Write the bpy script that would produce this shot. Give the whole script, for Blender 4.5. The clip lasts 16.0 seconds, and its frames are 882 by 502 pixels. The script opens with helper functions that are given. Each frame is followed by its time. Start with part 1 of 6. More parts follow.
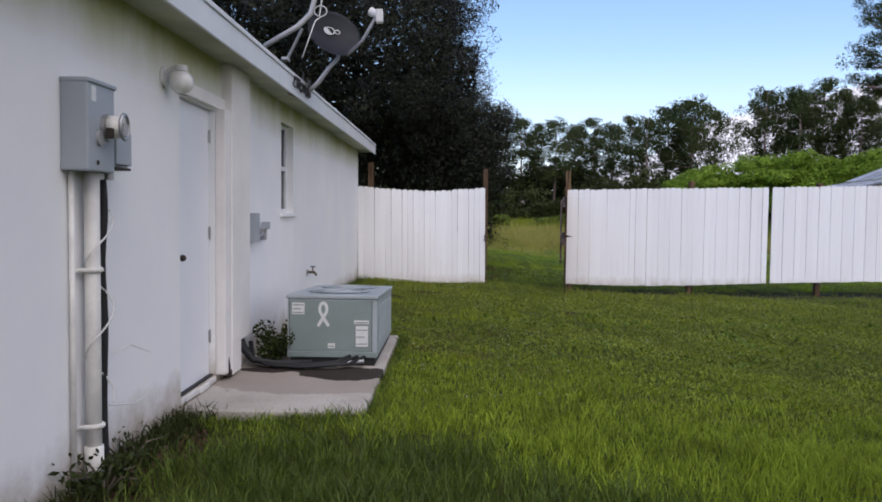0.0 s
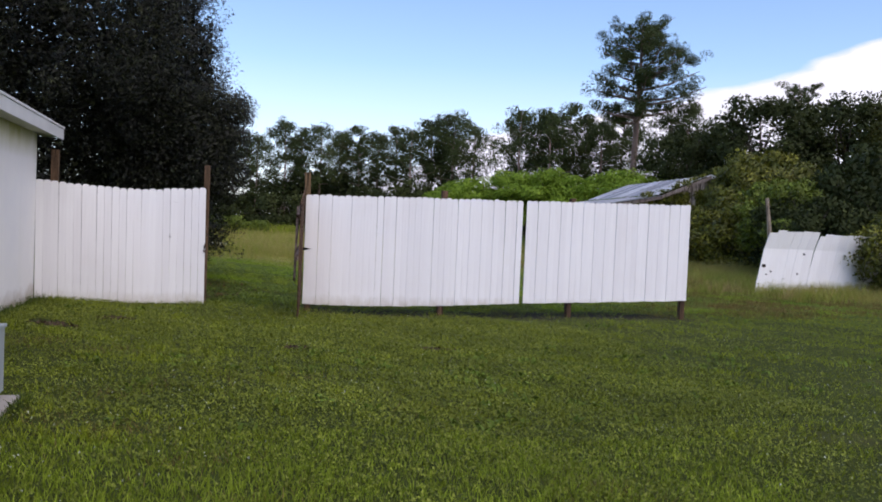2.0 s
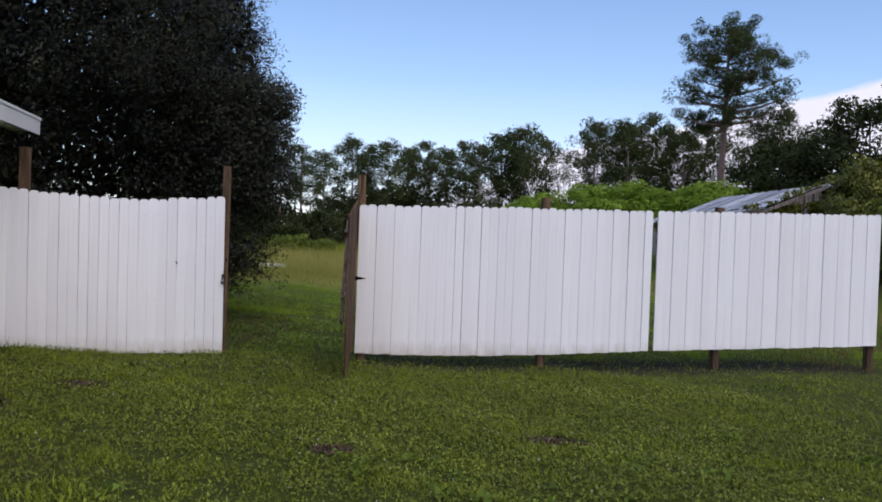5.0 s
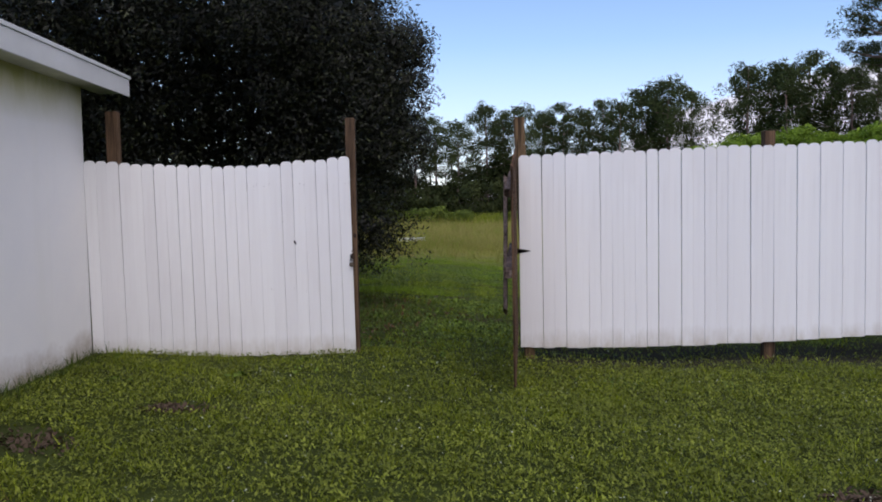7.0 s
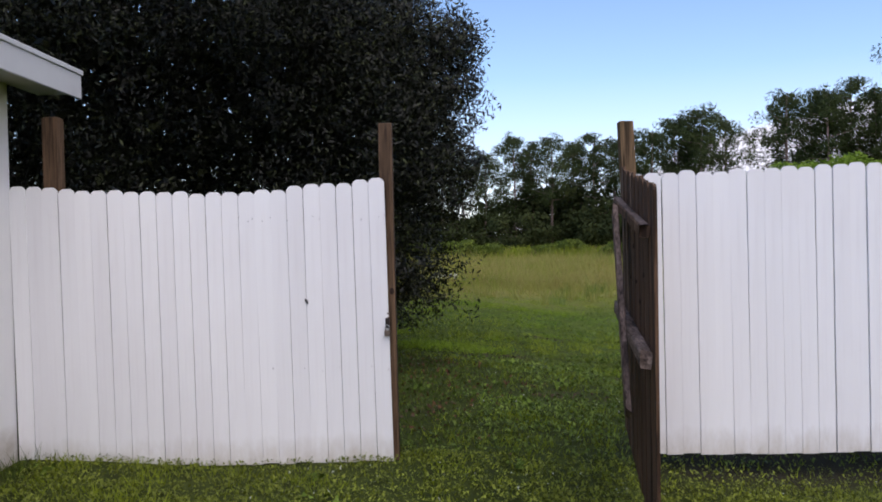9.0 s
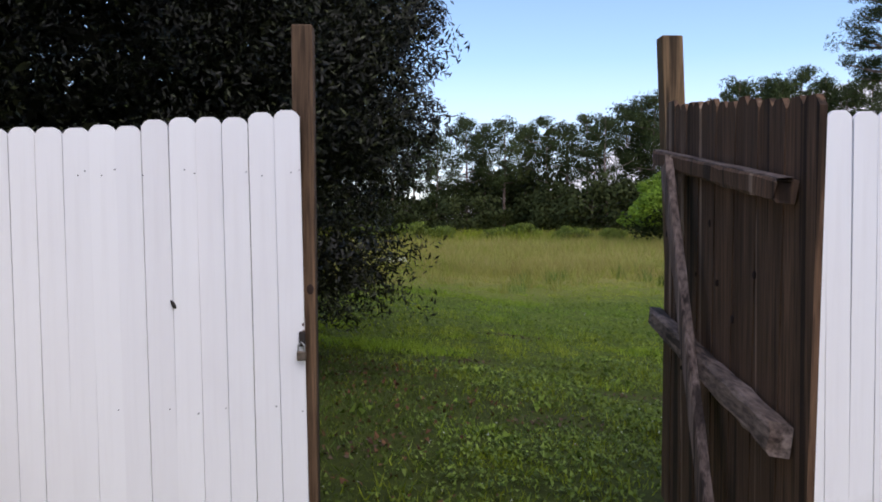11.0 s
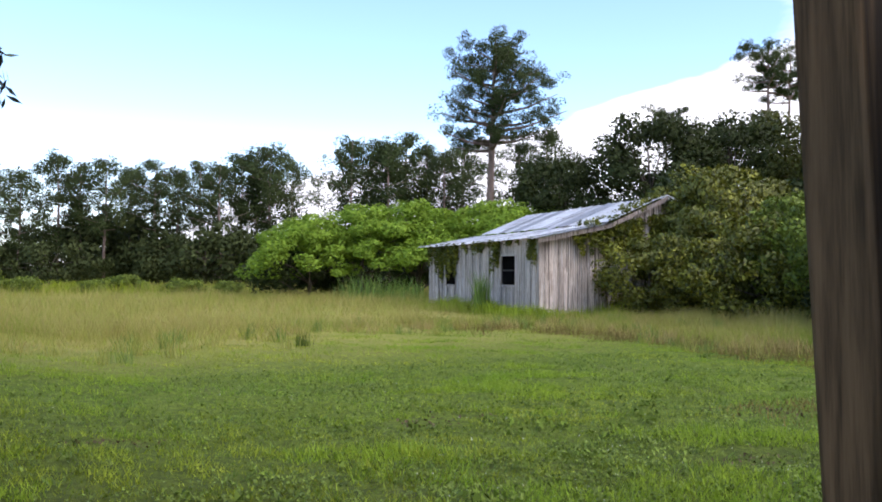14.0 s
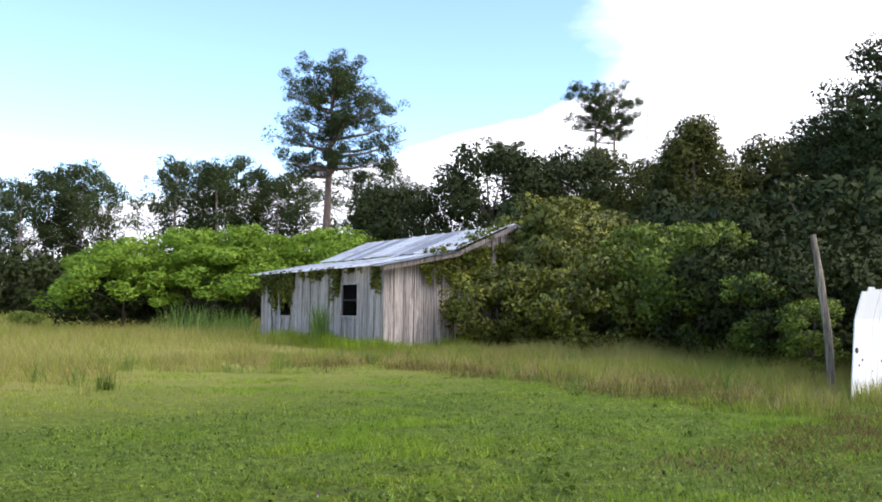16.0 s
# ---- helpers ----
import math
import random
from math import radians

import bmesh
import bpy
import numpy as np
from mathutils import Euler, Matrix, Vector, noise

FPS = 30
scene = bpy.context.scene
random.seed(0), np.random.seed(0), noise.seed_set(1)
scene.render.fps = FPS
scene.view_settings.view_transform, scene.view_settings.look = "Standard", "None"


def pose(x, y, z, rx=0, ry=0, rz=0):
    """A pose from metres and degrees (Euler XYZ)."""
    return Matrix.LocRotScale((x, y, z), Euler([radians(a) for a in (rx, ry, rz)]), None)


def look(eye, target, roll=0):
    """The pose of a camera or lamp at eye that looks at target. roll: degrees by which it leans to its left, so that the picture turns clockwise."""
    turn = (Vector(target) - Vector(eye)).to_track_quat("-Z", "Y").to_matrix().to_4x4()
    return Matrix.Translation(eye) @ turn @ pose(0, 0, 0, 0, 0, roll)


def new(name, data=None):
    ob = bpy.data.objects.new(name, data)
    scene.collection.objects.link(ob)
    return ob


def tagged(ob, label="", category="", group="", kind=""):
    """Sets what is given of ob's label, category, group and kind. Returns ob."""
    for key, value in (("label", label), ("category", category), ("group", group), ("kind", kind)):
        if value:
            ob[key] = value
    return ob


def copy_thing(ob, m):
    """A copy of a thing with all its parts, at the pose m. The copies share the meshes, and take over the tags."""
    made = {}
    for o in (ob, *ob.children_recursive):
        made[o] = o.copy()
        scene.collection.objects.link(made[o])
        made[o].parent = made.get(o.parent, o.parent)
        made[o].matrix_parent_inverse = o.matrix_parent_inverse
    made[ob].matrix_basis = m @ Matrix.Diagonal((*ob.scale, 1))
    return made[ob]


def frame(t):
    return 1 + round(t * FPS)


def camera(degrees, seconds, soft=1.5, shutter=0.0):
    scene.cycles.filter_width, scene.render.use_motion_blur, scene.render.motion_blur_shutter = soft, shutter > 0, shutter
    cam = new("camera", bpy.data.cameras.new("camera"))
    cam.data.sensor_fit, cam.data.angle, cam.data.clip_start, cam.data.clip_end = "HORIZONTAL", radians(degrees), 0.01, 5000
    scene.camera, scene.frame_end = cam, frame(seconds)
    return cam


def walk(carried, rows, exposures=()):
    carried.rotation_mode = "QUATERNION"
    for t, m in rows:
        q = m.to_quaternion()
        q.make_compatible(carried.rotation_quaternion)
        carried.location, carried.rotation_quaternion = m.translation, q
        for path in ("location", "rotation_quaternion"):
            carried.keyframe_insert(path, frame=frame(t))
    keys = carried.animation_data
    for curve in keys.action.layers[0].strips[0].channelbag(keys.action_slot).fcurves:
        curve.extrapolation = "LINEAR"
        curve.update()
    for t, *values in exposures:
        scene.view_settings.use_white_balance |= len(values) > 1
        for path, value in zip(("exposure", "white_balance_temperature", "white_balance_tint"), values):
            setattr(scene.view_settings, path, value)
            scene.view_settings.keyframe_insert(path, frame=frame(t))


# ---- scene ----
cam = camera(59.1, 16.0, 1.8)
PATH = [
    (0, (0.274, 1.422, 1.361), (0.243, 3.419, 1.26), 0.7),
    (0.5, (0.463, 1.992, 1.371), (0.667, 3.979, 1.264), 1.4),
    (1, (0.673, 2.432, 1.403), (1.116, 4.38, 1.303), 2.0),
    (1.5, (0.827, 2.825, 1.417), (1.405, 4.738, 1.33), 2.3),
    (2, (1.038, 3.418, 1.4), (1.593, 5.338, 1.334), 2.5),
    (2.5, (1.166, 4.015, 1.431), (1.693, 5.944, 1.382), 2.8),
    (3, (1.244, 4.622, 1.443), (1.782, 6.548, 1.418), 3.1),
    (5.5, (1.612, 7.308, 1.393), (1.911, 9.285, 1.354), 1.4),
    (6, (1.607, 7.829, 1.368), (1.806, 9.818, 1.299), 0.5),
    (6.5, (1.610, 8.380, 1.378), (1.720, 10.375, 1.279), -0.42),
    (7, (1.543, 8.915, 1.335), (1.580, 10.913, 1.225), -1.13),
    (7.5, (1.470, 9.500, 1.330), (1.440, 11.498, 1.233), -1.64),
    (8, (1.280, 10.080, 1.420), (1.260, 12.079, 1.353), -1.95),
    (8.5, (1.330, 10.680, 1.455), (1.270, 12.679, 1.417), -1.85),
    (9, (1.270, 11.090, 1.410), (1.245, 13.090, 1.385), -1.37),
    (11.5, (1.251, 13.293, 1.365), (1.422, 15.284, 1.288), -0.40),
    (12, (1.240, 13.754, 1.377), (1.511, 15.734, 1.310), -0.30),
    (12.5, (1.294, 14.323, 1.374), (1.701, 16.281, 1.346), 0.20),
    (13, (1.283, 14.717, 1.359), (1.914, 16.615, 1.370), 0.50),
    (13.5, (1.410, 15.171, 1.318), (2.271, 16.976, 1.375), -0.30),
    (14, (1.605, 15.655, 1.312), (2.637, 17.367, 1.377), 0.30),
    (14.5, (1.800, 16.130, 1.305), (2.920, 17.783, 1.400), 0.40),
    (15, (1.985, 16.600, 1.280), (3.204, 18.181, 1.395), 0.20),
    (15.5, (2.250, 17.030, 1.285), (3.550, 18.544, 1.414), 0.20),
    (16, (2.491, 17.480, 1.260), (3.862, 18.929, 1.409), 0.50),
]
EXPOSURES = [(0.0, 0.08, 6300, 19), (1.5, 0.08, 6350, 21), (3.0, 0.17, 6350, 21), (5.5, -0.12, 6300, 20), (7.5, -0.09, 6300, 20), (8.5, 0.02, 6300, 20), (9.0, 0.08, 6300, 20), (11.5, 0.24, 6350, 20), (12.5, 0.68, 6500, 18), (13.5, 0.88, 6400, 17), (16.0, 0.97, 6450, 14)]
walk(cam, [(t, look(eye, target, roll)) for t, eye, target, roll in PATH], EXPOSURES)

# ---- sky and sun ----
SUN_AZ, SUN_EL = 171.0, 54.0        # degrees from north (+y) clockwise, and above the horizon
world = bpy.data.worlds.new("sky")
scene.world = world
world.use_nodes = True
wn, wl = world.node_tree.nodes, world.node_tree.links
wn.clear()


def wnode(kind, **values):
    n = wn.new(kind)
    for key, value in values.items():
        n.inputs[key].default_value = value
    return n


sky = wn.new("ShaderNodeTexSky")
sky.sky_type, sky.sun_disc = "NISHITA", False
sky.sun_elevation, sky.sun_rotation = radians(SUN_EL), radians(SUN_AZ)
sky.air_density, sky.dust_density, sky.ozone_density = 1.0, 0.4, 0.7
way = wn.new("ShaderNodeTexCoord")
cloud_map = wn.new("ShaderNodeMapping")
cloud_map.inputs["Scale"].default_value = (1.0, 1.0, 2.6)
cloud_noise = wnode("ShaderNodeTexNoise", Scale=2.3, Detail=7.0, Roughness=0.52)
# the bank runs on unseen to the south-east, added to light fence and wall
bank = wn.new("ShaderNodeVectorMath")
bank.operation = "DOT_PRODUCT"
bank.inputs[1].default_value = (0.87, -0.48, -0.1)
add = wn.new("ShaderNodeMath")
add.operation = "MULTIPLY_ADD"
add.inputs[1].default_value = 1.3
ramp = wn.new("ShaderNodeValToRGB")
ramp.color_ramp.elements[0].position, ramp.color_ramp.elements[1].position = 0.435, 0.53
haze = wn.new("ShaderNodeSeparateXYZ")
hazer = wn.new("ShaderNodeValToRGB")
hazer.color_ramp.elements[0].position, hazer.color_ramp.elements[1].position = 0.0, 0.20
hazer.color_ramp.elements[0].color, hazer.color_ramp.elements[1].color = (0.57,) * 3 + (1,), (0, 0, 0, 1)
most = wn.new("ShaderNodeMath")
most.operation = "MAXIMUM"
mix = wn.new("ShaderNodeMix")
mix.data_type = "RGBA"
mix.inputs["B"].default_value = (5.2, 5.35, 5.7, 1)
back = wnode("ShaderNodeBackground", Strength=0.18)
wout = wn.new("ShaderNodeOutputWorld")
wl.new(way.outputs["Generated"], cloud_map.inputs["Vector"])
wl.new(cloud_map.outputs["Vector"], cloud_noise.inputs["Vector"])
wl.new(way.outputs["Generated"], bank.inputs[0])
wl.new(bank.outputs["Value"], add.inputs[0])
wl.new(cloud_noise.outputs["Fac"], add.inputs[2])
half = wn.new("ShaderNodeMath")
half.operation = "MULTIPLY"
half.inputs[1].default_value = 0.5
wl.new(add.outputs[0], half.inputs[0])
wl.new(half.outputs[0], ramp.inputs["Fac"])
wl.new(way.outputs["Generated"], haze.inputs[0])
wl.new(haze.outputs["Z"], hazer.inputs["Fac"])
# a low bank of cloud to the east, its top rising to the right
low_bank = wn.new("ShaderNodeVectorMath")
low_bank.operation = "DOT_PRODUCT"
low_bank.inputs[1].default_value = (1.41, -0.75, -5.3)
low_add = wn.new("ShaderNodeMath")
low_add.operation = "MULTIPLY_ADD"
low_add.inputs[1].default_value = 1.2
low_ramp = wn.new("ShaderNodeValToRGB")
low_ramp.color_ramp.elements[0].position, low_ramp.color_ramp.elements[1].position = 0.405, 0.475
wl.new(way.outputs["Generated"], low_bank.inputs[0])
wl.new(low_bank.outputs["Value"], low_add.inputs[0])
wl.new(cloud_noise.outputs["Fac"], low_add.inputs[2])
low_lift = wn.new("ShaderNodeMath")
low_lift.inputs[1].default_value = 0.9
wl.new(low_add.outputs[0], low_lift.inputs[0])
wl.new(low_lift.outputs[0], low_ramp.inputs["Fac"])
both = wn.new("ShaderNodeMath")
both.operation = "MAXIMUM"
wl.new(ramp.outputs["Color"], both.inputs[0])
wl.new(low_ramp.outputs["Color"], both.inputs[1])
wl.new(both.outputs[0], most.inputs[0])
wl.new(hazer.outputs["Color"], most.inputs[1])
wl.new(most.outputs[0], mix.inputs["Factor"])
blue = wn.new("ShaderNodeMix")
blue.data_type, blue.blend_type = "RGBA", "MULTIPLY"
blue.inputs["Factor"].default_value = 1.0
blue.inputs["B"].default_value = (0.91, 1.0, 1.05, 1)
wl.new(sky.outputs["Color"], blue.inputs["A"])
wl.new(blue.outputs["Result"], mix.inputs["A"])
wl.new(mix.outputs["Result"], back.inputs["Color"])
wl.new(back.outputs[0], wout.inputs[0])

sun = new("sun", bpy.data.lights.new("sun", "SUN"))
sun.data.energy, sun.data.angle, sun.data.color = 1.8, radians(60), (1.0, 0.94, 0.84)
a, e = radians(SUN_AZ), radians(SUN_EL)
sun.matrix_world = look((math.sin(a) * math.cos(e) * 50, math.cos(a) * math.cos(e) * 50, math.sin(e) * 50), (0, 0, 0))

# ---- materials ----


class Nodes:
    """A node material under construction."""

    def __init__(self, name, rough=0.6, metal=0.0, spec=0.5):
        self.mat = bpy.data.materials.new(name)
        self.mat.use_nodes = True
        self.n, self.l = self.mat.node_tree.nodes, self.mat.node_tree.links
        self.b = self.n["Principled BSDF"]
        self.b.inputs["Roughness"].default_value = rough
        self.b.inputs["Metallic"].default_value = metal
        self.b.inputs["Specular IOR Level"].default_value = spec
        self.co = self.n.new("ShaderNodeTexCoord").outputs["Object"]

    def noise(self, scale, detail=4, rough=0.55, stretch=(1, 1, 1), world_space=False):
        t = self.n.new("ShaderNodeTexNoise")
        t.inputs["Scale"].default_value, t.inputs["Detail"].default_value, t.inputs["Roughness"].default_value = scale, detail, rough
        m = self.n.new("ShaderNodeMapping")
        m.inputs["Scale"].default_value = stretch
        self.l.new(self.n.new("ShaderNodeNewGeometry").outputs["Position"] if world_space else self.co, m.inputs[0])
        self.l.new(m.outputs[0], t.inputs["Vector"])
        return t.outputs["Fac"]

    def ramp(self, fac, *stops):
        r = self.n.new("ShaderNodeValToRGB")
        els = r.color_ramp.elements
        while len(els) < len(stops):
            els.new(0.5)
        for el, (pos, col) in zip(els, stops):
            el.position, el.color = pos, (*col, 1) if len(col) == 3 else col
        self.l.new(fac, r.inputs[0])
        return r.outputs[0]

    def mixed(self, fac, a, b, how="MIX"):
        m = self.n.new("ShaderNodeMix")
        m.data_type, m.blend_type = "RGBA", how
        for key, value in (("Factor", fac), ("A", a), ("B", b)):
            if isinstance(value, (int, float)):
                m.inputs[key].default_value = value
            elif isinstance(value, tuple):
                m.inputs[key].default_value = (*value, 1)
            else:
                self.l.new(value, m.inputs[key])
        return m.outputs["Result"]

    def random(self):
        return self.n.new("ShaderNodeObjectInfo").outputs["Random"]

    def island(self):
        return self.n.new("ShaderNodeNewGeometry").outputs["Random Per Island"]

    def color(self, out):
        self.l.new(out, self.b.inputs["Base Color"])
        return self

    def bump(self, out, strength=0.3, distance=0.01):
        u = self.n.new("ShaderNodeBump")
        u.inputs["Strength"].default_value, u.inputs["Distance"].default_value = strength, distance
        self.l.new(out, u.inputs["Height"])
        self.l.new(u.outputs[0], self.b.inputs["Normal"])
        return self

    def translucent(self, out, amount=0.3):
        t = self.n.new("ShaderNodeBsdfTranslucent")
        self.l.new(out, t.inputs["Color"])
        m = self.n.new("ShaderNodeMixShader")
        m.inputs[0].default_value = amount
        self.l.new(self.b.outputs[0], m.inputs[1])
        self.l.new(t.outputs[0], m.inputs[2])
        self.l.new(m.outputs[0], self.n["Material Output"].inputs["Surface"])
        return self


def plain(name, col, rough=0.6, metal=0.0, wear=0.25, scale=6.0):
    """A painted, plastic or metal surface with slight wear at two scales."""
    k = Nodes(name, rough, metal)
    big, fine = k.noise(scale, 5), k.noise(scale * 12, 3)
    dark = tuple(c * (1 - wear) for c in col)
    out = k.mixed(k.ramp(big, (0.35, (0, 0, 0)), (0.7, (1, 1, 1))), dark, col)
    out = k.mixed(k.ramp(fine, (0.3, (0.25, 0.25, 0.25)), (0.5, (0, 0, 0))), out, dark)
    return k.color(out).bump(fine, 0.12, 0.004).mat


def leafy(name, low, high, rough=0.5, amount=0.3, patch=None, size=0.5, spec=0.3, mottle=None):
    k = Nodes(name, rough, spec=spec)
    out = k.ramp(k.island(), (0.0, low), (0.75, high), (1.0, tuple(c * 1.35 for c in high)))
    big = k.noise(size, 3, world_space=True)
    out = k.mixed(k.ramp(big, (0.4, (0, 0, 0)), (0.65, (1, 1, 1))), out, patch or tuple(c * 0.8 for c in high))
    if mottle:
        out = k.mixed(k.ramp(k.noise(size * 4.5, 5, 0.65, world_space=True), (0.50, (0, 0, 0)), (0.62, (0.75,) * 3)), out, mottle)
    return k.color(out).translucent(out, amount).mat


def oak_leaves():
    """Leathery leaves; the crown's shade and scattered skylit leaves are put into their colour."""
    k = Nodes("shaded_oak_leaves", 0.42, spec=0.25)
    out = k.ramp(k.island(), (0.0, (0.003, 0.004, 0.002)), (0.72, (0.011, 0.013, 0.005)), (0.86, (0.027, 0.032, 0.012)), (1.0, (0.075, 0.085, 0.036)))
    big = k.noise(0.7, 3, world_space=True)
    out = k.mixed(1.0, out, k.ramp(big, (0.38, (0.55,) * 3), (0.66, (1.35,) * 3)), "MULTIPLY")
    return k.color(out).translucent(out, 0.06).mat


def wooden(name, low, high, along=(1, 1, 0.05), scale=22, rough=0.8, grey=None, streaks=False, pale=None, spread=0.72):
    """Weathered wood with the grain along z, and each board its own tone."""
    k = Nodes(name, rough, spec=0.25)
    grain, big = k.noise(scale, 6, 0.65, along), k.noise(2.0, 4, 0.6, (1, 1, 0.35), True)
    out = k.ramp(grain, (0.3, low), (0.7, high))
    if grey:
        out = k.mixed(k.ramp(big, (0.42, (0, 0, 0)), (0.62, (0.62,) * 3)), out, grey)
    if streaks:
        s = k.noise(scale * 0.7, 3, 0.5, tuple(c * 0.45 if c < 0.3 else c for c in along))
        out = k.mixed(k.ramp(s, (0.63, (0, 0, 0)), (0.69, (0.75,) * 3)), out, pale or tuple(min(0.7, c * 1.2) for c in high))
        out = k.mixed(k.ramp(s, (0.37, (0.85,) * 3), (0.43, (0, 0, 0))), out, tuple(c * 0.5 for c in low))
        fine = k.noise(scale * 4.0, 4, 0.6, along)
        out = k.mixed(1.0, out, k.ramp(fine, (0.34, (0.62,) * 3), (0.52, (1.0,) * 3), (0.66, (1.14,) * 3)), "MULTIPLY")
    tone = k.ramp(k.random(), (0.0, (spread,) * 3), (1.0, (1.08, 1.07, 1.06)))
    out = k.mixed(1.0, out, tone, "MULTIPLY")
    return k.color(out).bump(grain, 0.6, 0.006).mat


def stucco():
    k = Nodes("white_stucco", 0.85, spec=0.2)
    fine, big, streak = k.noise(90, 5, 0.7), k.noise(0.8, 5, 0.6), k.noise(2.2, 5, 0.6, (1, 1, 0.12))
    out = k.mixed(k.ramp(big, (0.35, (0, 0, 0)), (0.7, (1, 1, 1))), (0.755, 0.757, 0.775), (0.825, 0.815, 0.805))
    out = k.mixed(k.ramp(streak, (0.55, (0, 0, 0)), (0.8, (0.2, 0.2, 0.2))), out, (0.62, 0.62, 0.52))
    # green-yellow mildew that grows under the eave and at the foot of the wall
    z = k.n.new("ShaderNodeSeparateXYZ")
    k.l.new(k.n.new("ShaderNodeNewGeometry").outputs["Position"], z.inputs[0])
    rng = k.n.new("ShaderNodeMapRange")
    rng.inputs["From Min"].default_value, rng.inputs["From Max"].default_value = 2.0, 2.55
    k.l.new(z.outputs["Z"], rng.inputs["Value"])
    mul = k.n.new("ShaderNodeMath")
    mul.operation = "MULTIPLY"
    k.l.new(rng.outputs[0], mul.inputs[0])
    k.l.new(k.ramp(k.noise(1.4, 6, 0.65, (1, 1, 0.5)), (0.25, (0.35,) * 3), (0.6, (1,) * 3)), mul.inputs[1])
    out = k.mixed(k.ramp(mul.outputs[0], (0.1, (0, 0, 0)), (0.75, (0.9,) * 3)), out, (0.34, 0.345, 0.10))
    low = k.n.new("ShaderNodeMapRange")
    low.inputs["From Min"].default_value, low.inputs["From Max"].default_value = 0.45, 0.02
    k.l.new(z.outputs["Z"], low.inputs["Value"])
    mul2 = k.n.new("ShaderNodeMath")
    mul2.operation = "MULTIPLY"
    k.l.new(low.outputs[0], mul2.inputs[0])
    k.l.new(k.noise(3.0, 6, 0.7), mul2.inputs[1])
    out = k.mixed(k.ramp(mul2.outputs[0], (0.16, (0, 0, 0)), (0.45, (0.85,) * 3)), out, (0.33, 0.27, 0.19))
    return k.color(out).bump(fine, 0.35, 0.004).mat


def picket_paint():
    k = Nodes("white_fence_paint", 0.6, spec=0.35)
    grain, big = k.noise(26, 6, 0.6, (1, 1, 0.04)), k.noise(1.3, 5, 0.6, (1, 1, 0.4), True)
    out = k.mixed(k.ramp(grain, (0.28, (0.3,) * 3), (0.5, (0, 0, 0))), (0.84, 0.835, 0.84), (0.70, 0.68, 0.68))
    out = k.mixed(k.ramp(big, (0.5, (0, 0, 0)), (0.8, (0.4,) * 3)), out, (0.70, 0.66, 0.66))
    tone = k.ramp(k.random(), (0.0, (0.955, 0.95, 0.955)), (1.0, (1.02, 1.02, 1.02)))
    out = k.mixed(1.0, out, tone, "MULTIPLY")
    z = k.n.new("ShaderNodeSeparateXYZ")
    k.l.new(k.n.new("ShaderNodeNewGeometry").outputs["Position"], z.inputs[0])
    low = k.n.new("ShaderNodeMapRange")
    low.inputs["From Min"].default_value, low.inputs["From Max"].default_value = 0.32, 0.02
    k.l.new(z.outputs["Z"], low.inputs["Value"])
    mul = k.n.new("ShaderNodeMath")
    mul.operation = "MULTIPLY"
    k.l.new(low.outputs[0], mul.inputs[0])
    k.l.new(k.noise(7, 5, 0.7, (1, 1, 0.4), True), mul.inputs[1])
    out = k.mixed(k.ramp(mul.outputs[0], (0.2, (0, 0, 0)), (0.6, (0.7,) * 3)), out, (0.42, 0.36, 0.27))
    return k.color(out).bump(grain, 0.3, 0.004).mat


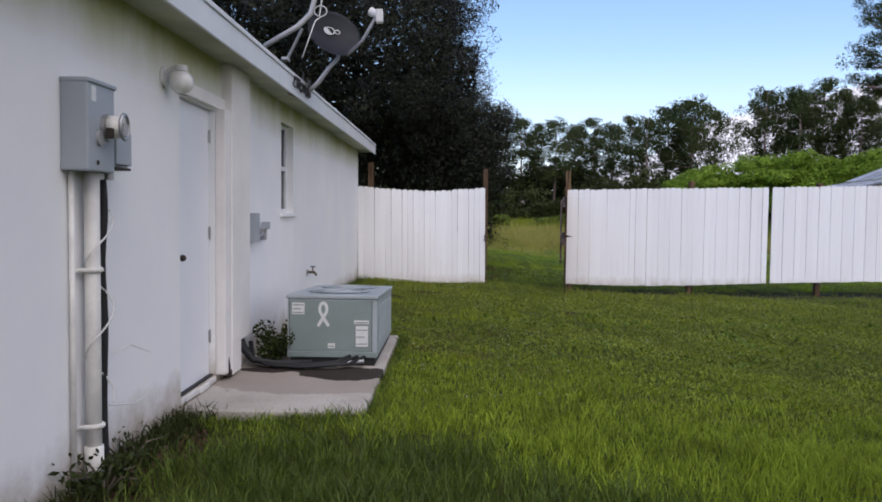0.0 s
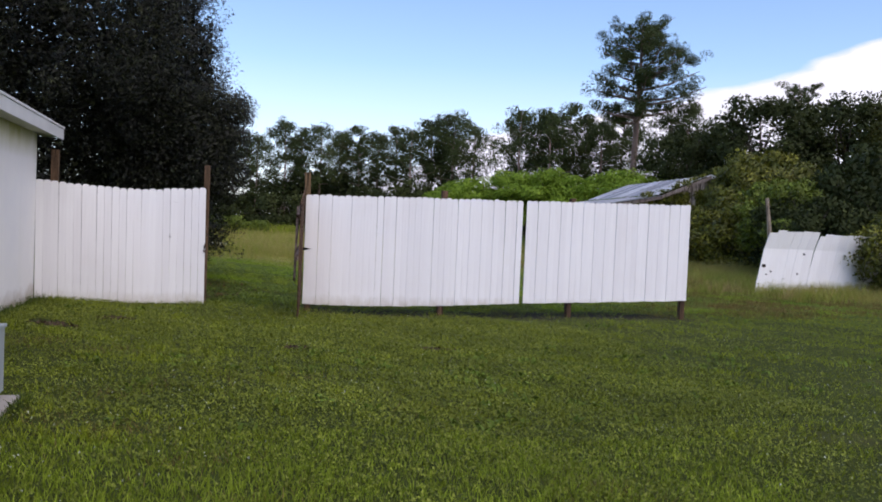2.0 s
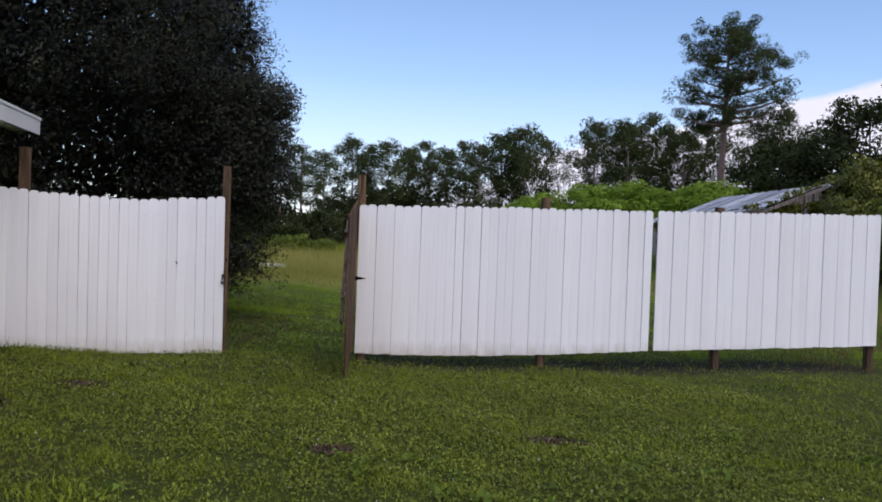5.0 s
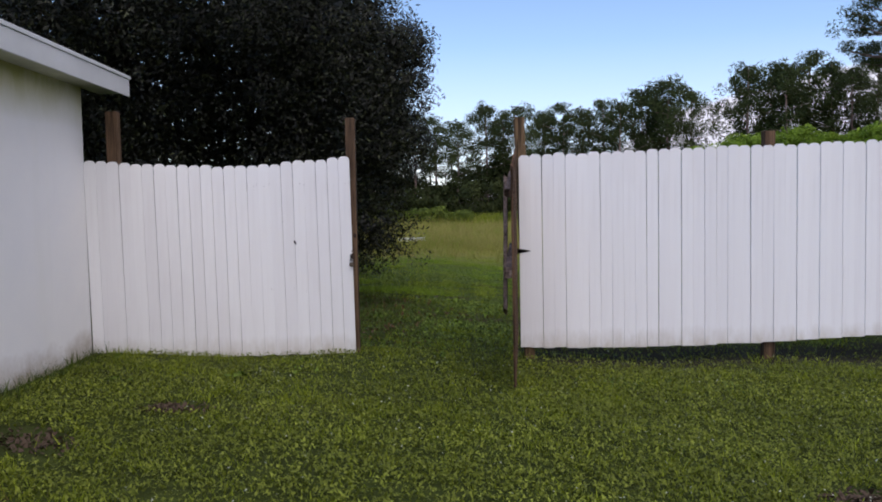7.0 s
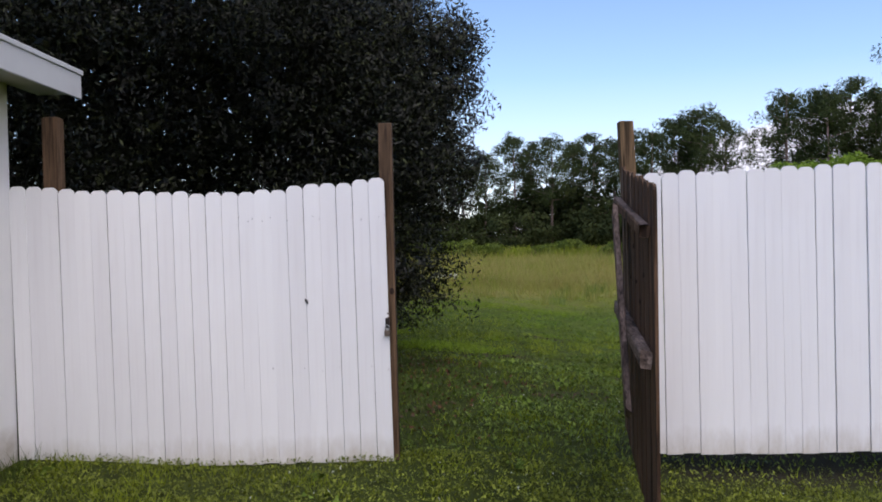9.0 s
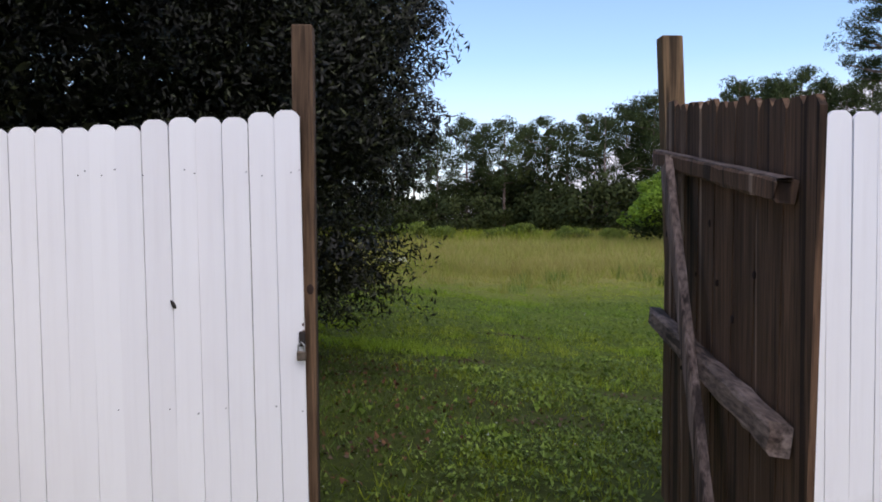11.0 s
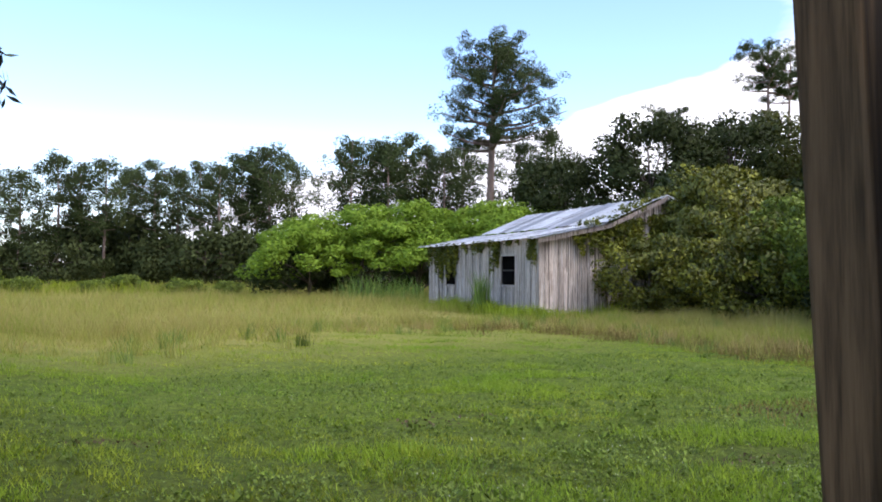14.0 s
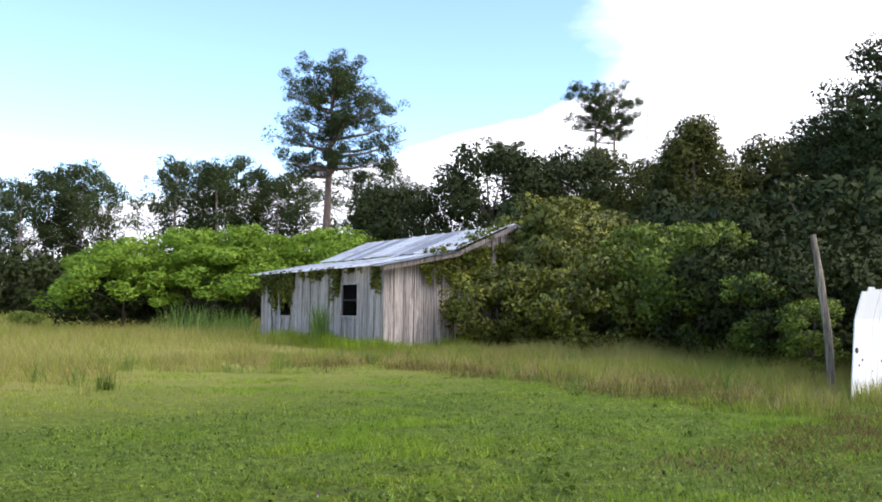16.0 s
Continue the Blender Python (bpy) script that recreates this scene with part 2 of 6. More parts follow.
def ground_mat():
    k = Nodes("lawn_soil", 0.95, spec=0.1)
    n1, n2, n3 = k.noise(0.55, 5, 0.6, world_space=True), k.noise(5.0, 5, 0.65, world_space=True), k.noise(60, 4, 0.7, world_space=True)
    n4 = k.noise(14, 4, 0.7, world_space=True)
    p = k.n.new("ShaderNodeSeparateXYZ")
    k.l.new(k.n.new("ShaderNodeNewGeometry").outputs["Position"], p.inputs[0])
    yard = k.ramp(n2, (0.3, (0.030, 0.035, 0.009)), (0.7, (0.080, 0.100, 0.017)))
    field = k.ramp(n2, (0.3, (0.085, 0.13, 0.015)), (0.7, (0.20, 0.265, 0.03)))
    # yard colour runs on past the gate, standing in for the oak's shade
    past = k.n.new("ShaderNodeMapRange")
    past.inputs["From Min"].default_value, past.inputs["From Max"].default_value = 19.9, 26.4
    slant = k.n.new("ShaderNodeMath")
    slant.operation = "MULTIPLY_ADD"
    slant.inputs[1].default_value = 0.45
    k.l.new(p.outputs["X"], slant.inputs[0])
    k.l.new(p.outputs["Y"], slant.inputs[2])
    k.l.new(slant.outputs[0], past.inputs["Value"])
    out = k.mixed(past.outputs[0], yard, field)
    out = k.mixed(k.ramp(n4, (0.41, (0.75,) * 3), (0.58, (0, 0, 0))), out, (0.032, 0.043, 0.010))
    out = k.mixed(k.ramp(n1, (0.6, (0, 0, 0)), (0.78, (0.6,) * 3)), out, (0.13, 0.105, 0.05))
    out = k.mixed(k.ramp(n3, (0.4, (0.5,) * 3), (0.6, (0, 0, 0))), out, (0.036, 0.050, 0.010))
    # bare brown soil along the foot of the wall
    bare, near = k.n.new("ShaderNodeMapRange"), k.n.new("ShaderNodeMapRange")
    bare.inputs["From Min"].default_value, bare.inputs["From Max"].default_value = -0.95, -1.3
    near.inputs["From Min"].default_value, near.inputs["From Max"].default_value = 6.7, 6.3
    k.l.new(p.outputs["X"], bare.inputs["Value"])
    k.l.new(p.outputs["Y"], near.inputs["Value"])
    m = k.n.new("ShaderNodeMath")
    m.operation = "MULTIPLY"
    k.l.new(bare.outputs[0], m.inputs[0])
    k.l.new(near.outputs[0], m.inputs[1])
    under = k.n.new("ShaderNodeMapRange")
    under.inputs["From Min"].default_value, under.inputs["From Max"].default_value = -2.2, -1.8
    k.l.new(p.outputs["X"], under.inputs["Value"])
    m2 = k.n.new("ShaderNodeMath")
    m2.operation = "MULTIPLY"
    k.l.new(m.outputs[0], m2.inputs[0])
    k.l.new(under.outputs[0], m2.inputs[1])
    out = k.mixed(m2.outputs[0], out, (0.050, 0.028, 0.017))
    # dark strip under the raised fence: its shade, put into the ground colour
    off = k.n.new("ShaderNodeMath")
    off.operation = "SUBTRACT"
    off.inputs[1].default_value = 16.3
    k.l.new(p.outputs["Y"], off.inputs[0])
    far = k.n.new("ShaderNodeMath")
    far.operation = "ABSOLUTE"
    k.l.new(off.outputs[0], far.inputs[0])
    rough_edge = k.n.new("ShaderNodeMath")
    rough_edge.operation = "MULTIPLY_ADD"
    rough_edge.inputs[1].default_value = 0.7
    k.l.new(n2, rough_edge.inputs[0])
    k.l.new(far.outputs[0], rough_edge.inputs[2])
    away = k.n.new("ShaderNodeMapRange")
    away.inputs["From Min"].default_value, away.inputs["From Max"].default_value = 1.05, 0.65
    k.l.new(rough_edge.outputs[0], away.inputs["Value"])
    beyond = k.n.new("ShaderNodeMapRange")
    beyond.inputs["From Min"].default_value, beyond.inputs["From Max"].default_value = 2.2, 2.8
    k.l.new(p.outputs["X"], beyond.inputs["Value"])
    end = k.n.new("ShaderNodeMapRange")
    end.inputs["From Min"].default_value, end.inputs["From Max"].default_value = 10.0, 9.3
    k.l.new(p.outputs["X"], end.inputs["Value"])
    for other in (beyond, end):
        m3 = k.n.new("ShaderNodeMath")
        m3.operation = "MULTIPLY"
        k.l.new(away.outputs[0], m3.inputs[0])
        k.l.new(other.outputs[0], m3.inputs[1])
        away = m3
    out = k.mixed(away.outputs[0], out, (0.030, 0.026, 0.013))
    rng = k.n.new("ShaderNodeMapRange")
    rng.inputs["From Min"].default_value, rng.inputs["From Max"].default_value = 26.5, 35.0
    k.l.new(p.outputs["Y"], rng.inputs["Value"])
    straw = k.ramp(k.noise(0.35, 5, 0.65, (1, 1, 1), True), (0.3, (0.19, 0.20, 0.035)), (0.7, (0.33, 0.27, 0.085)))
    out = k.mixed(rng.outputs[0], out, straw)
    return k.color(out).bump(n3, 0.5, 0.02).mat


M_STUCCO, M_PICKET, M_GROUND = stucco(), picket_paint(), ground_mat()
M_TRIM = plain("white_trim_paint", (0.72, 0.73, 0.75), 0.5, wear=0.12, scale=2)
M_SOFFIT = plain("soffit_paint", (0.56, 0.57, 0.43), 0.8, wear=0.4, scale=1.2)
M_SHINGLE = plain("grey_shingle", (0.16, 0.15, 0.15), 0.9, wear=0.4, scale=5)
M_DOOR = plain("door_paint", (0.75, 0.765, 0.80), 0.45, wear=0.06, scale=1.5)
M_CREAM = plain("cream_trim_paint", (0.80, 0.765, 0.73), 0.7, wear=0.14, scale=2.0)
M_GREYBOX = plain("grey_enamel", (0.33, 0.36, 0.39), 0.45, wear=0.12, scale=3)
M_STEEL = plain("galvanised_steel", (0.45, 0.45, 0.45), 0.4, 0.8, scale=9)
M_GREYTUBE = plain("grey_painted_tube", (0.36, 0.36, 0.37), 0.5, wear=0.2, scale=9)
M_BLACK = plain("black_rubber", (0.010, 0.010, 0.011), 0.65, wear=0.3)
M_IRON = plain("dark_rusty_iron", (0.045, 0.035, 0.03), 0.7, 0.4, wear=0.5, scale=20)
M_CONDUIT = plain("cream_conduit_paint", (0.80, 0.78, 0.73), 0.55, wear=0.3, scale=5)
M_PVC = plain("white_pvc", (0.70, 0.685, 0.66), 0.45, wear=0.18, scale=3)
M_AC = plain("grey_green_enamel", (0.22, 0.27, 0.26), 0.5, wear=0.15, scale=2.5)
M_ACLIGHT = plain("faded_grey_enamel", (0.35, 0.39, 0.41), 0.5, wear=0.12, scale=2.5)
M_DISH = plain("dark_grey_dish_paint", (0.030, 0.032, 0.040), 0.55, wear=0.15)
M_LABEL = plain("paper_label", (0.66, 0.67, 0.66), 0.6, wear=0.1, scale=20)
M_PRINT = plain("print_ink", (0.25, 0.26, 0.26), 0.7)
M_RUST = plain("orange_rust", (0.12, 0.055, 0.03), 0.85, 0.2, wear=0.6, scale=30)
M_LOCK = plain("rusty_lock_steel", (0.20, 0.155, 0.12), 0.5, 0.5, wear=0.6, scale=40)
# black that stands in for the unlit inside of the shed
M_BARNDARK = plain("interior_shade_black", (0.012, 0.012, 0.012), 0.95)
M_BARNWOOD = wooden("silver_barn_wood", (0.18, 0.137, 0.116), (0.80, 0.685, 0.605), grey=(0.56, 0.47, 0.42), streaks=True)
M_POST = wooden("brown_post_wood", (0.042, 0.024, 0.013), (0.170, 0.104, 0.060), streaks=True)
M_GATE = wooden("dark_weathered_wood", (0.042, 0.022, 0.012), (0.190, 0.106, 0.060), grey=(0.104, 0.058, 0.032), streaks=True, pale=(0.35, 0.240, 0.165), spread=0.86)
M_BRACE = wooden("grey_weathered_rail", (0.055, 0.036, 0.027), (0.34, 0.245, 0.195), (0.7, 0.12, 0.7), 30, streaks=True)
M_GATEPOST = wooden("red_brown_post_wood", (0.078, 0.047, 0.023), (0.35, 0.220, 0.112), grey=(0.21, 0.132, 0.068), streaks=True)
M_BRACEUP = wooden("grey_weathered_brace", (0.055, 0.036, 0.028), (0.33, 0.235, 0.19), streaks=True)
M_ROT = plain("rotten_wood", (0.035, 0.018, 0.012), 0.95, wear=0.5, scale=20)
M_POLE = wooden("grey_pole_wood", (0.09, 0.07, 0.05), (0.36, 0.29, 0.22), streaks=True)
M_BARK = wooden("brown_bark", (0.045, 0.035, 0.028), (0.15, 0.12, 0.10), (1, 1, 0.25), 9)
M_PINEBARK = wooden("pink_brown_pine_bark", (0.11, 0.076, 0.062), (0.34, 0.25, 0.21), (1, 1, 0.25), 6)


def concrete():
    k = Nodes("stained_concrete", 0.9, spec=0.12)
    big, fine, wet = k.noise(1.6, 6, 0.6), k.noise(60, 5, 0.7), k.noise(1.15, 4, 0.5, (1, 1.8, 1))
    out = k.mixed(k.ramp(big, (0.35, (0, 0, 0)), (0.68, (1, 1, 1))), (0.37, 0.33, 0.285), (0.50, 0.46, 0.41))
    out = k.mixed(k.ramp(fine, (0.35, (0.4,) * 3), (0.55, (0, 0, 0))), out, (0.26, 0.23, 0.20))
    pos = k.n.new("ShaderNodeNewGeometry").outputs["Position"]
    pools = None
    for x, y, sx, sy in ((-0.58, 7.66, 0.50, 0.34), (-1.22, 7.74, 0.36, 0.16)):
        m = k.n.new("ShaderNodeMapping")
        m.vector_type = "TEXTURE"
        m.inputs["Location"].default_value, m.inputs["Scale"].default_value = (x, y, 0.045), (sx, sy, 1)
        k.l.new(pos, m.inputs[0])
        g = k.n.new("ShaderNodeTexGradient")
        g.gradient_type = "SPHERICAL"
        k.l.new(m.outputs[0], g.inputs[0])
        if pools is None:
            pools = g.outputs["Fac"]
        else:
            top = k.n.new("ShaderNodeMath")
            top.operation = "MAXIMUM"
            k.l.new(pools, top.inputs[0])
            k.l.new(g.outputs["Fac"], top.inputs[1])
            pools = top.outputs[0]
    both = k.n.new("ShaderNodeMath")
    both.operation = "MULTIPLY_ADD"
    both.inputs[1].default_value = 1.1
    k.l.new(k.noise(3.6, 5, 0.6), both.inputs[0])
    k.l.new(pools, both.inputs[2])
    m = k.n.new("ShaderNodeMapping")
    m.vector_type = "TEXTURE"
    m.inputs["Location"].default_value, m.inputs["Scale"].default_value = (-0.82, 7.36, 0.045), (0.95, 0.55, 1)
    k.l.new(pos, m.inputs[0])
    g = k.n.new("ShaderNodeTexGradient")
    g.gradient_type = "SPHERICAL"
    k.l.new(m.outputs[0], g.inputs[0])
    mild = k.n.new("ShaderNodeMath")
    mild.operation = "MULTIPLY_ADD"
    mild.inputs[1].default_value = 0.8
    k.l.new(k.noise(3.0, 5, 0.6), mild.inputs[0])
    k.l.new(g.outputs["Fac"], mild.inputs[2])
    out = k.mixed(k.ramp(mild.outputs[0], (0.54, (0, 0, 0)), (0.57, (0.75,) * 3)), out, (0.28, 0.24, 0.20))
    damp = k.ramp(both.outputs[0], (0.80, (0, 0, 0)), (0.83, (0.97,) * 3))
    out = k.mixed(damp, out, (0.030, 0.023, 0.018))
    return k.color(out).bump(fine, 0.3, 0.004).mat


def tin():
    k = Nodes("galvanised_roof_tin", 0.5, 0.15, 0.5)
    big, streak = k.noise(0.9, 5, 0.65, world_space=True), k.noise(3.0, 5, 0.7, (1, 0.15, 1))
    out = k.mixed(k.ramp(streak, (0.5, (0, 0, 0)), (0.72, (1, 1, 1))), (0.92, 0.93, 0.95), (0.42, 0.37, 0.34))
    out = k.mixed(k.ramp(big, (0.45, (0, 0, 0)), (0.7, (0.7,) * 3)), out, (0.76, 0.77, 0.80))
    tone = k.ramp(k.random(), (0.0, (0.48, 0.49, 0.53)), (0.45, (0.86, 0.86, 0.88)), (1.0, (1.08, 1.08, 1.08)))
    return k.color(k.mixed(1.0, out, tone, "MULTIPLY")).bump(streak, 0.3, 0.01).mat


def glass():
    k = Nodes("window_glass", 0.04, 0.0, 0.6)
    k.b.inputs["Base Color"].default_value = (0.012, 0.014, 0.016, 1)
    return k.mat


def globe():
    k = Nodes("milk_glass", 0.25)
    out = k.mixed(k.ramp(k.noise(9, 4), (0.4, (0, 0, 0)), (0.7, (1, 1, 1))), (0.62, 0.60, 0.55), (0.76, 0.75, 0.72))
    return k.color(out).mat


M_CONCRETE, M_TIN, M_GLASS, M_GLOBE = concrete(), tin(), glass(), globe()
L_GRASS = leafy("lawn_blades", (0.108, 0.148, 0.008), (0.325, 0.390, 0.033), 0.65, 0.38, (0.205, 0.260, 0.022), 0.6, 0.10, (0.112, 0.125, 0.015))
L_LONG = leafy("long_lawn_blades", (0.108, 0.162, 0.011), (0.346, 0.443, 0.043), 0.65, 0.42, (0.216, 0.292, 0.028), 0.7, 0.10, (0.130, 0.167, 0.019))
L_DEEP = leafy("deep_green_blades", (0.027, 0.050, 0.007), (0.142, 0.196, 0.030), 0.5, 0.3, (0.061, 0.097, 0.014), 0.7, 0.25, (0.043, 0.065, 0.011))
L_CRUMB = leafy("bare_soil", (0.035, 0.024, 0.016), (0.11, 0.078, 0.055), 0.95, 0.0, spec=0.05)
L_LITTER = leafy("brown_leaf_litter", (0.035, 0.017, 0.009), (0.13, 0.065, 0.035), 0.8, 0.1, spec=0.1)
L_FIELD = leafy("mown_field_blades", (0.138, 0.185, 0.016), (0.382, 0.429, 0.051), 0.5, 0.40, (0.196, 0.323, 0.042), 0.22, 0.1, (0.076, 0.133, 0.017))
L_DRIFT = leafy("fresh_drift_blades", (0.135, 0.225, 0.016), (0.33, 0.44, 0.045), 0.55, 0.42, (0.20, 0.33, 0.03), 0.5, 0.1)
L_THATCH = leafy("brown_thatch", (0.075, 0.058, 0.018), (0.235, 0.175, 0.065), 0.75, 0.25, (0.15, 0.12, 0.04), 1.0, 0.08)
# darker copy of the clover for beyond the gate, shade put into its colour
L_SHCLOVER = leafy("shaded_clover_leaves", (0.045, 0.079, 0.012), (0.187, 0.258, 0.044), 0.5, 0.25, (0.106, 0.149, 0.023), 0.8, 0.16)
L_CLOVER = leafy("clover_leaves", (0.056, 0.077, 0.007), (0.239, 0.279, 0.038), 0.5, 0.25, (0.133, 0.160, 0.020), 0.8, 0.16)
L_WEED = leafy("broad_weed_leaves", (0.040, 0.070, 0.010), (0.155, 0.225, 0.035), 0.6, 0.25, (0.085, 0.125, 0.020), 0.8, 0.06)
L_TALL = leafy("tall_field_grass", (0.245, 0.25, 0.050), (0.40, 0.375, 0.115), 0.7, 0.45, (0.25, 0.30, 0.05), 0.22, 0.1, (0.33, 0.28, 0.08))
L_STRAW = leafy("dry_straw", (0.30, 0.24, 0.085), (0.44, 0.345, 0.145), 0.7, 0.4, (0.34, 0.27, 0.10), 0.3, 0.1)
L_PALE = leafy("pale_clover_specks", (0.26, 0.30, 0.20), (0.45, 0.48, 0.36), 0.6, 0.2)
L_REED = leafy("green_reeds", (0.075, 0.13, 0.022), (0.15, 0.24, 0.045), 0.5, 0.3)
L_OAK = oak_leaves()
L_PINE = leafy("pine_needles", (0.019, 0.031, 0.009), (0.074, 0.098, 0.031), 0.65, 0.2, (0.033, 0.048, 0.015), 0.25, 0.12)
L_FAR = leafy("far_wood_leaves", (0.021, 0.031, 0.010), (0.061, 0.075, 0.024), 0.65, 0.2, (0.032, 0.043, 0.014), 0.2, 0.1)
L_BRIGHT = leafy("bright_green_leaves", (0.085, 0.15, 0.012), (0.25, 0.37, 0.04), 0.55, 0.3, (0.17, 0.27, 0.025), 0.4, 0.15)
L_SHRUB = leafy("shrub_leaves", (0.015, 0.021, 0.003), (0.237, 0.238, 0.028), 0.45, 0.2, (0.081, 0.094, 0.012), 0.5, 0.25, (0.038, 0.051, 0.008))
L_SAPLING = leafy("sapling_leaves", (0.039, 0.058, 0.008), (0.220, 0.284, 0.040), 0.5, 0.3, (0.110, 0.152, 0.020), 0.6, 0.2, (0.055, 0.074, 0.012))
L_OLIVE = leafy("olive_leaves", (0.025, 0.030, 0.006), (0.097, 0.100, 0.019), 0.6, 0.2, (0.049, 0.054, 0.010), 0.4, 0.12)
L_DARK = leafy("dark_broad_leaves", (0.014, 0.022, 0.006), (0.045, 0.058, 0.016), 0.6, 0.2, (0.027, 0.037, 0.010), 0.4, 0.12)

# ---- building helpers ----
rng = np.random.default_rng(7)


def origin(ob):
    o = Vector((0, 0, 0))
    while ob:
        o += ob.location
        ob = ob.parent
    return o


def thing(name, at, label, category, group="", kind=""):
    """A top-level Empty at the base of a thing."""
    ob = new(name)
    ob.location, ob.empty_display_size = at, 0.2
    return tagged(ob, label, category, group, kind)


def hang(ob, parent, at=None):
    """Parents ob, whose mesh is in world places (or about its own origin, with at)."""
    ob.parent = parent
    ob.location = (Vector(at) if at is not None else Vector((0, 0, 0))) - origin(parent)
    return ob


def part(name, bm, material, parent, label="", smooth=False):
    """Links a bmesh, given in world places, as one mesh object under a thing."""
    me = bpy.data.meshes.new(name)
    o = origin(parent) if parent else Vector((0, 0, 0))
    bm.transform(Matrix.Translation(-o))
    bmesh.ops.recalc_face_normals(bm, faces=bm.faces)
    bm.to_mesh(me)
    bm.free()
    me.materials.append(material)
    if smooth:
        me.shade_smooth()
    ob = new(name, me)
    if parent:
        ob.parent = parent
    return tagged(ob, label)


def mesh_np(name, v, f, material, smooth=False):
    """A mesh from arrays of vertices and of faces with equal corner counts."""
    me = bpy.data.meshes.new(name)
    k = f.shape[1]
    me.vertices.add(len(v))
    me.vertices.foreach_set("co", np.ascontiguousarray(v, dtype=np.float32).ravel())
    me.loops.add(f.size)
    me.loops.foreach_set("vertex_index", np.ascontiguousarray(f, dtype=np.int32).ravel())
    me.polygons.add(len(f))
    me.polygons.foreach_set("loop_start", np.arange(0, f.size, k, dtype=np.int32))
    me.update(calc_edges=True)
    me.materials.append(material)
    if smooth:
        me.shade_smooth()
    return me


def box(bm, x0, y0, z0, x1, y1, z1, bevel=0.0, m=None):
    """Adds a box between two corners."""
    r = bmesh.ops.create_cube(bm, size=1)
    vs = r["verts"]
    t = Matrix.Translation(((x0 + x1) / 2, (y0 + y1) / 2, (z0 + z1) / 2)) @ Matrix.Diagonal((abs(x1 - x0), abs(y1 - y0), abs(z1 - z0), 1))
    bmesh.ops.transform(bm, matrix=(m @ t) if m else t, verts=vs)
    if bevel:
        es = list({e for v in vs for e in v.link_edges})
        bmesh.ops.bevel(bm, geom=es, offset=bevel, segments=2, affect="EDGES", profile=0.5)
    return bm


def boxed(*args, **kw):
    return box(bmesh.new(), *args, **kw)


def tube(bm, pts, radii, sides=10, cap=True):
    """Adds a round bar along points."""
    pts = [Vector(p) for p in pts]
    if not isinstance(radii, (list, tuple)):
        radii = [radii] * len(pts)
    rings, ref = [], None
    for i, p in enumerate(pts):
        d = (pts[min(i + 1, len(pts) - 1)] - pts[max(i - 1, 0)]).normalized()
        if ref is None:
            ref = d.orthogonal().normalized()
        ref = (ref - d * ref.dot(d)).normalized()
        w = d.cross(ref)
        rings.append([bm.verts.new(p + (ref * math.cos(k * math.tau / sides) + w * math.sin(k * math.tau / sides)) * radii[i]) for k in range(sides)])
    for a, b in zip(rings, rings[1:]):
        for k in range(sides):
            bm.faces.new((a[k], a[(k + 1) % sides], b[(k + 1) % sides], b[k]))
    if cap:
        bm.faces.new(rings[0][::-1])
        bm.faces.new(rings[-1])
    return bm


def tubed(pts, radii, sides=10):
    return tube(bmesh.new(), pts, radii, sides)


def ball(bm, at, r, scale=(1, 1, 1), m=None, seg=20):
    s = bmesh.ops.create_uvsphere(bm, u_segments=seg, v_segments=seg // 2, radius=r)
    t = Matrix.Translation(at) @ (m or Matrix()) @ Matrix.Diagonal((*scale, 1))
    bmesh.ops.transform(bm, matrix=t, verts=s["verts"])
    return bm


def step(a, b, x):
    t = np.clip((np.asarray(x, dtype=float) - a) / (b - a), 0, 1)
    return t * t * (3 - 2 * t)


def gz(x, y):
    """The height of the ground."""
    x, y = np.asarray(x, dtype=float), np.asarray(y, dtype=float)
    h = -0.15 * step(1.2, 4.0, x) + 0.08 * step(0.4, -1.4, x) * step(10, 15, y) * step(24, 18, y)
    return h + 0.018 * np.sin(x * 1.7 + 0.6) * np.sin(y * 1.3) + 0.012 * np.sin(x * 3.1 + y * 2.3)


# ---- ground ----
out = np.array([6, 14, 30, 60, 120, 260, 600, 1500, 3000.0])
gx = np.concatenate([-4 - out[::-1], np.arange(-4, 22.01, 0.3), 22 + out])
gy = np.concatenate([-2 - out[::-1], np.arange(-2, 36.01, 0.3), 36 + out])
GX, GY = np.meshgrid(gx, gy)
GV = np.stack([GX, GY, gz(GX, GY)], -1).reshape(-1, 3)
ii, jj = np.meshgrid(np.arange(len(gx) - 1), np.arange(len(gy) - 1))
q = (jj * len(gx) + ii).ravel()
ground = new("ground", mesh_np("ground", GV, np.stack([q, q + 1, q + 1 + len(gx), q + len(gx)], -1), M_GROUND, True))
tagged(ground, "green lawn and rough field of short and tall grass", "ground", kind="structure")


def blades(xy, h, w, lean, two=False, base=0.0):
    """Vertices and faces of grass blades: a triangle each, or a bent strip of three."""
    n = len(xy)
    a, b = rng.uniform(0, math.tau, n), rng.uniform(0, math.tau, n)
    side = np.stack([np.cos(a), np.sin(a), np.zeros(n)], -1) * (w / 2)[:, None]
    off = np.stack([np.cos(b), np.sin(b), np.zeros(n)], -1) * (h * lean * rng.uniform(0.3, 1.0, n))[:, None]
    foot = np.column_stack([xy, gz(xy[:, 0], xy[:, 1]) - 0.01 + base])
    up = np.zeros((n, 3))
    up[:, 2] = h
    if not two:
        v = np.stack([foot - side, foot + side, foot + up + off], 1).reshape(-1, 3)
        return v, np.arange(3 * n).reshape(-1, 3)
    mid = foot + up * 0.6 + off * 0.35
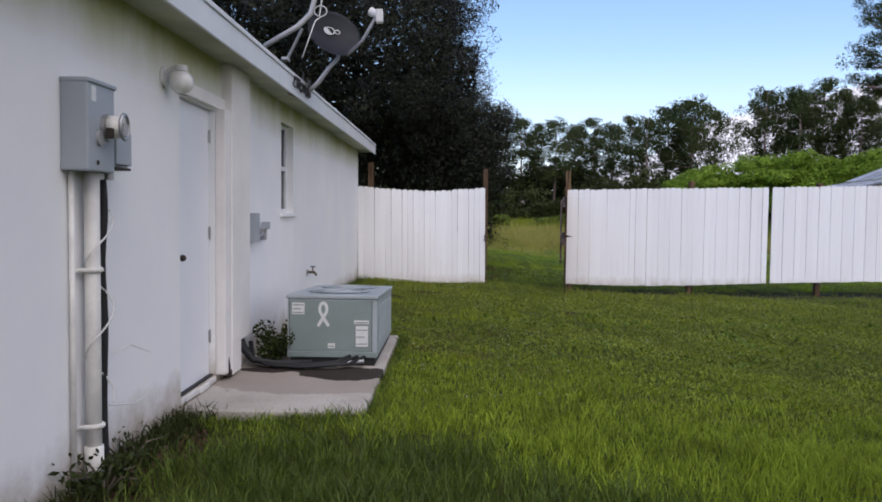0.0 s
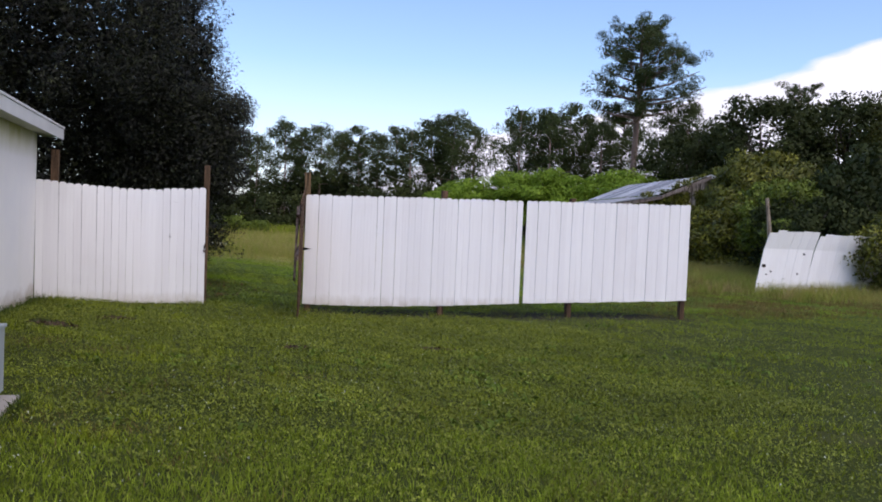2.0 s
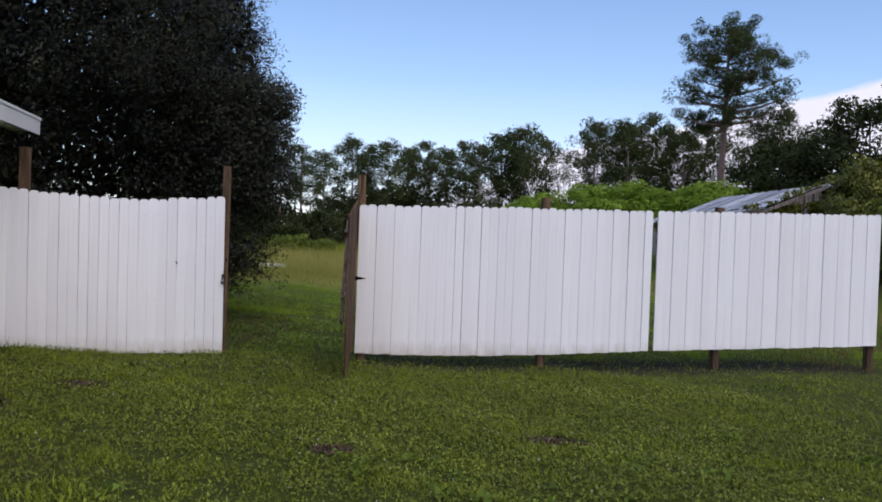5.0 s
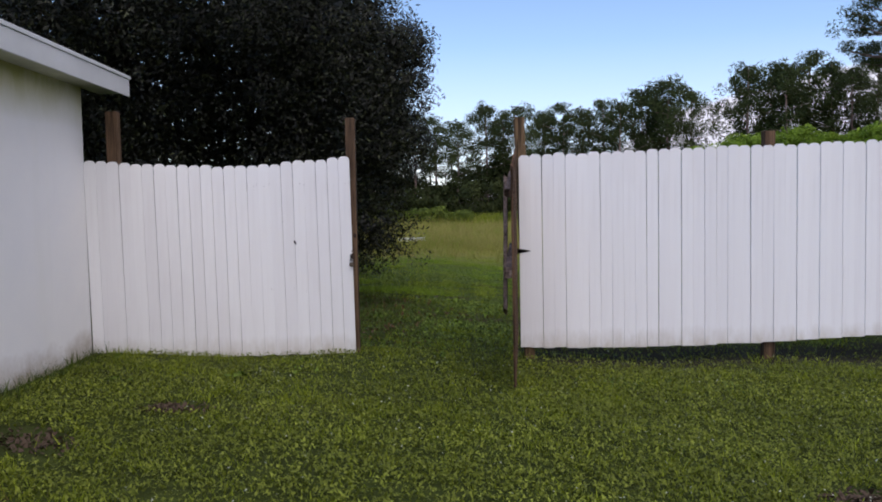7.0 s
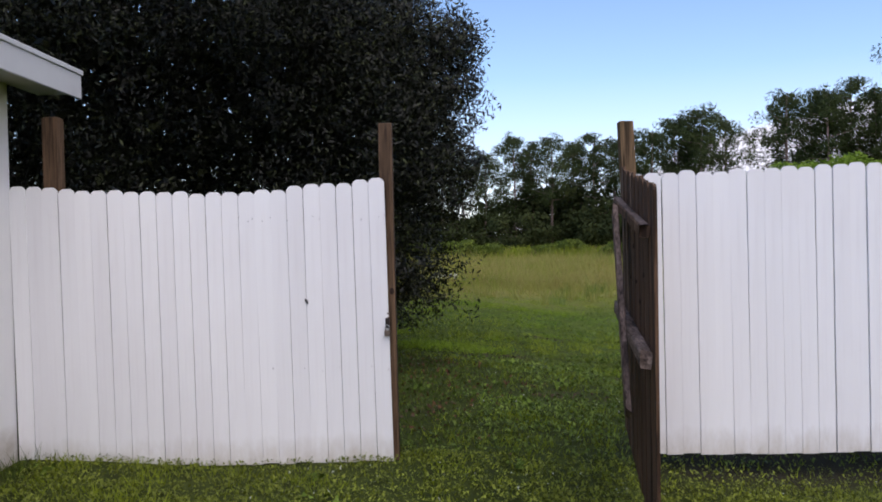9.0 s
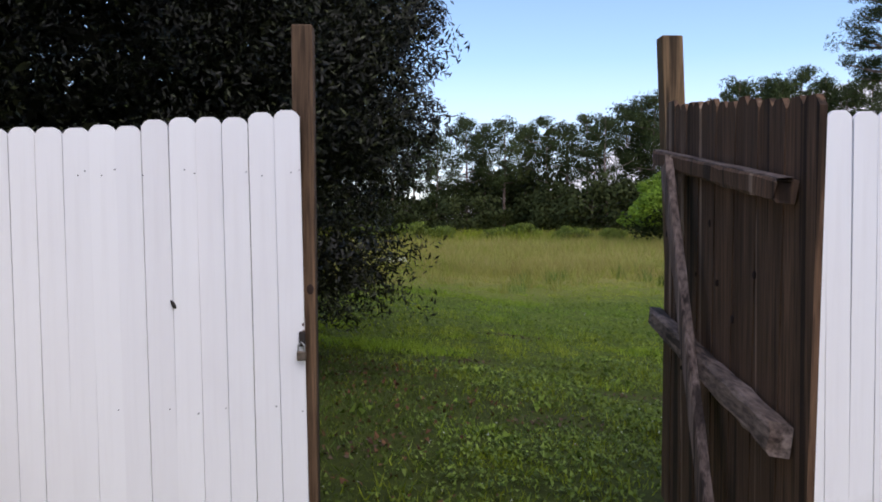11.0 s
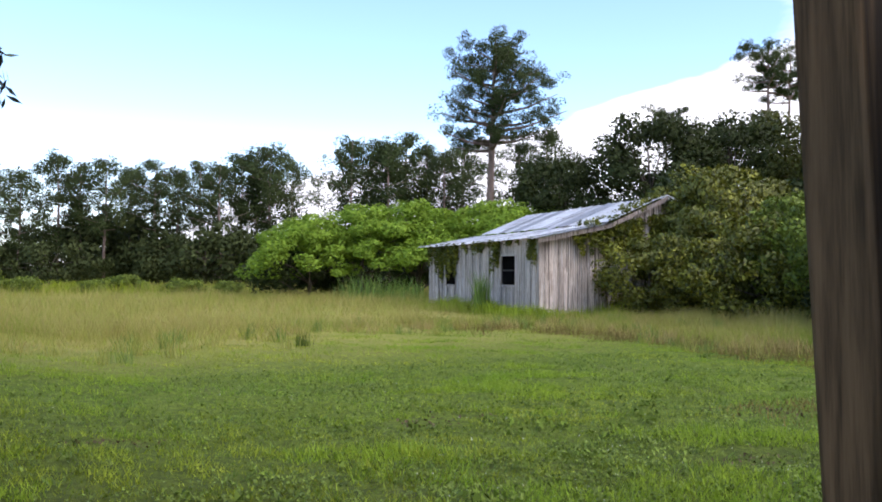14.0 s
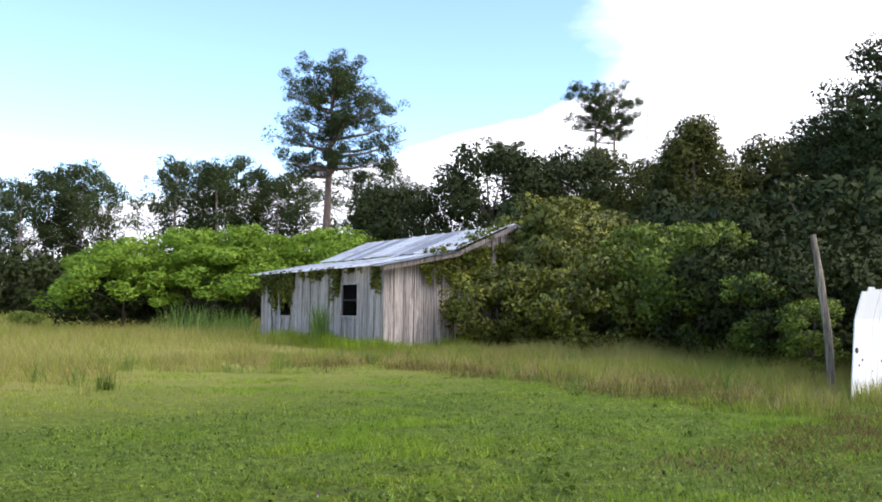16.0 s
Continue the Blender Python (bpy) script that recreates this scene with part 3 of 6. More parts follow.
    v = np.stack([foot - side, foot + side, mid + side * 0.7, mid - side * 0.7, foot + up * 0.95 + off], 1).reshape(-1, 3)
    k = np.arange(n)[:, None] * 5
    return v, np.concatenate([k + [0, 1, 2], k + [0, 2, 3], k + [3, 2, 4]])


def scatter(x0, y0, x1, y1, per_m2):
    n = int((x1 - x0) * (y1 - y0) * per_m2)
    return np.column_stack([rng.uniform(x0, x1, n), rng.uniform(y0, y1, n)])


def lumps(xy, f, seed):
    """A smooth random field in 0..1."""
    r = np.random.default_rng(seed)
    s = np.zeros(len(xy))
    for k in range(6):
        d = r.normal(size=2) * f * (1.0 if k < 3 else 2.3)
        s += np.sin(xy @ d + r.uniform(0, 6.28)) * (1.0 if k < 3 else 0.6)
    return 0.5 + 0.5 * np.tanh(s * 0.7)


def tall_edge(p):
    """How far each place lies beyond the edge of the mown lawn, inside the tall grass."""
    f = np.interp(p[:, 0], [-40, -15, 1, 7.5, 11, 14, 60], [25, 26.5, 28.5, 31, 33, 33.5, 33.5]) + 0.5 * np.sin(p[:, 0] * 0.9)
    g = np.interp(p[:, 1], [12, 16, 18, 20, 22, 27.6, 33], [40, 30, 18.5, 14.2, 13.8, 14.7, 15.2]) + 0.3 * np.sin(p[:, 1] * 1.1)
    return np.maximum(p[:, 1] - f, p[:, 0] - g)


def soil(p):
    """Bare or worn patches in the lawn, 0 to 1."""
    out = np.zeros(len(p))
    for x, y, rx, ry in SOIL:
        d = np.hypot((p[:, 0] - x) / rx, (p[:, 1] - y) / ry) + 0.25 * np.sin(p[:, 0] * 9 + p[:, 1] * 7)
        out = np.maximum(out, step(1.15, 0.6, d))
    strip = step(-1.05, -1.4, p[:, 0] + 0.12 * np.sin(p[:, 1] * 2.3) + 0.08 * np.sin(p[:, 1] * 5.1)) * step(6.8, 6.2, p[:, 1])
    # grass thinned under the raised fence, where the ground is coloured as shade
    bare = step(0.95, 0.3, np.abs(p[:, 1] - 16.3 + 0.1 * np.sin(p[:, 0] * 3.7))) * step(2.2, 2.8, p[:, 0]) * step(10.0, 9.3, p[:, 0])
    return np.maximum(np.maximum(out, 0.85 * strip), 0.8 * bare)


SOIL = [(-1.2, 10.4, 0.25, 0.5), (1.0, 17.6, 0.5, 0.3), (1.9, 20.6, 0.6, 0.25), (-0.75, 13.3, 0.42, 0.3), (1.95, 12.0, 0.2, 0.16), (3.7, 12.6, 0.3, 0.22), (-0.2, 14.1, 0.3, 0.16), (3.2, 19.3, 0.5, 0.3), (2.3, 18.2, 0.6, 0.3),
        (7.0, 19.8, 0.6, 0.35), (0.9, 20.0, 0.5, 0.25), (5.6, 22.4, 0.7, 0.35), (-1.35, 5.7, 0.22, 0.8), (9.2, 21.0, 0.7, 0.4), (2.6, 22.5, 0.6, 0.3), (11.6, 18.3, 1.6, 0.8)]


def under_oak(p):
    """How deep each place lies in the thin, littered ground below the oak, darkened as shade, 0 to 1."""
    return step(1.2, 0.7, np.hypot((p[:, 0] + 0.6) / 2.7, (p[:, 1] - 18.6) / 2.6) + 0.12 * np.sin(p[:, 0] * 3.1 + p[:, 1] * 2.3)) * (p[:, 1] > 16.15)


def off_slab(p):
    return ~((p[:, 0] > -1.55) & (p[:, 0] < -0.27) & (p[:, 1] > 6.45) & (p[:, 1] < 9.65)) & ~((p[:, 0] < -1.5) & (p[:, 1] < 16.1))


def stuff(name, vf, material, label, category="grass"):
    return tagged(new(name, mesh_np(name, *vf, material)), label, category, kind="stuff")


# long grass close to the house and across the near yard
p = scatter(-1.5, 2.0, 4.8, 8.6, 3600)
p = p[off_slab(p)]
k, fine = lumps(p, 2.2, 3), lumps(p, 7.0, 4)
long_part = step(8.8, 5.0, p[:, 1]) * (0.35 + 0.65 * k) * (0.5 + 0.5 * fine)
keep = rng.random(len(p)) < (0.35 + 0.65 * np.maximum(long_part, fine * 0.6)) * (1 - 0.9 * soil(p)) * step(2.0, 3.0, p[:, 1]) * (0.3 + 0.7 * step(4.8, 3.9, p[:, 0]))
p, long_part = p[keep], long_part[keep]
# longer, darker green blades towards the wall, with a ragged border
wallside = p[:, 1] + 0.5 * p[:, 0] + 1.4 * (lumps(p, 1.5, 81) - 0.5) + rng.normal(0, 0.45, len(p)) < 5.75
for name, leaf, who, extra, label in (("lawn_grass", L_LONG, ~wallside, 0.0, "green lawn grass, longer beside the white house"),
                                      ("lush_grass", L_DEEP, wallside, 0.03, "long dark green grass near the wall")):
    q, n = p[who], int(who.sum())
    stuff(name, blades(q, extra + rng.uniform(0.03, 0.065, n) + long_part[who] * rng.uniform(0.03, 0.15, n), rng.uniform(0.004, 0.009, n), 0.85, True), leaf, label)
for name, leaf, p in (("short_grass", L_GRASS, np.concatenate([scatter(-1.5, 8.4, 6, 18.5, 1500), scatter(-3, 18.5, 6, 24.5, 1300), scatter(4.6, 2.0, 12, 8.4, 800), scatter(6, 8.4, 16, 18.5, 600)])),
                      ("mown_grass", L_FIELD, np.concatenate([scatter(-3, 15, 7, 23, 2200), scatter(7, 15, 16, 23, 1300), scatter(-6, 23, 16, 35, 620)]))):
    # the darker blades kept past the gate stand in for the oak's shade
    past = step(18.3, 24.8, p[:, 1] + 0.45 * (p[:, 0] - 3.5) + 2.4 * (lumps(p, 1.2, 51) - 0.5))
    p = p[off_slab(p) & (tall_edge(p) < 1.8) & (rng.random(len(p)) < (past if name == "mown_grass" else 1 - past))]
    tuft = lumps(p, 6.5, 21) * (0.4 + 0.6 * lumps(p, 1.7, 22))
    p = p[rng.random(len(p)) < (0.14 + 0.86 * tuft) * (1 - 0.93 * soil(p)) * (1 - 0.8 * under_oak(p))]
    tuft = lumps(p, 6.5, 21) * (0.4 + 0.6 * lumps(p, 1.7, 22))
    n = len(p)
    stuff(name, blades(p, rng.uniform(0.015, 0.04, n) + tuft * rng.uniform(0.01, 0.075, n), rng.uniform(0.006, 0.014, n), 1.0), leaf, "short mown green lawn grass")



def discs(p, size, lift):
    """Small flat leaves, tilted at random."""
    n = len(p)
    c = np.column_stack([p, gz(p[:, 0], p[:, 1]) + lift])
    a = rng.uniform(0, math.tau, n)
    t = rng.normal(0, 0.6, (n, 2))
    u = np.stack([np.cos(a), np.sin(a), t[:, 0]], -1) * size[:, None]
    w = np.stack([-np.sin(a), np.cos(a), t[:, 1]], -1) * size[:, None] * 0.8
    v = np.stack([c - u, c + u * 0.6 - w, c + u * 0.6 + w], 1).reshape(-1, 3)
    return v, np.arange(3 * n).reshape(-1, 3)


p = np.concatenate([scatter(-1.4, 6, 5.5, 9, 3400), scatter(-1.4, 9, 6.5, 16.2, 5600), scatter(5.5, 6, 13, 9, 900), scatter(6.5, 9, 14, 16.2, 1100), scatter(-2, 16.2, 7, 21, 4300), scatter(7, 16.2, 13, 21, 1800), scatter(-3, 21, 12, 27, 900)])
dense = -0.08 + lumps(p, 0.9, 11) * 0.35 + lumps(p, 9.0, 12) * 0.3 + lumps(p, 23.0, 13) * 0.35 - 0.25 * step(8.5, 6.5, p[:, 1])
p = p[off_slab(p) & (rng.random(len(p)) < 0.15 + 0.85 * step(0.15, 0.75, dense)) & (tall_edge(p) < 0)]
p = p[rng.random(len(p)) > np.maximum(soil(p), 0.88 * under_oak(p))]
n = len(p)
for name, leaf, q, label in (("clover", L_CLOVER, p[p[:, 1] < 16.2], "low clover and broad-leaved weeds in the lawn"), ("field_clover", L_SHCLOVER, p[(p[:, 1] >= 16.2) & (rng.random(len(p)) < 0.6 * lumps(p, 2.6, 14) + 0.25)], "low clover and weeds beyond the gate, coloured dark green for shade")):
    n = len(q)
    big = 1.0 if name == "clover" else 1.45
    stuff(name, discs(q, rng.uniform(0.005, 0.0125, n) * big, rng.uniform(0.006, 0.05, n)), leaf, label, "clover")
# pale specks: small flowers, and glints on the leaves put in as colour
p = np.concatenate([scatter(-0.2, 6.8, 9, 15.9, 34), scatter(-2, 16.4, 12, 25, 16)])
p = p[off_slab(p) & (lumps(p, 1.3, 31) > 0.4) & (tall_edge(p) < 0)]
n = len(p)
stuff("clover_flowers", discs(p, rng.uniform(0.004, 0.009, n), rng.uniform(0.04, 0.07, n)), L_PALE, "tiny pale discs for flowers and leaf glints in the lawn", "flowers")

# flat rosettes of broad-leaved weeds
c = np.concatenate([scatter(-1.3, 8.5, 6, 16, 5), scatter(6, 8.5, 11, 16, 3), scatter(-2, 16.6, 8, 24, 5), scatter(8, 16.6, 14, 26, 3)])
c = c[off_slab(c) & (tall_edge(c) < -0.2) & (rng.random(len(c)) < 1.4 * lumps(c, 1.1, 33) ** 4) & (soil(c) < 0.3)]
p = np.repeat(c, 11, axis=0) + rng.normal(0, 0.05, (len(c) * 11, 2))
n = len(p)
stuff("rosette_weeds", discs(p, rng.uniform(0.014, 0.034, n), rng.uniform(0.02, 0.06, n)), L_WEED, "flat dark green rosettes of broad-leaved weeds in the lawn", "weeds")

# coarse low weeds in drifts across the mown lawn
c = np.concatenate([scatter(-1, 17, 10, 27, 20), scatter(10, 17, 14, 29, 12)])
c = c[(tall_edge(c) < -0.4) & (rng.random(len(c)) < step(0.45, 0.9, 0.6 * lumps(c, 0.9, 63) + 0.4 * lumps(c, 4.0, 64)))]
p = np.repeat(c, 9, axis=0) + rng.normal(0, 0.04, (len(c) * 9, 2))
n = len(p)
stuff("coarse_weeds", blades(p, rng.uniform(0.02, 0.06, n), rng.uniform(0.012, 0.024, n), 1.6), L_WEED, "coarse low weeds in drifts across the mown grass", "weeds")
# crumbs of bare soil in the worn patches
p = np.concatenate([np.column_stack([rng.normal(x, rx * 0.45, n), rng.normal(y, ry * 0.45, n)]) for x, y, rx, ry in SOIL for n in (320 if y < 16 else 90,)])
p = p[(soil(p) > 0.4) & off_slab(p)]
n = len(p)
stuff("soil_crumbs", discs(p, rng.uniform(0.008, 0.022, n), rng.uniform(0.004, 0.02, n)), L_CRUMB, "bare brown soil in worn lawn patches", "soil")
# dead leaves on the bare soil by the wall
p = scatter(-1.5, 2.2, -0.95, 6.55, 420)
p = p[rng.random(len(p)) < soil(p)]
n = len(p)
stuff("leaf_litter", discs(p, rng.uniform(0.008, 0.022, n), rng.uniform(0.005, 0.035, n)), L_LITTER, "brown dead leaves on bare soil at the wall's foot", "leaf litter")

# worn brown grass towards the broken fence
p = scatter(8.0, 15.5, 18, 21.5, 2000)
p = p[(tall_edge(p) < 0.3) & (rng.random(len(p)) < lumps(p, 1.1, 41) * (0.3 + 0.7 * lumps(p, 3.0, 42)) * step(8.0, 12.0, p[:, 0]) * step(15.5, 17.5, p[:, 1]))]
n = len(p)
stuff("worn_grass", blades(p, rng.uniform(0.03, 0.12, n), rng.uniform(0.008, 0.016, n), 1.0), L_THATCH, "worn brown grass on the track by the fence")

# drifts of finer, longer grass that the mower missed
p = np.concatenate([scatter(-2, 16.8, 9, 25, 1500), scatter(9, 16.8, 14.5, 26, 900), scatter(-4, 25, 14, 33, 500)])
drift = lumps(p * np.array([0.75, 1.25]), 1.15, 65) * (0.35 + 0.65 * lumps(p, 3.4, 66))
p = p[(tall_edge(p) < 0.5) & (rng.random(len(p)) < step(0.45, 0.85, drift)) & (soil(p) < 0.3) & (rng.random(len(p)) > 1.5 * under_oak(p))]
n = len(p)
stuff("drift_grass", blades(p, rng.uniform(0.035, 0.11, n) * (0.6 + 0.6 * lumps(p, 3.4, 66)), rng.uniform(0.006, 0.011, n), 0.9), L_DRIFT, "drifts of fine, longer, fresh green grass in the lawn")
# darker tufts of weed in the mown field
c = np.concatenate([scatter(-2, 17.5, 14, 29, 2.6), scatter(1.5, 10, 8, 15.5, 1.5)])
c = c[(tall_edge(c) < -0.3) & (lumps(c, 0.8, 71) > 0.35)]
p = np.repeat(c, 16, axis=0) + rng.normal(0, 0.07, (len(c) * 16, 2))
n = len(p)
stuff("weed_tufts", blades(p, rng.uniform(0.03, 0.085, n), rng.uniform(0.008, 0.016, n), 1.2), L_REED, "darker green weed tufts in the mown grass", "weeds")
# pale green weeds at the far edge of the field
az = np.radians(rng.uniform(-14, 21, 6500))
rad = rng.normal(62, 3.0, 6500)
p = np.column_stack([1.5 + rad * np.sin(az), 16 + rad * np.cos(az)])
p = p[rng.random(len(p)) < lumps(p, 0.35, 95) ** 2]
stuff("edge_weeds", blades(p, rng.uniform(0.3, 1.2, len(p)), rng.uniform(0.08, 0.2, len(p)), 0.8), L_GRASS, "pale green weeds along the far edge of the field", "weeds")
# grass left standing along the wall
p = np.column_stack([rng.uniform(-1.51, -1.30, 2600), rng.uniform(9.7, 16.0, 2600)])
p = p[rng.random(len(p)) < lumps(p, 2.2, 91)]
stuff("wall_grass", blades(p, rng.uniform(0.03, 0.15, len(p)), rng.uniform(0.005, 0.01, len(p)), 0.7), L_DEEP, "dark green grass and weeds along the foot of the wall")
# thin brown grass in worn patches of the near lawn
q = np.array([(-0.1, 8.9), (0.3, 8.7), (1.0, 8.0), (1.35, 7.2), (0.7, 6.9), (1.9, 6.7), (0.4, 9.9), (2.6, 9.4), (0.2, 11.6), (3.2, 7.4), (-0.6, 12.2), (1.6, 10.4)])
p = np.repeat(q, 420, axis=0) + rng.normal(0, 0.22, (len(q) * 420, 2)) * np.array([1.3, 0.8])
p = p[off_slab(p) & (rng.random(len(p)) < 0.2 + 0.8 * lumps(p, 6.0, 93))]
stuff("brown_grass", blades(p, rng.uniform(0.02, 0.08, len(p)), rng.uniform(0.004, 0.009, len(p)), 1.2), L_THATCH, "thin brown grass in worn patches of the lawn")
# grass coloured for the oak's shade, and dead leaves on the thin ground below
p = scatter(-3.2, 16.2, 2.4, 21.6, 1500)
p = p[rng.random(len(p)) < under_oak(p) * (0.25 + 0.75 * lumps(p, 2.0, 94))]
stuff("oak_grass", blades(p, rng.uniform(0.02, 0.075, len(p)), rng.uniform(0.006, 0.012, len(p)), 1.1), L_DEEP, "thin grass below the oak, coloured dark green for its shade")
p = scatter(-3.2, 16.2, 2.4, 21.6, 110)
p = p[rng.random(len(p)) < under_oak(p) * lumps(p, 1.4, 95) ** 2]
stuff("oak_litter", discs(p, rng.uniform(0.010, 0.024, len(p)), rng.uniform(0.008, 0.03, len(p))), L_LITTER, "brown dead leaves below the oak", "leaf litter")
# rank weeds and grass in the corner of wall and concrete pad
p = np.column_stack([rng.uniform(-1.51, -1.18, 2400), rng.uniform(4.5, 6.5, 2400)])
p = p[(rng.random(len(p)) < 0.25 + 0.75 * lumps(p, 4.0, 92)) & (rng.random(len(p)) < step(-1.15, -1.45, p[:, 0]))]
stuff("corner_weeds", blades(p, rng.uniform(0.04, 0.17, len(p)), rng.uniform(0.006, 0.016, len(p)), 0.9, True), L_DARK, "dark rank weeds at the corner of the wall and the concrete pad", "weeds")
# grass left standing along the broken fence
p = np.column_stack([rng.uniform(15.2, 20.5, 1500), rng.normal(21.75, 0.16, 1500)])
stuff("fence_grass", blades(p, rng.uniform(0.15, 0.5, 1500), rng.uniform(0.01, 0.018, 1500), 0.45), L_TALL, "tall grass standing along the broken fence")

# tall grass of the field
p = np.concatenate([scatter(-14, 25, 22, 37, 330), scatter(13, 16, 24, 37, 480), scatter(-20, 37, 34, 60, 90), scatter(-30, 60, 40, 96, 30)])
e = tall_edge(p)
far = step(30, 90, p[:, 1])
keep = (e + 1.6 * (lumps(p, 1.1, 61) - 0.6) > 0) & (rng.random(len(p)) < (0.25 + step(0, 4, e)) * (0.35 + 0.65 * lumps(p, 1.4, 6)) * (0.45 + 0.55 * lumps(p, 0.6, 9)))
p, e, far = p[keep], e[keep], far[keep]
n = len(p)
ht = (0.05 + 0.36 * step(-0.5, 5, e) + 0.30 * far) * rng.uniform(0.55, 1.25, n) * (0.5 + 0.8 * lumps(p, 0.55, 5))
ht *= 1 + 0.5 * step(13.5, 17, p[:, 0]) * step(34, 28, p[:, 1])
dry = rng.random(n) < 0.18 + 0.5 * lumps(p, 0.45, 8) * (0.4 + step(3, 0, e))
wd = 0.012 + 0.05 * far
fresh = ~dry & (rng.random(n) < 0.75 * step(5.5, 0, e))
ripe = ~dry & ~fresh
stuff("tall_grass", blades(p[ripe], ht[ripe], wd[ripe], 0.9), L_TALL, "tall yellow-green field grass going to seed")
stuff("fresh_grass", blades(p[fresh], ht[fresh] * 0.85, wd[fresh], 1.0), L_FIELD, "fresh green grass at the edge of the tall field")
stuff("dry_grass", blades(p[dry], ht[dry] * 1.05, wd[dry] * 0.7, 0.9), L_STRAW, "dry straw-coloured stalks among the field grass")


# red-brown stems at the tall grass's foot, their colour also standing in for shadow
p = np.concatenate([scatter(10.5, 27, 16, 36, 50), scatter(12.5, 16.5, 18, 34, 260)])
e = tall_edge(p) + 0.9 * (lumps(p, 1.3, 45) - 0.5)
p = p[(e > -0.7) & (e < 2.2) & (rng.random(len(p)) < 0.1 + 0.9 * lumps(p, 2.4, 46) * step(2.2, 0.2, e))]
stuff("brown_stems", blades(p, rng.uniform(0.08, 0.30, len(p)), rng.uniform(0.008, 0.015, len(p)), 0.8), L_THATCH, "red-brown stems at the foot of the tall grass")
# separate tufts where the tall grass meets the mown lawn
c = np.concatenate([scatter(-12, 24, 16, 36, 3), scatter(12, 16.5, 19, 36, 7)])
e = tall_edge(c)
c = c[(e > -0.5) & (e < 4.5) & (rng.random(len(c)) < 0.15 + 0.85 * lumps(c, 1.2, 44))]
for name, leaf, who, low, high, label in (("grass_tufts", L_TALL, 0, 0.22, 0.5, "yellow-green tufts at the edge of the tall grass"), ("straw_tufts", L_STRAW, 1, 0.18, 0.42, "brown straw tufts at the edge of the tall grass"),
                                          ("green_tufts", L_REED, 2, 0.2, 0.5, "green weed tufts at the edge of the tall grass")):
    q = c[who::3] if who < 2 else c[2::9]
    q = q[q[:, 0] > 8] if who == 1 else q
    size = rng.uniform(0.6, 1.2, len(q))
    p = np.repeat(q, 26, axis=0) + rng.normal(0, 0.09, (len(q) * 26, 2))
    n = len(p)
    stuff(name, blades(p, rng.uniform(low, high, n) * np.repeat(size, 26), rng.uniform(0.009, 0.016, n), 0.75, True), leaf, label)


# ---- house ----
WX, EAVE = -1.52, 2.475
house = thing("house", (WX, 8, 0), "white stucco house with a low eave and white fascia", "house")
bm = bmesh.new()
# wall with openings for the door and the window
ys, zs = [-8, 6.50, 7.25, 9.50, 10.10, 16.0], [-0.1, 0.10, 1.33, 2.10, 2.27, 2.60]
for i in range(5):
    for j in range(5):
        door = i == 1 and j in (1, 2)
        win = i == 3 and j in (2, 3)
        if not door and not win:
            box(bm, WX - 0.2, ys[i], zs[j], WX, ys[i + 1], zs[j + 1])
bmesh.ops.remove_doubles(bm, verts=bm.verts, dist=0.0005)
box(bm, -9.5, 15.8, -0.1, WX - 0.2, 16.0, 2.6)
box(bm, -9.5, -8, -0.1, WX - 0.2, -7.8, 2.6)
box(bm, -9.7, -8, -0.1, -9.5, 16, 2.6)
part("wall", bm, M_STUCCO, house, "white stucco wall with green mildew under the eave")
bm = boxed(WX - 0.02, 7.42, 0.30, WX + 0.085, 7.95, EAVE - 0.002, bevel=0.012)
box(bm, WX - 0.02, 7.42, 0.06, WX + 0.083, 7.68, 0.31, bevel=0.012)
part("pilaster", bm, M_CREAM, house, "cream-stained wall pilaster beside the door")
bm = boxed(WX, 6.42, 2.11, WX + 0.03, 7.42, 2.20, bevel=0.006)
box(bm, WX, 7.26, 0.1, WX + 0.077, 7.42, 2.11, bevel=0.008)
part("door_frame", bm, M_CREAM, house)
door = part("door", boxed(WX - 0.09, 6.505, 0.105, WX - 0.045, 7.245, 2.095, bevel=0.004), M_DOOR, house, "pale blue-grey flush steel door, closed")
bm = bmesh.new()
ball(bm, (WX - 0.010, 6.575, 1.03), 0.023, (1.1, 1, 1))
tube(bm, [(WX - 0.05, 6.575, 1.03), (WX - 0.02, 6.575, 1.03)], 0.014)
part("knob", bm, M_IRON, door, "small dark metal door knob", True)
for hz in (0.40, 1.18, 1.90):
    bm = boxed(WX - 0.048, 7.226, hz - 0.045, WX - 0.040, 7.245, hz + 0.045, bevel=0.003)
    tube(bm, [(WX - 0.036, 7.24, hz - 0.05), (WX - 0.036, 7.24, hz + 0.05)], 0.006, 8)
    part("hinge", bm, M_STEEL, door)
bm = boxed(WX - 0.1, 6.5, 0.055, WX + 0.012, 6.83, 0.098, bevel=0.008)
box(bm, WX - 0.1, 6.845, 0.050, WX + 0.022, 7.06, 0.092, bevel=0.008)
box(bm, WX - 0.1, 7.075, 0.055, WX + 0.008, 7.25, 0.097, bevel=0.008)
part("threshold", bm, M_PVC, house, "chipped white door sill")
# black line along the foot of the door
part("door_seal", boxed(WX - 0.05, 6.51, 0.099, WX - 0.012, 7.24, 0.112), M_BLACK, house)
bm = bmesh.new()
for y, z, ry, rz in ((7.36, 0.12, 0.028, 0.06), (7.345, 0.17, 0.015, 0.055), (7.405, 0.085, 0.035, 0.03)):
    ball(bm, (WX + 0.076, y, z), 1.0, (0.006, ry, rz), seg=12)
part("rot_hole", bm, M_ROT, house, "dark rotten hole at the foot of the door jamb")
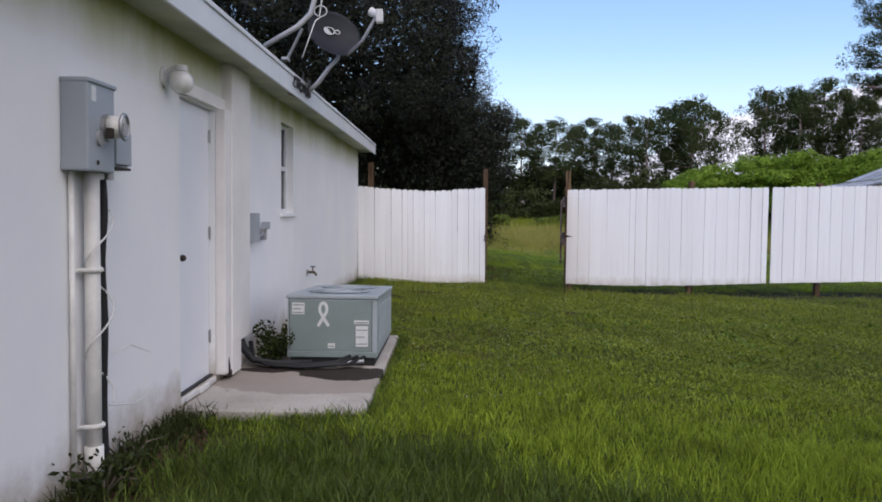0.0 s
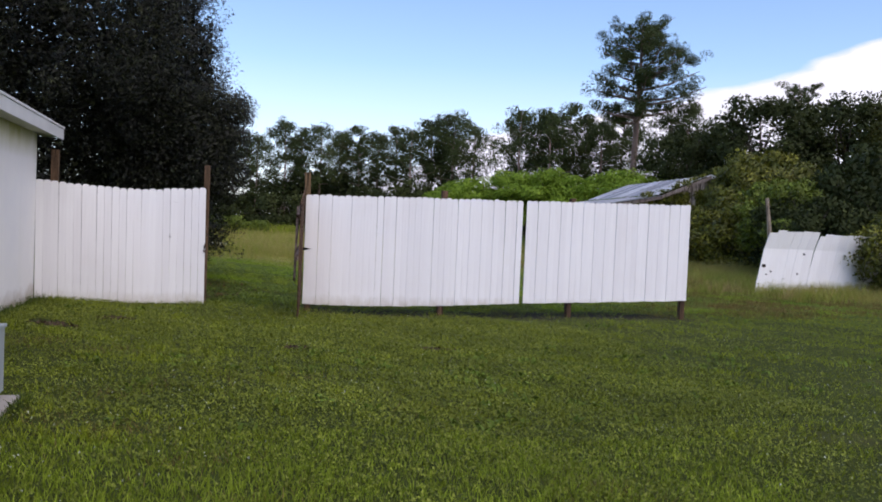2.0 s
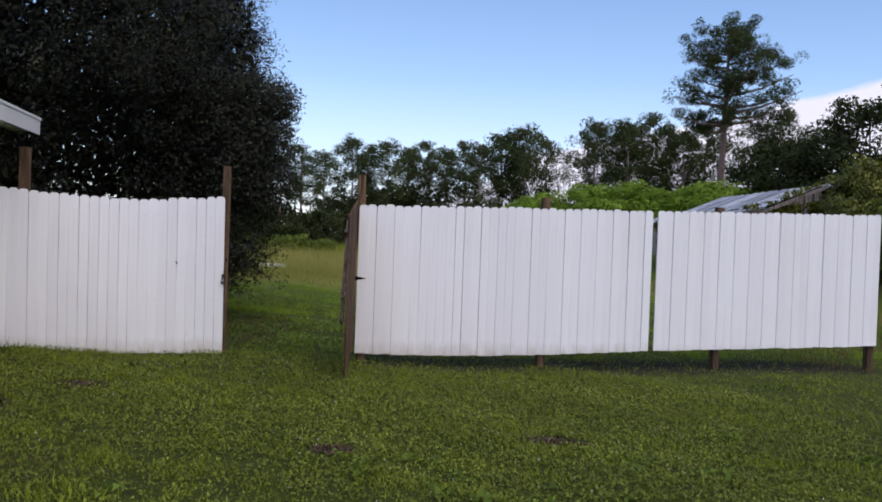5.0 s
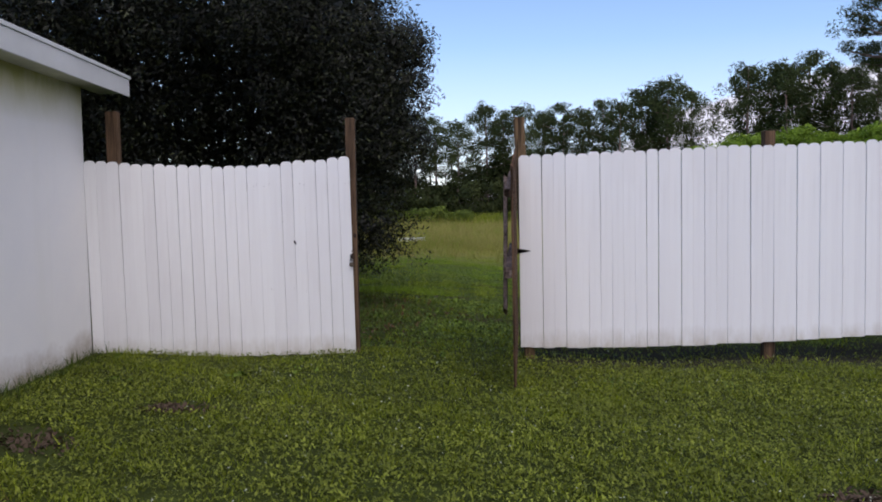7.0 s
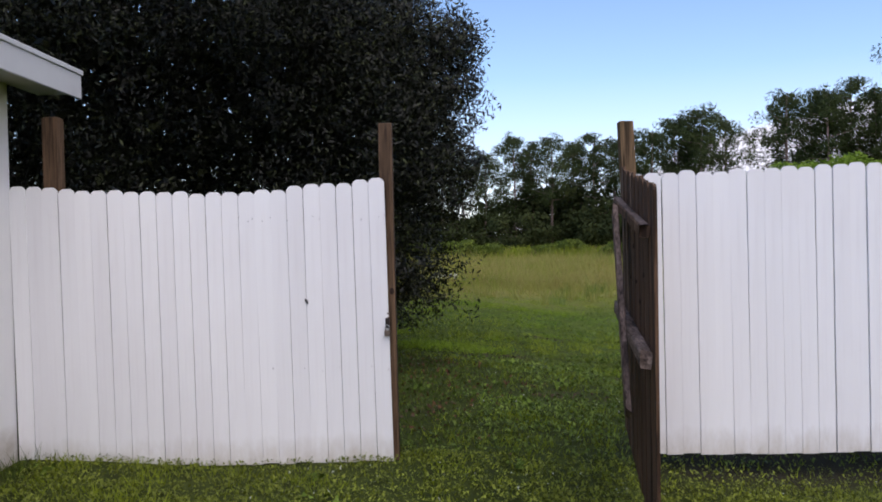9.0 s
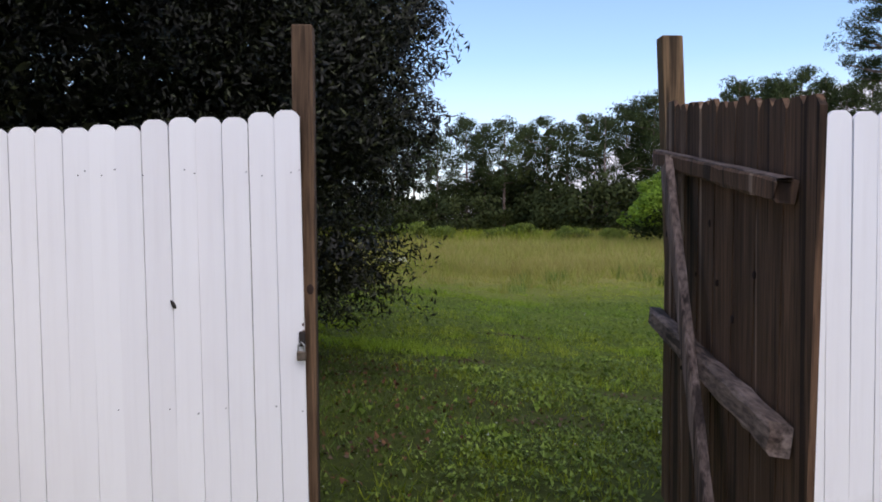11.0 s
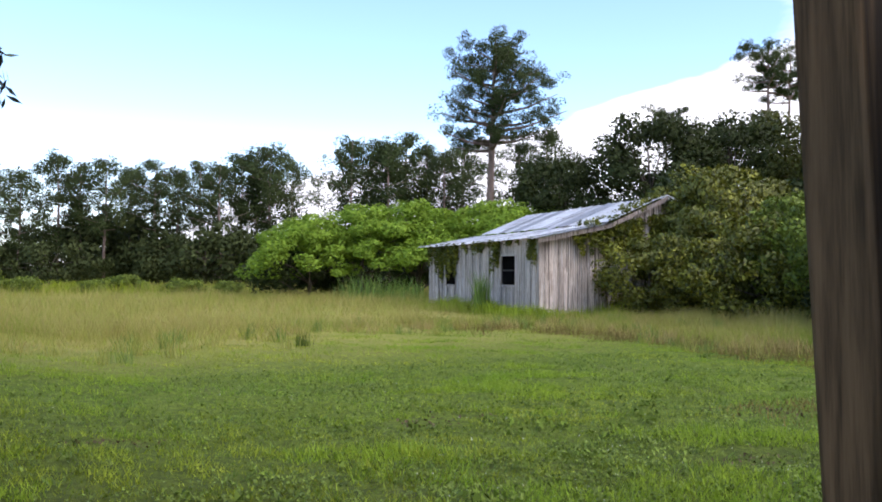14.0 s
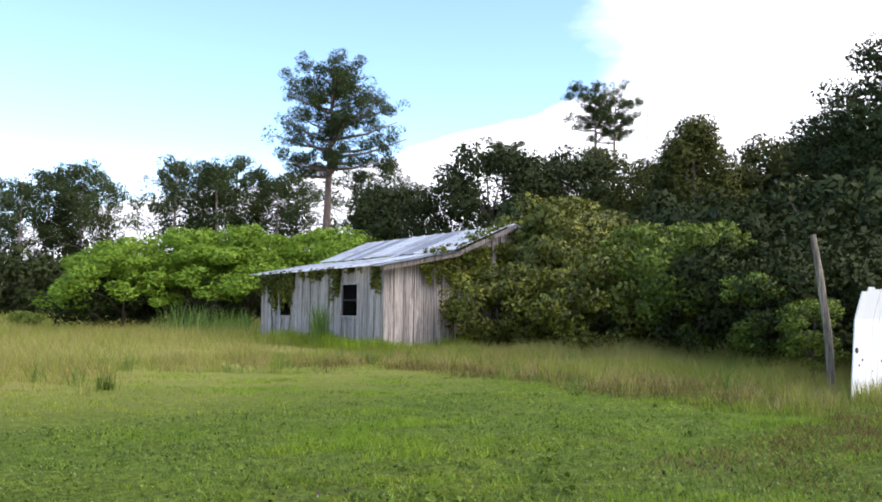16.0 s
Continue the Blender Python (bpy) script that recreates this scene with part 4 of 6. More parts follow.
window = part("window", boxed(WX - 0.115, 9.5, 1.33, WX - 0.10, 10.1, 2.27), M_GLASS, house, "narrow sash window with dark panes")
bm = bmesh.new()
for z0, z1 in ((1.33, 1.37), (1.78, 1.83), (2.23, 2.27)):
    box(bm, WX - 0.10, 9.5, z0, WX - 0.07, 10.1, z1, bevel=0.004)
for y0 in (9.5, 10.06):
    box(bm, WX - 0.10, y0, 1.37, WX - 0.072, y0 + 0.04, 2.23, bevel=0.004)
part("window_frame", bm, M_TRIM, window)
part("window_sill", boxed(WX - 0.07, 9.46, 1.285, WX + 0.03, 10.14, 1.328, bevel=0.006), M_STUCCO, house)
EX = -1.24
part("soffit", boxed(-1.53, -8.4, EAVE, EX - 0.02, 16.4, EAVE + 0.02), M_SOFFIT, house, "mildewed soffit boards")
bm = boxed(EX - 0.02, -8.4, EAVE - 0.03, EX, 16.42, EAVE + 0.13, bevel=0.004)
box(bm, EX - 0.02, -8.4, EAVE + 0.132, EX + 0.012, 16.43, EAVE + 0.165, bevel=0.004)
part("fascia", bm, M_TRIM, house, "white painted fascia board with drip edge")
bm = bmesh.new()
for sx, ex in ((-5.6, EX + 0.01), (-5.6, -9.96)):
    a = [bm.verts.new(c) for c in ((ex, -8.4, EAVE + 0.166), (ex, 16.45, EAVE + 0.166), (sx, 16.45, EAVE + 1.45), (sx, -8.4, EAVE + 1.45))]
    bm.faces.new(a)
bmesh.ops.solidify(bm, geom=bm.faces[:], thickness=-0.04)
part("roof", bm, M_SHINGLE, house, "low grey shingle roof")
for y0 in (15.8, -8.0):
    bm = bmesh.new()
    a = [[bm.verts.new((x, y, z)) for x, z in ((-9.7, 2.6), (WX, 2.6), (-5.6, EAVE + 1.4))] for y in (y0, y0 + 0.2)]
    bm.faces.new(a[0])
    bm.faces.new(a[1])
    for i in range(3):
        bm.faces.new((a[0][i], a[0][(i + 1) % 3], a[1][(i + 1) % 3], a[1][i]))
    part("gable", bm, M_STUCCO, house)


# ---- things on the house ----
def wall_lamp():
    o = thing("wall_lamp", (WX, 6.22, 2.17), "white glass globe lamp on a wall bracket beside the door", "lamp")
    bm = bmesh.new()
    tube(bm, [(WX, 6.22, 2.17), (WX + 0.018, 6.22, 2.17)], 0.065, 20)
    part("backplate", bm, M_PVC, o)
    part("arm", tubed([(WX + 0.018, 6.22, 2.19), (WX + 0.06, 6.23, 2.225), (WX + 0.105, 6.24, 2.225)], 0.016, 10), M_PVC, o)
    bm = tubed([(WX + 0.105, 6.24, 2.24), (WX + 0.105, 6.24, 2.205)], 0.04, 18)
    part("collar", bm, M_PVC, o)
    bm = ball(bmesh.new(), (WX + 0.105, 6.24, 2.14), 0.075, (1, 1, 0.95), seg=32)
    part("globe", bm, M_GLOBE, o, "dusty milk-glass globe", True)


def meter_box():
    x = WX + 0.13
    o = thing("electric_meter_box", (WX, 5.08, 1.53), "grey steel electric meter box on the white wall", "meter box")
    part("body", boxed(WX, 4.95, 1.53, x, 5.23, 1.945, bevel=0.008), M_GREYBOX, o)
    part("lid", boxed(WX, 4.945, 1.93, x + 0.010, 5.24, 1.953, bevel=0.008), M_GREYBOX, o)
    part("sticker", boxed(x, 4.985, 1.85, x + 0.002, 5.03, 1.92), M_LABEL, o, "pale paper sticker")
    ring = part("meter_ring", tubed([(x - 0.005, 5.13, 1.74), (x + 0.022, 5.13, 1.74)], 0.066, 28), M_STEEL, o, "dull steel meter ring")
    bm = tubed([(x + 0.022, 5.13, 1.745), (x + 0.06, 5.13, 1.745), (x + 0.085, 5.13, 1.745)], [0.056, 0.054, 0.04], 28)
    part("meter", bm, M_GLOBE, o, "round glass meter dome", True)
    bm = bmesh.new()
    pts = [(x + 0.088, 5.135 + 0.045 * math.cos(a), 1.745 + 0.058 * math.sin(a)) for a in (k * math.tau / 24 for k in range(25))]
    tube(bm, pts, 0.009, 8, False)
    part("sealing_ring", bm, M_STEEL, ring, "grey sealing ring round the dome")
    part("seal_clip", boxed(x + 0.03, 5.06, 1.685, x + 0.062, 5.085, 1.735, bevel=0.004), M_IRON, ring, "dark seal clip")
    part("face_plate", boxed(x + 0.086, 5.115, 1.70, x + 0.094, 5.155, 1.765, bevel=0.004), M_GREYTUBE, ring)
    part("knockout", tubed([(x, 5.06, 1.685), (x + 0.014, 5.06, 1.685)], 0.035, 20), M_GREYTUBE, o)
    part("latch", boxed(x + 0.001, 5.03, 1.56, x + 0.010, 5.045, 1.58, bevel=0.003), M_IRON, o)
    bm = boxed(WX, 5.25, 1.56, WX + 0.115, 5.42, 1.735, bevel=0.008)
    bx = part("breaker_box", bm, M_GREYBOX, o, "small grey breaker box")
    part("cover", boxed(WX + 0.118, 5.245, 1.575, WX + 0.132, 5.425, 1.74, bevel=0.004), M_GREYBOX, bx)
    part("seam", boxed(WX + 0.002, 5.246, 1.55, WX + 0.128, 5.424, 1.562, bevel=0.002), M_IRON, bx)
    part("hub", tubed([(WX + 0.06, 5.32, 1.55), (WX + 0.06, 5.32, 1.50)], 0.022, 12), M_STEEL, o)


def conduits():
    o = thing("conduit", (WX, 5.15, 0.0), "white painted conduits running down the wall from the meter box", "conduit")
    part("pipe", tubed([(WX + 0.055, 5.14, -0.02), (WX + 0.055, 5.14, 1.53)], 0.036, 18), M_CONDUIT, o, smooth=True)
    part("pipe", tubed([(WX + 0.02, 5.01, -0.02), (WX + 0.02, 5.01, 1.53)], 0.013, 10), M_CONDUIT, o, smooth=True)
    part("sleeve", tubed([(WX + 0.055, 5.14, -0.02), (WX + 0.055, 5.14, 0.2)], 0.044, 18), M_CONDUIT, o, smooth=True)
    for z in (0.30, 1.06):
        arc = [(WX + 0.055 + 0.04 * math.sin(a), 5.14 - 0.04 * math.cos(a), z) for a in (k * math.pi / 10 for k in range(11))]
        bm = tubed([(WX + 0.006, 5.07, z), (WX + 0.006, 5.09, z), *arc, (WX + 0.006, 5.19, z), (WX + 0.006, 5.21, z)], 0.013, 8)
        part("strap", bm, M_CONDUIT, o, smooth=True)
    pts = [(WX + 0.045, 5.275, 1.5 - i * 0.1) for i in range(16)]
    pts = [(x + 0.006 * math.sin(i), y + 0.006 * math.sin(i * 1.3), z) for i, (x, y, z) in enumerate(pts)]
    c = thing("black_cable", (WX, 5.31, 0.0), "black cable running down the wall beside the conduit", "cable")
    part("cable", tubed(pts, 0.02, 8), M_BLACK, c, smooth=True)
    w = thing("loose_wire", (WX, 5.2, 0.4), "loose white telephone wire wound round the conduit", "wire")
    pts = []
    for i in range(60):
        t = i / 59
        a = t * math.tau * 2.2
        pts.append((WX + 0.075 + 0.05 * math.sin(a), 5.17 + 0.11 * math.cos(a), 1.35 - t * 0.95))
    part("strand", tubed(pts, 0.005, 6), M_PVC, w, smooth=True)
    part("strand", tubed([(WX + 0.07, 5.3, 0.62), (WX + 0.12, 5.42, 0.65), (WX + 0.15, 5.6, 0.58)], 0.004, 6), M_PVC, w)
    part("strand", tubed([(WX + 0.06, 5.3, 0.36), (WX + 0.12, 5.45, 0.33), (WX + 0.14, 5.62, 0.34)], 0.004, 6), M_PVC, w)


def disconnect_box():
    o = thing("disconnect_box", (WX, 8.25, 1.08), "small grey electrical disconnect box with a conduit elbow", "electrical box")
    part("body", boxed(WX, 8.17, 1.08, WX + 0.075, 8.31, 1.33, bevel=0.006), M_GREYBOX, o)
    part("pipe", tubed([(WX + 0.05, 8.31, 1.12), (WX + 0.05, 8.47, 1.12), (WX + 0.05, 8.55, 1.14)], 0.016, 10), M_STEEL, o, smooth=True)
    part("outlet", boxed(WX, 8.53, 1.08, WX + 0.06, 8.64, 1.19, bevel=0.008), M_STEEL, o)
    part("outlet_cover", boxed(WX + 0.02, 8.59, 1.18, WX + 0.09, 8.65, 1.25, bevel=0.006, m=None), M_GREYBOX, o)


def tap():
    o = thing("garden_tap", (WX, 10.93, 0.60), "dull grey garden tap on the white wall", "tap")
    part("flange", tubed([(WX, 10.93, 0.60), (WX + 0.015, 10.93, 0.60)], 0.035, 16), M_STEEL, o)
    part("body", tubed([(WX, 10.93, 0.60), (WX + 0.09, 10.93, 0.60), (WX + 0.12, 10.93, 0.56)], 0.016, 10), M_LOCK, o, smooth=True)
    bm = tubed([(WX + 0.075, 10.93, 0.60), (WX + 0.075, 10.93, 0.66)], 0.007, 8)
    tube(bm, [(WX + 0.075, 10.93, 0.66), (WX + 0.075, 10.93, 0.672)], 0.032, 14)
    part("handle", bm, M_IRON, o)


def satellite_dish():
    y = 9.46
    o = thing("satellite_dish", (EX, y, 2.60), "dark grey satellite dish on a bent mast fixed to the fascia", "satellite dish")
    part("foot", boxed(EX, y - 0.08, 2.53, EX + 0.02, y + 0.08, 2.70, bevel=0.004), M_IRON, o)
    part("mast", tubed([(EX + 0.01, y, 2.58), (EX + 0.10, y, 2.66), (-1.02, y, 2.82), (-0.93, y + 0.03, 2.93), (-0.93, y + 0.05, 3.12)], 0.022, 12), M_GREYTUBE, o, "bent grey steel mast", True)
    c = Vector((-0.99, 9.46, 3.14))
    face = Vector((0.50, -0.80, 0.36)).normalized()
    m = face.to_track_quat("Z", "Y").to_matrix().to_4x4()
    bm = bmesh.new()
    rings = []
    for i in range(9):
        r = i / 8
        rings.append([bm.verts.new(Vector((math.cos(a) * r * 0.285, math.sin(a) * r * 0.255, 0.06 * r * r))) for a in (k * math.tau / 40 for k in range(40))] if i else [bm.verts.new((0, 0, 0))])
    for k in range(40):
        bm.faces.new((rings[0][0], rings[1][k], rings[1][(k + 1) % 40]))
    for i in range(1, 8):
        for k in range(40):
            bm.faces.new((rings[i][k], rings[i + 1][k], rings[i + 1][(k + 1) % 40], rings[i][(k + 1) % 40]))
    bmesh.ops.solidify(bm, geom=bm.faces[:], thickness=0.012)
    bm.transform(Matrix.Translation(c) @ m)
    reflector = part("reflector", bm, M_DISH, o, "oval dark grey reflector", True)
    bm = bmesh.new()
    for cx, cy, rr in ((-0.03, 0.05, 0.055), (0.055, 0.045, 0.03)):
        tube(bm, [(cx + rr * math.cos(a), cy + rr * 0.75 * math.sin(a), 0.016) for a in (k * math.tau / 20 for k in range(21))], 0.005, 6, False)
    for k in range(4):
        box(bm, -0.09 + 0.012 * k, 0.06 - 0.018 * k, 0.016, -0.045 + 0.012 * k, 0.072 - 0.018 * k, 0.02)
    bm.transform(Matrix.Translation(c) @ m)
    part("emblem", bm, M_LABEL, reflector, "pale emblem of plain rings and bars")
    tip = Vector((-0.50, 9.22, 3.31))
    low = c + m.to_3x3() @ Vector((0.12, -0.22, 0.03))
    part("feed_arm", tubed([low, low.lerp(tip, 0.5) - Vector((0, 0, 0.06)), tip], 0.016, 10), M_GREYTUBE, o, smooth=True)
    bm = tubed([tip + Vector((0.03, 0, -0.03)), tip + Vector((-0.08, 0.03, 0.03))], [0.035, 0.045], 14)
    box(bm, tip.x - 0.02, tip.y - 0.04, tip.z - 0.09, tip.x + 0.05, tip.y + 0.04, tip.z + 0.04, bevel=0.01)
    part("feed_horn", bm, M_PVC, o, "white feed horn")
    o2 = thing("antenna_mast", (EX - 0.15, 8.3, 2.72), "grey bent antenna mast with braces on the roof edge", "mast")
    part("mast", tubed([(EX - 0.1, 8.05, 2.74), (-1.08, 8.15, 2.93), (-0.98, 8.2, 3.05), (-0.93, 8.22, 3.25), (-0.92, 8.22, 3.6)], 0.023, 12), M_GREYTUBE, o2, smooth=True)
    part("brace", tubed([(EX - 0.02, 8.55, 2.72), (-1.10, 8.45, 2.98)], 0.014, 8), M_GREYTUBE, o2)
    part("foot", boxed(EX - 0.06, 8.5, 2.712, EX, 8.6, 2.74, bevel=0.004), M_STEEL, o2)
    w = thing("aerial_cable", (EX, 8.6, 2.6), "loose white and black aerial cables at the roof edge", "cable")
    pts = [(-1.12, 8.55, 2.74), (-1.06, 8.6, 2.95), (-1.02, 8.65, 3.1)]
    pts += [(-0.98 + 0.06 * math.sin(a), 8.7, 3.20 + 0.05 * math.cos(a)) for a in (k * 0.6 + 3.0 for k in range(12))]
    pts += [(-0.96, 8.72, 3.4)]
    part("strand", tubed(pts, 0.006, 6), M_PVC, w, smooth=True)
    for k in range(3):
        pts = [(EX + 0.005, 9.46, 2.56), (EX - 0.02, 9.2, 2.50 - 0.02 * k), (EX - 0.08, 8.9, 2.505 - 0.015 * k), (EX - 0.14, 8.6 + 0.1 * k, 2.54)]
        part("strand", tubed(pts, 0.007, 6), M_BLACK, w, smooth=True)
    for k in range(6):
        c0, ry, rz = 8.72 + 0.11 * k, random.uniform(0.06, 0.13), random.uniform(0.025, 0.06)
        pts = [(EX + 0.018 + 0.012 * math.sin(i * 1.7 + k), c0 + ry * math.cos(i * 0.62 + k) + 0.012 * i, 2.56 + 0.02 * math.sin(k * 2.1) + rz * math.sin(i * 0.62 + k)) for i in range(13)]
        part("strand", tubed(pts, 0.006, 6), M_BLACK, w, smooth=True)
    part("strand", tubed([(EX + 0.006, 9.2, 2.72), (EX + 0.008, 9.15, 2.62), (EX + 0.006, 9.0, 2.56)], 0.008, 6), M_BLACK, w)


def slab():
    bm = boxed(WX + 0.002, 6.43, -0.08, -0.29, 9.62, 0.045, bevel=0.012)
    ob = part("concrete_slab", bm, M_CONCRETE, None)
    tagged(ob, "stained grey concrete pad with damp patches", "slab", kind="structure")


def air_conditioner():
    x0, x1, y0, y1, z0, z1 = -1.12, -0.36, 7.95, 9.45, 0.115, 0.625
    o = thing("air_conditioner", ((x0 + x1) / 2, 8.7, 0.045), "grey-green packaged air conditioner on the concrete pad", "air conditioner")
    # solid black block in place of the shaded gap under the unit
    part("base", boxed(x0 + 0.02, y0 + 0.02, 0.045, x1 - 0.02, y1 - 0.02, z0), M_BLACK, o, "recessed black block standing in for the shaded gap below")
    body = part("body", boxed(x0, y0, z0, x1, y1, z1 - 0.03, bevel=0.006), M_ACLIGHT, o)
    part("front_panel", boxed(x0 + 0.018, y0 - 0.006, z0 + 0.05, x1 - 0.045, y0 + 0.002, z1 - 0.045, bevel=0.003), M_AC, o, "grey-green front panel")
    part("lower_rail", boxed(x0, y0 - 0.01, z0, x1, y0, z0 + 0.045, bevel=0.004), M_AC, o)
    part("lid", boxed(x0 - 0.012, y0 - 0.014, z1 - 0.03, x1 + 0.012, y1 + 0.012, z1, bevel=0.006), M_ACLIGHT, o)
    for cy in (8.38, 9.05):
        bm = bmesh.new()
        for r in (0.08, 0.13, 0.18, 0.23, 0.27):
            pts = [((x0 + x1) / 2 + r * math.cos(a), cy + r * math.sin(a), z1 + 0.012) for a in (k * math.tau / 28 for k in range(29))]
            tube(bm, pts, 0.004, 6, False)
        for k in range(8):
            a = k * math.tau / 8
            tube(bm, [((x0 + x1) / 2 + 0.05 * math.cos(a), cy + 0.05 * math.sin(a), z1 + 0.010), ((x0 + x1) / 2 + 0.29 * math.cos(a), cy + 0.29 * math.sin(a), z1 + 0.006)], 0.004, 6)
        part("fan_grille", bm, M_ACLIGHT, o, "grey wire fan grille")
        # flat dark disc: the shade inside the opening is its colour
        part("fan_well", tubed([((x0 + x1) / 2, cy, z1 - 0.02), ((x0 + x1) / 2, cy, z1 + 0.002)], 0.265, 32), M_DISH, o, "dark disc standing in for the shaded fan opening")
    for x in (x0 + 0.016, x1 - 0.043):
        part("panel_seam", boxed(x - 0.003, y0 - 0.004, z0 + 0.05, x + 0.002, y0 + 0.001, z1 - 0.045), M_IRON, o, "dark gap beside the front panel")
    yf = y0 - 0.008
    # the looped ribbon emblem
    bm = bmesh.new()
    cx, cz = x0 + 0.305, z0 + 0.35
    top = [(cx + 0.03 * math.sin(a), cz + 0.045 + 0.05 * math.cos(a)) for a in (k * math.pi / 12 - math.pi * 0.72 for k in range(18))]
    line = [(cx + 0.045, cz - 0.095), *top, (cx - 0.045, cz - 0.095)]
    w = 0.013
    prev = None
    for i, (px, pz) in enumerate(line):
        a, b = line[max(i - 1, 0)], line[min(i + 1, len(line) - 1)]
        dx, dz = b[0] - a[0], b[1] - a[1]
        s = math.hypot(dx, dz) or 1
        cur = (bm.verts.new((px - dz / s * w, yf - 0.0002 * i, pz + dx / s * w)), bm.verts.new((px + dz / s * w, yf - 0.0002 * i, pz - dx / s * w)))
        if prev:
            bm.faces.new((prev[0], prev[1], cur[1], cur[0]))
        prev = cur
    part("ribbon_emblem", bm, M_LABEL, o, "white looped ribbon emblem")
    def label(ax, az, bx, bz, rows):
        lab = part("label", boxed(ax, yf - 0.002, az, bx, yf + 0.002, bz), M_LABEL, o, "pale printed label")
        for k in range(rows):
            z = bz - (k + 0.6) * (bz - az) / rows
            part("print", boxed(ax + 0.008, yf - 0.0035, z - 0.004, bx - 0.008 - 0.02 * (k % 2), yf - 0.002, z + 0.004), M_PRINT, lab)
    label(x0 + 0.04, z0 + 0.35, x0 + 0.145, z0 + 0.445, 3)
    label(x0 + 0.565, z0 + 0.275, x0 + 0.69, z0 + 0.305, 1)
    part("label_border", boxed(x0 + 0.572, yf - 0.0008, z0 + 0.082, x0 + 0.693, yf + 0.002, z0 + 0.268), M_PRINT, o, "dark label border")
    label(x0 + 0.58, z0 + 0.09, x0 + 0.685, z0 + 0.26, 3)
    label(x0 + 0.345, z0 + 0.075, x0 + 0.405, z0 + 0.115, 1)
    for k in range(14):
        y = y0 + 0.25 + k * 0.075
        part("louver", boxed(x1 - 0.002, y, z0 + 0.10, x1 + 0.008, y + 0.045, z1 - 0.10, bevel=0.003), M_ACLIGHT, o)
    # the top falls a little towards the back
    for ob in [*o.children, *(c for q in o.children for c in q.children)]:
        for v in ob.data.vertices:
            z, y = v.co.z + ob.location.z, v.co.y + o.location.y
            v.co.z += z / 0.58 * (0.022 - 0.062 * (y - y0) / (y1 - y0))
    h = thing("drain_hose", (-1.2, 7.85, 0.05), "thick black insulated hose lying on the concrete pad", "hose")
    for k in range(3):
        pts = [(WX + 0.06, 8.05 - 0.03 * k, 0.22 - 0.05 * k), (-1.40, 7.92 - 0.03 * k, 0.10), (-1.22, 7.85 - 0.04 * k, 0.075), (-0.95, 7.82 - 0.04 * k, 0.07), (-0.70 + 0.06 * k, 7.86 - 0.03 * k, 0.09), (-0.58 + 0.06 * k, 7.93, 0.13)]
        part("hose", tubed(pts, 0.019 - 0.003 * k, 10), M_BLACK, h, smooth=True)
    part("hose", tubed([(WX + 0.03, 7.80, 0.30), (WX + 0.06, 7.80, 0.22), (-1.38, 7.82, 0.11), (-1.2, 7.84, 0.085), (-0.9, 7.88, 0.085)], [0.042, 0.036, 0.028, 0.024, 0.022], 10), M_BLACK, h, smooth=True)
    part("fitting", tubed([(-0.62, 7.86, 0.085), (-0.46, 7.88, 0.10)], 0.017, 10), M_STEEL, h)


wall_lamp()
meter_box()
conduits()
disconnect_box()
tap()
satellite_dish()
slab()
air_conditioner()

# ---- fence ----


def picket_mesh(h, w=0.096, t=0.016):
    """A dog-eared board about its foot."""
    c = 0.026
    prof = [(-w / 2, 0), (w / 2, 0), (w / 2, h - c), (w / 2 - c * 0.45, h - c * 0.35), (w / 2 - c, h), (-w / 2 + c, h), (-w / 2 + c * 0.45, h - c * 0.35), (-w / 2, h - c)]
    bm = bmesh.new()
    a = [bm.verts.new((x, -t / 2, z)) for x, z in prof]
    b = [bm.verts.new((x, t / 2, z)) for x, z in prof]
    bm.faces.new(a)
    bm.faces.new(b[::-1])
    for i in range(8):
        bm.faces.new((a[i], b[i], b[(i + 1) % 8], a[(i + 1) % 8]))
    bmesh.ops.recalc_face_normals(bm, faces=bm.faces)
    me = bpy.data.meshes.new("picket")
    bm.to_mesh(me)
    bm.free()
    return me


PICKETS = [picket_mesh(h) for h in (1.70, 1.72, 1.74, 1.76, 1.78, 1.80)]
for me in PICKETS:
    me.materials.append(M_PICKET)


def pickets(o, x0, x1, n, top, bottom, y=16.0, skew=0.0):
    """n white pickets from x0 to x1, butted with uneven joints; top and bottom give heights along the panel."""
    pitch = (x1 - x0) / n
    for i in range(n):
        x = x0 + (i + 0.5) * pitch
        want = top(x) - bottom(x) + random.uniform(-0.006, 0.006)
        me = PICKETS[int(np.clip(round((want - 1.70) / 0.02), 0, 5))]
        ob = new("picket", me)
        ob.parent = o
        ob.location = Vector((x + random.uniform(-0.0008, 0.0008), y + 0.005 * (i % 2) + random.uniform(-0.002, 0.002), bottom(x) + random.uniform(-0.006, 0.006))) - origin(o)
        ob.rotation_euler = (random.uniform(-0.003, 0.003), skew + random.uniform(-0.0016, 0.0016), random.uniform(-0.02, 0.02))
        ob.scale = ((pitch - random.choice((0.001, 0.0022, 0.003, 0.0036, 0.0045))) / 0.096, 1, want / me.vertices[4].co.z)


def post(o, x, y, z0, z1, w=0.105, d=0.09, lean=0.0, material=None, label=""):
    m = Matrix.Translation((x, y, z0)) @ Matrix.Rotation(lean, 4, "Y")
    bm = box(bmesh.new(), -w / 2, -d / 2, 0, w / 2, d / 2, z1 - z0, bevel=0.007, m=m)
    return part("post", bm, material or M_POST, o, label)


lf = thing("fence_panel", (-0.3, 16, 0.02), "white painted dog-eared picket fence panel joining the house", "fence", "white picket fence panels")
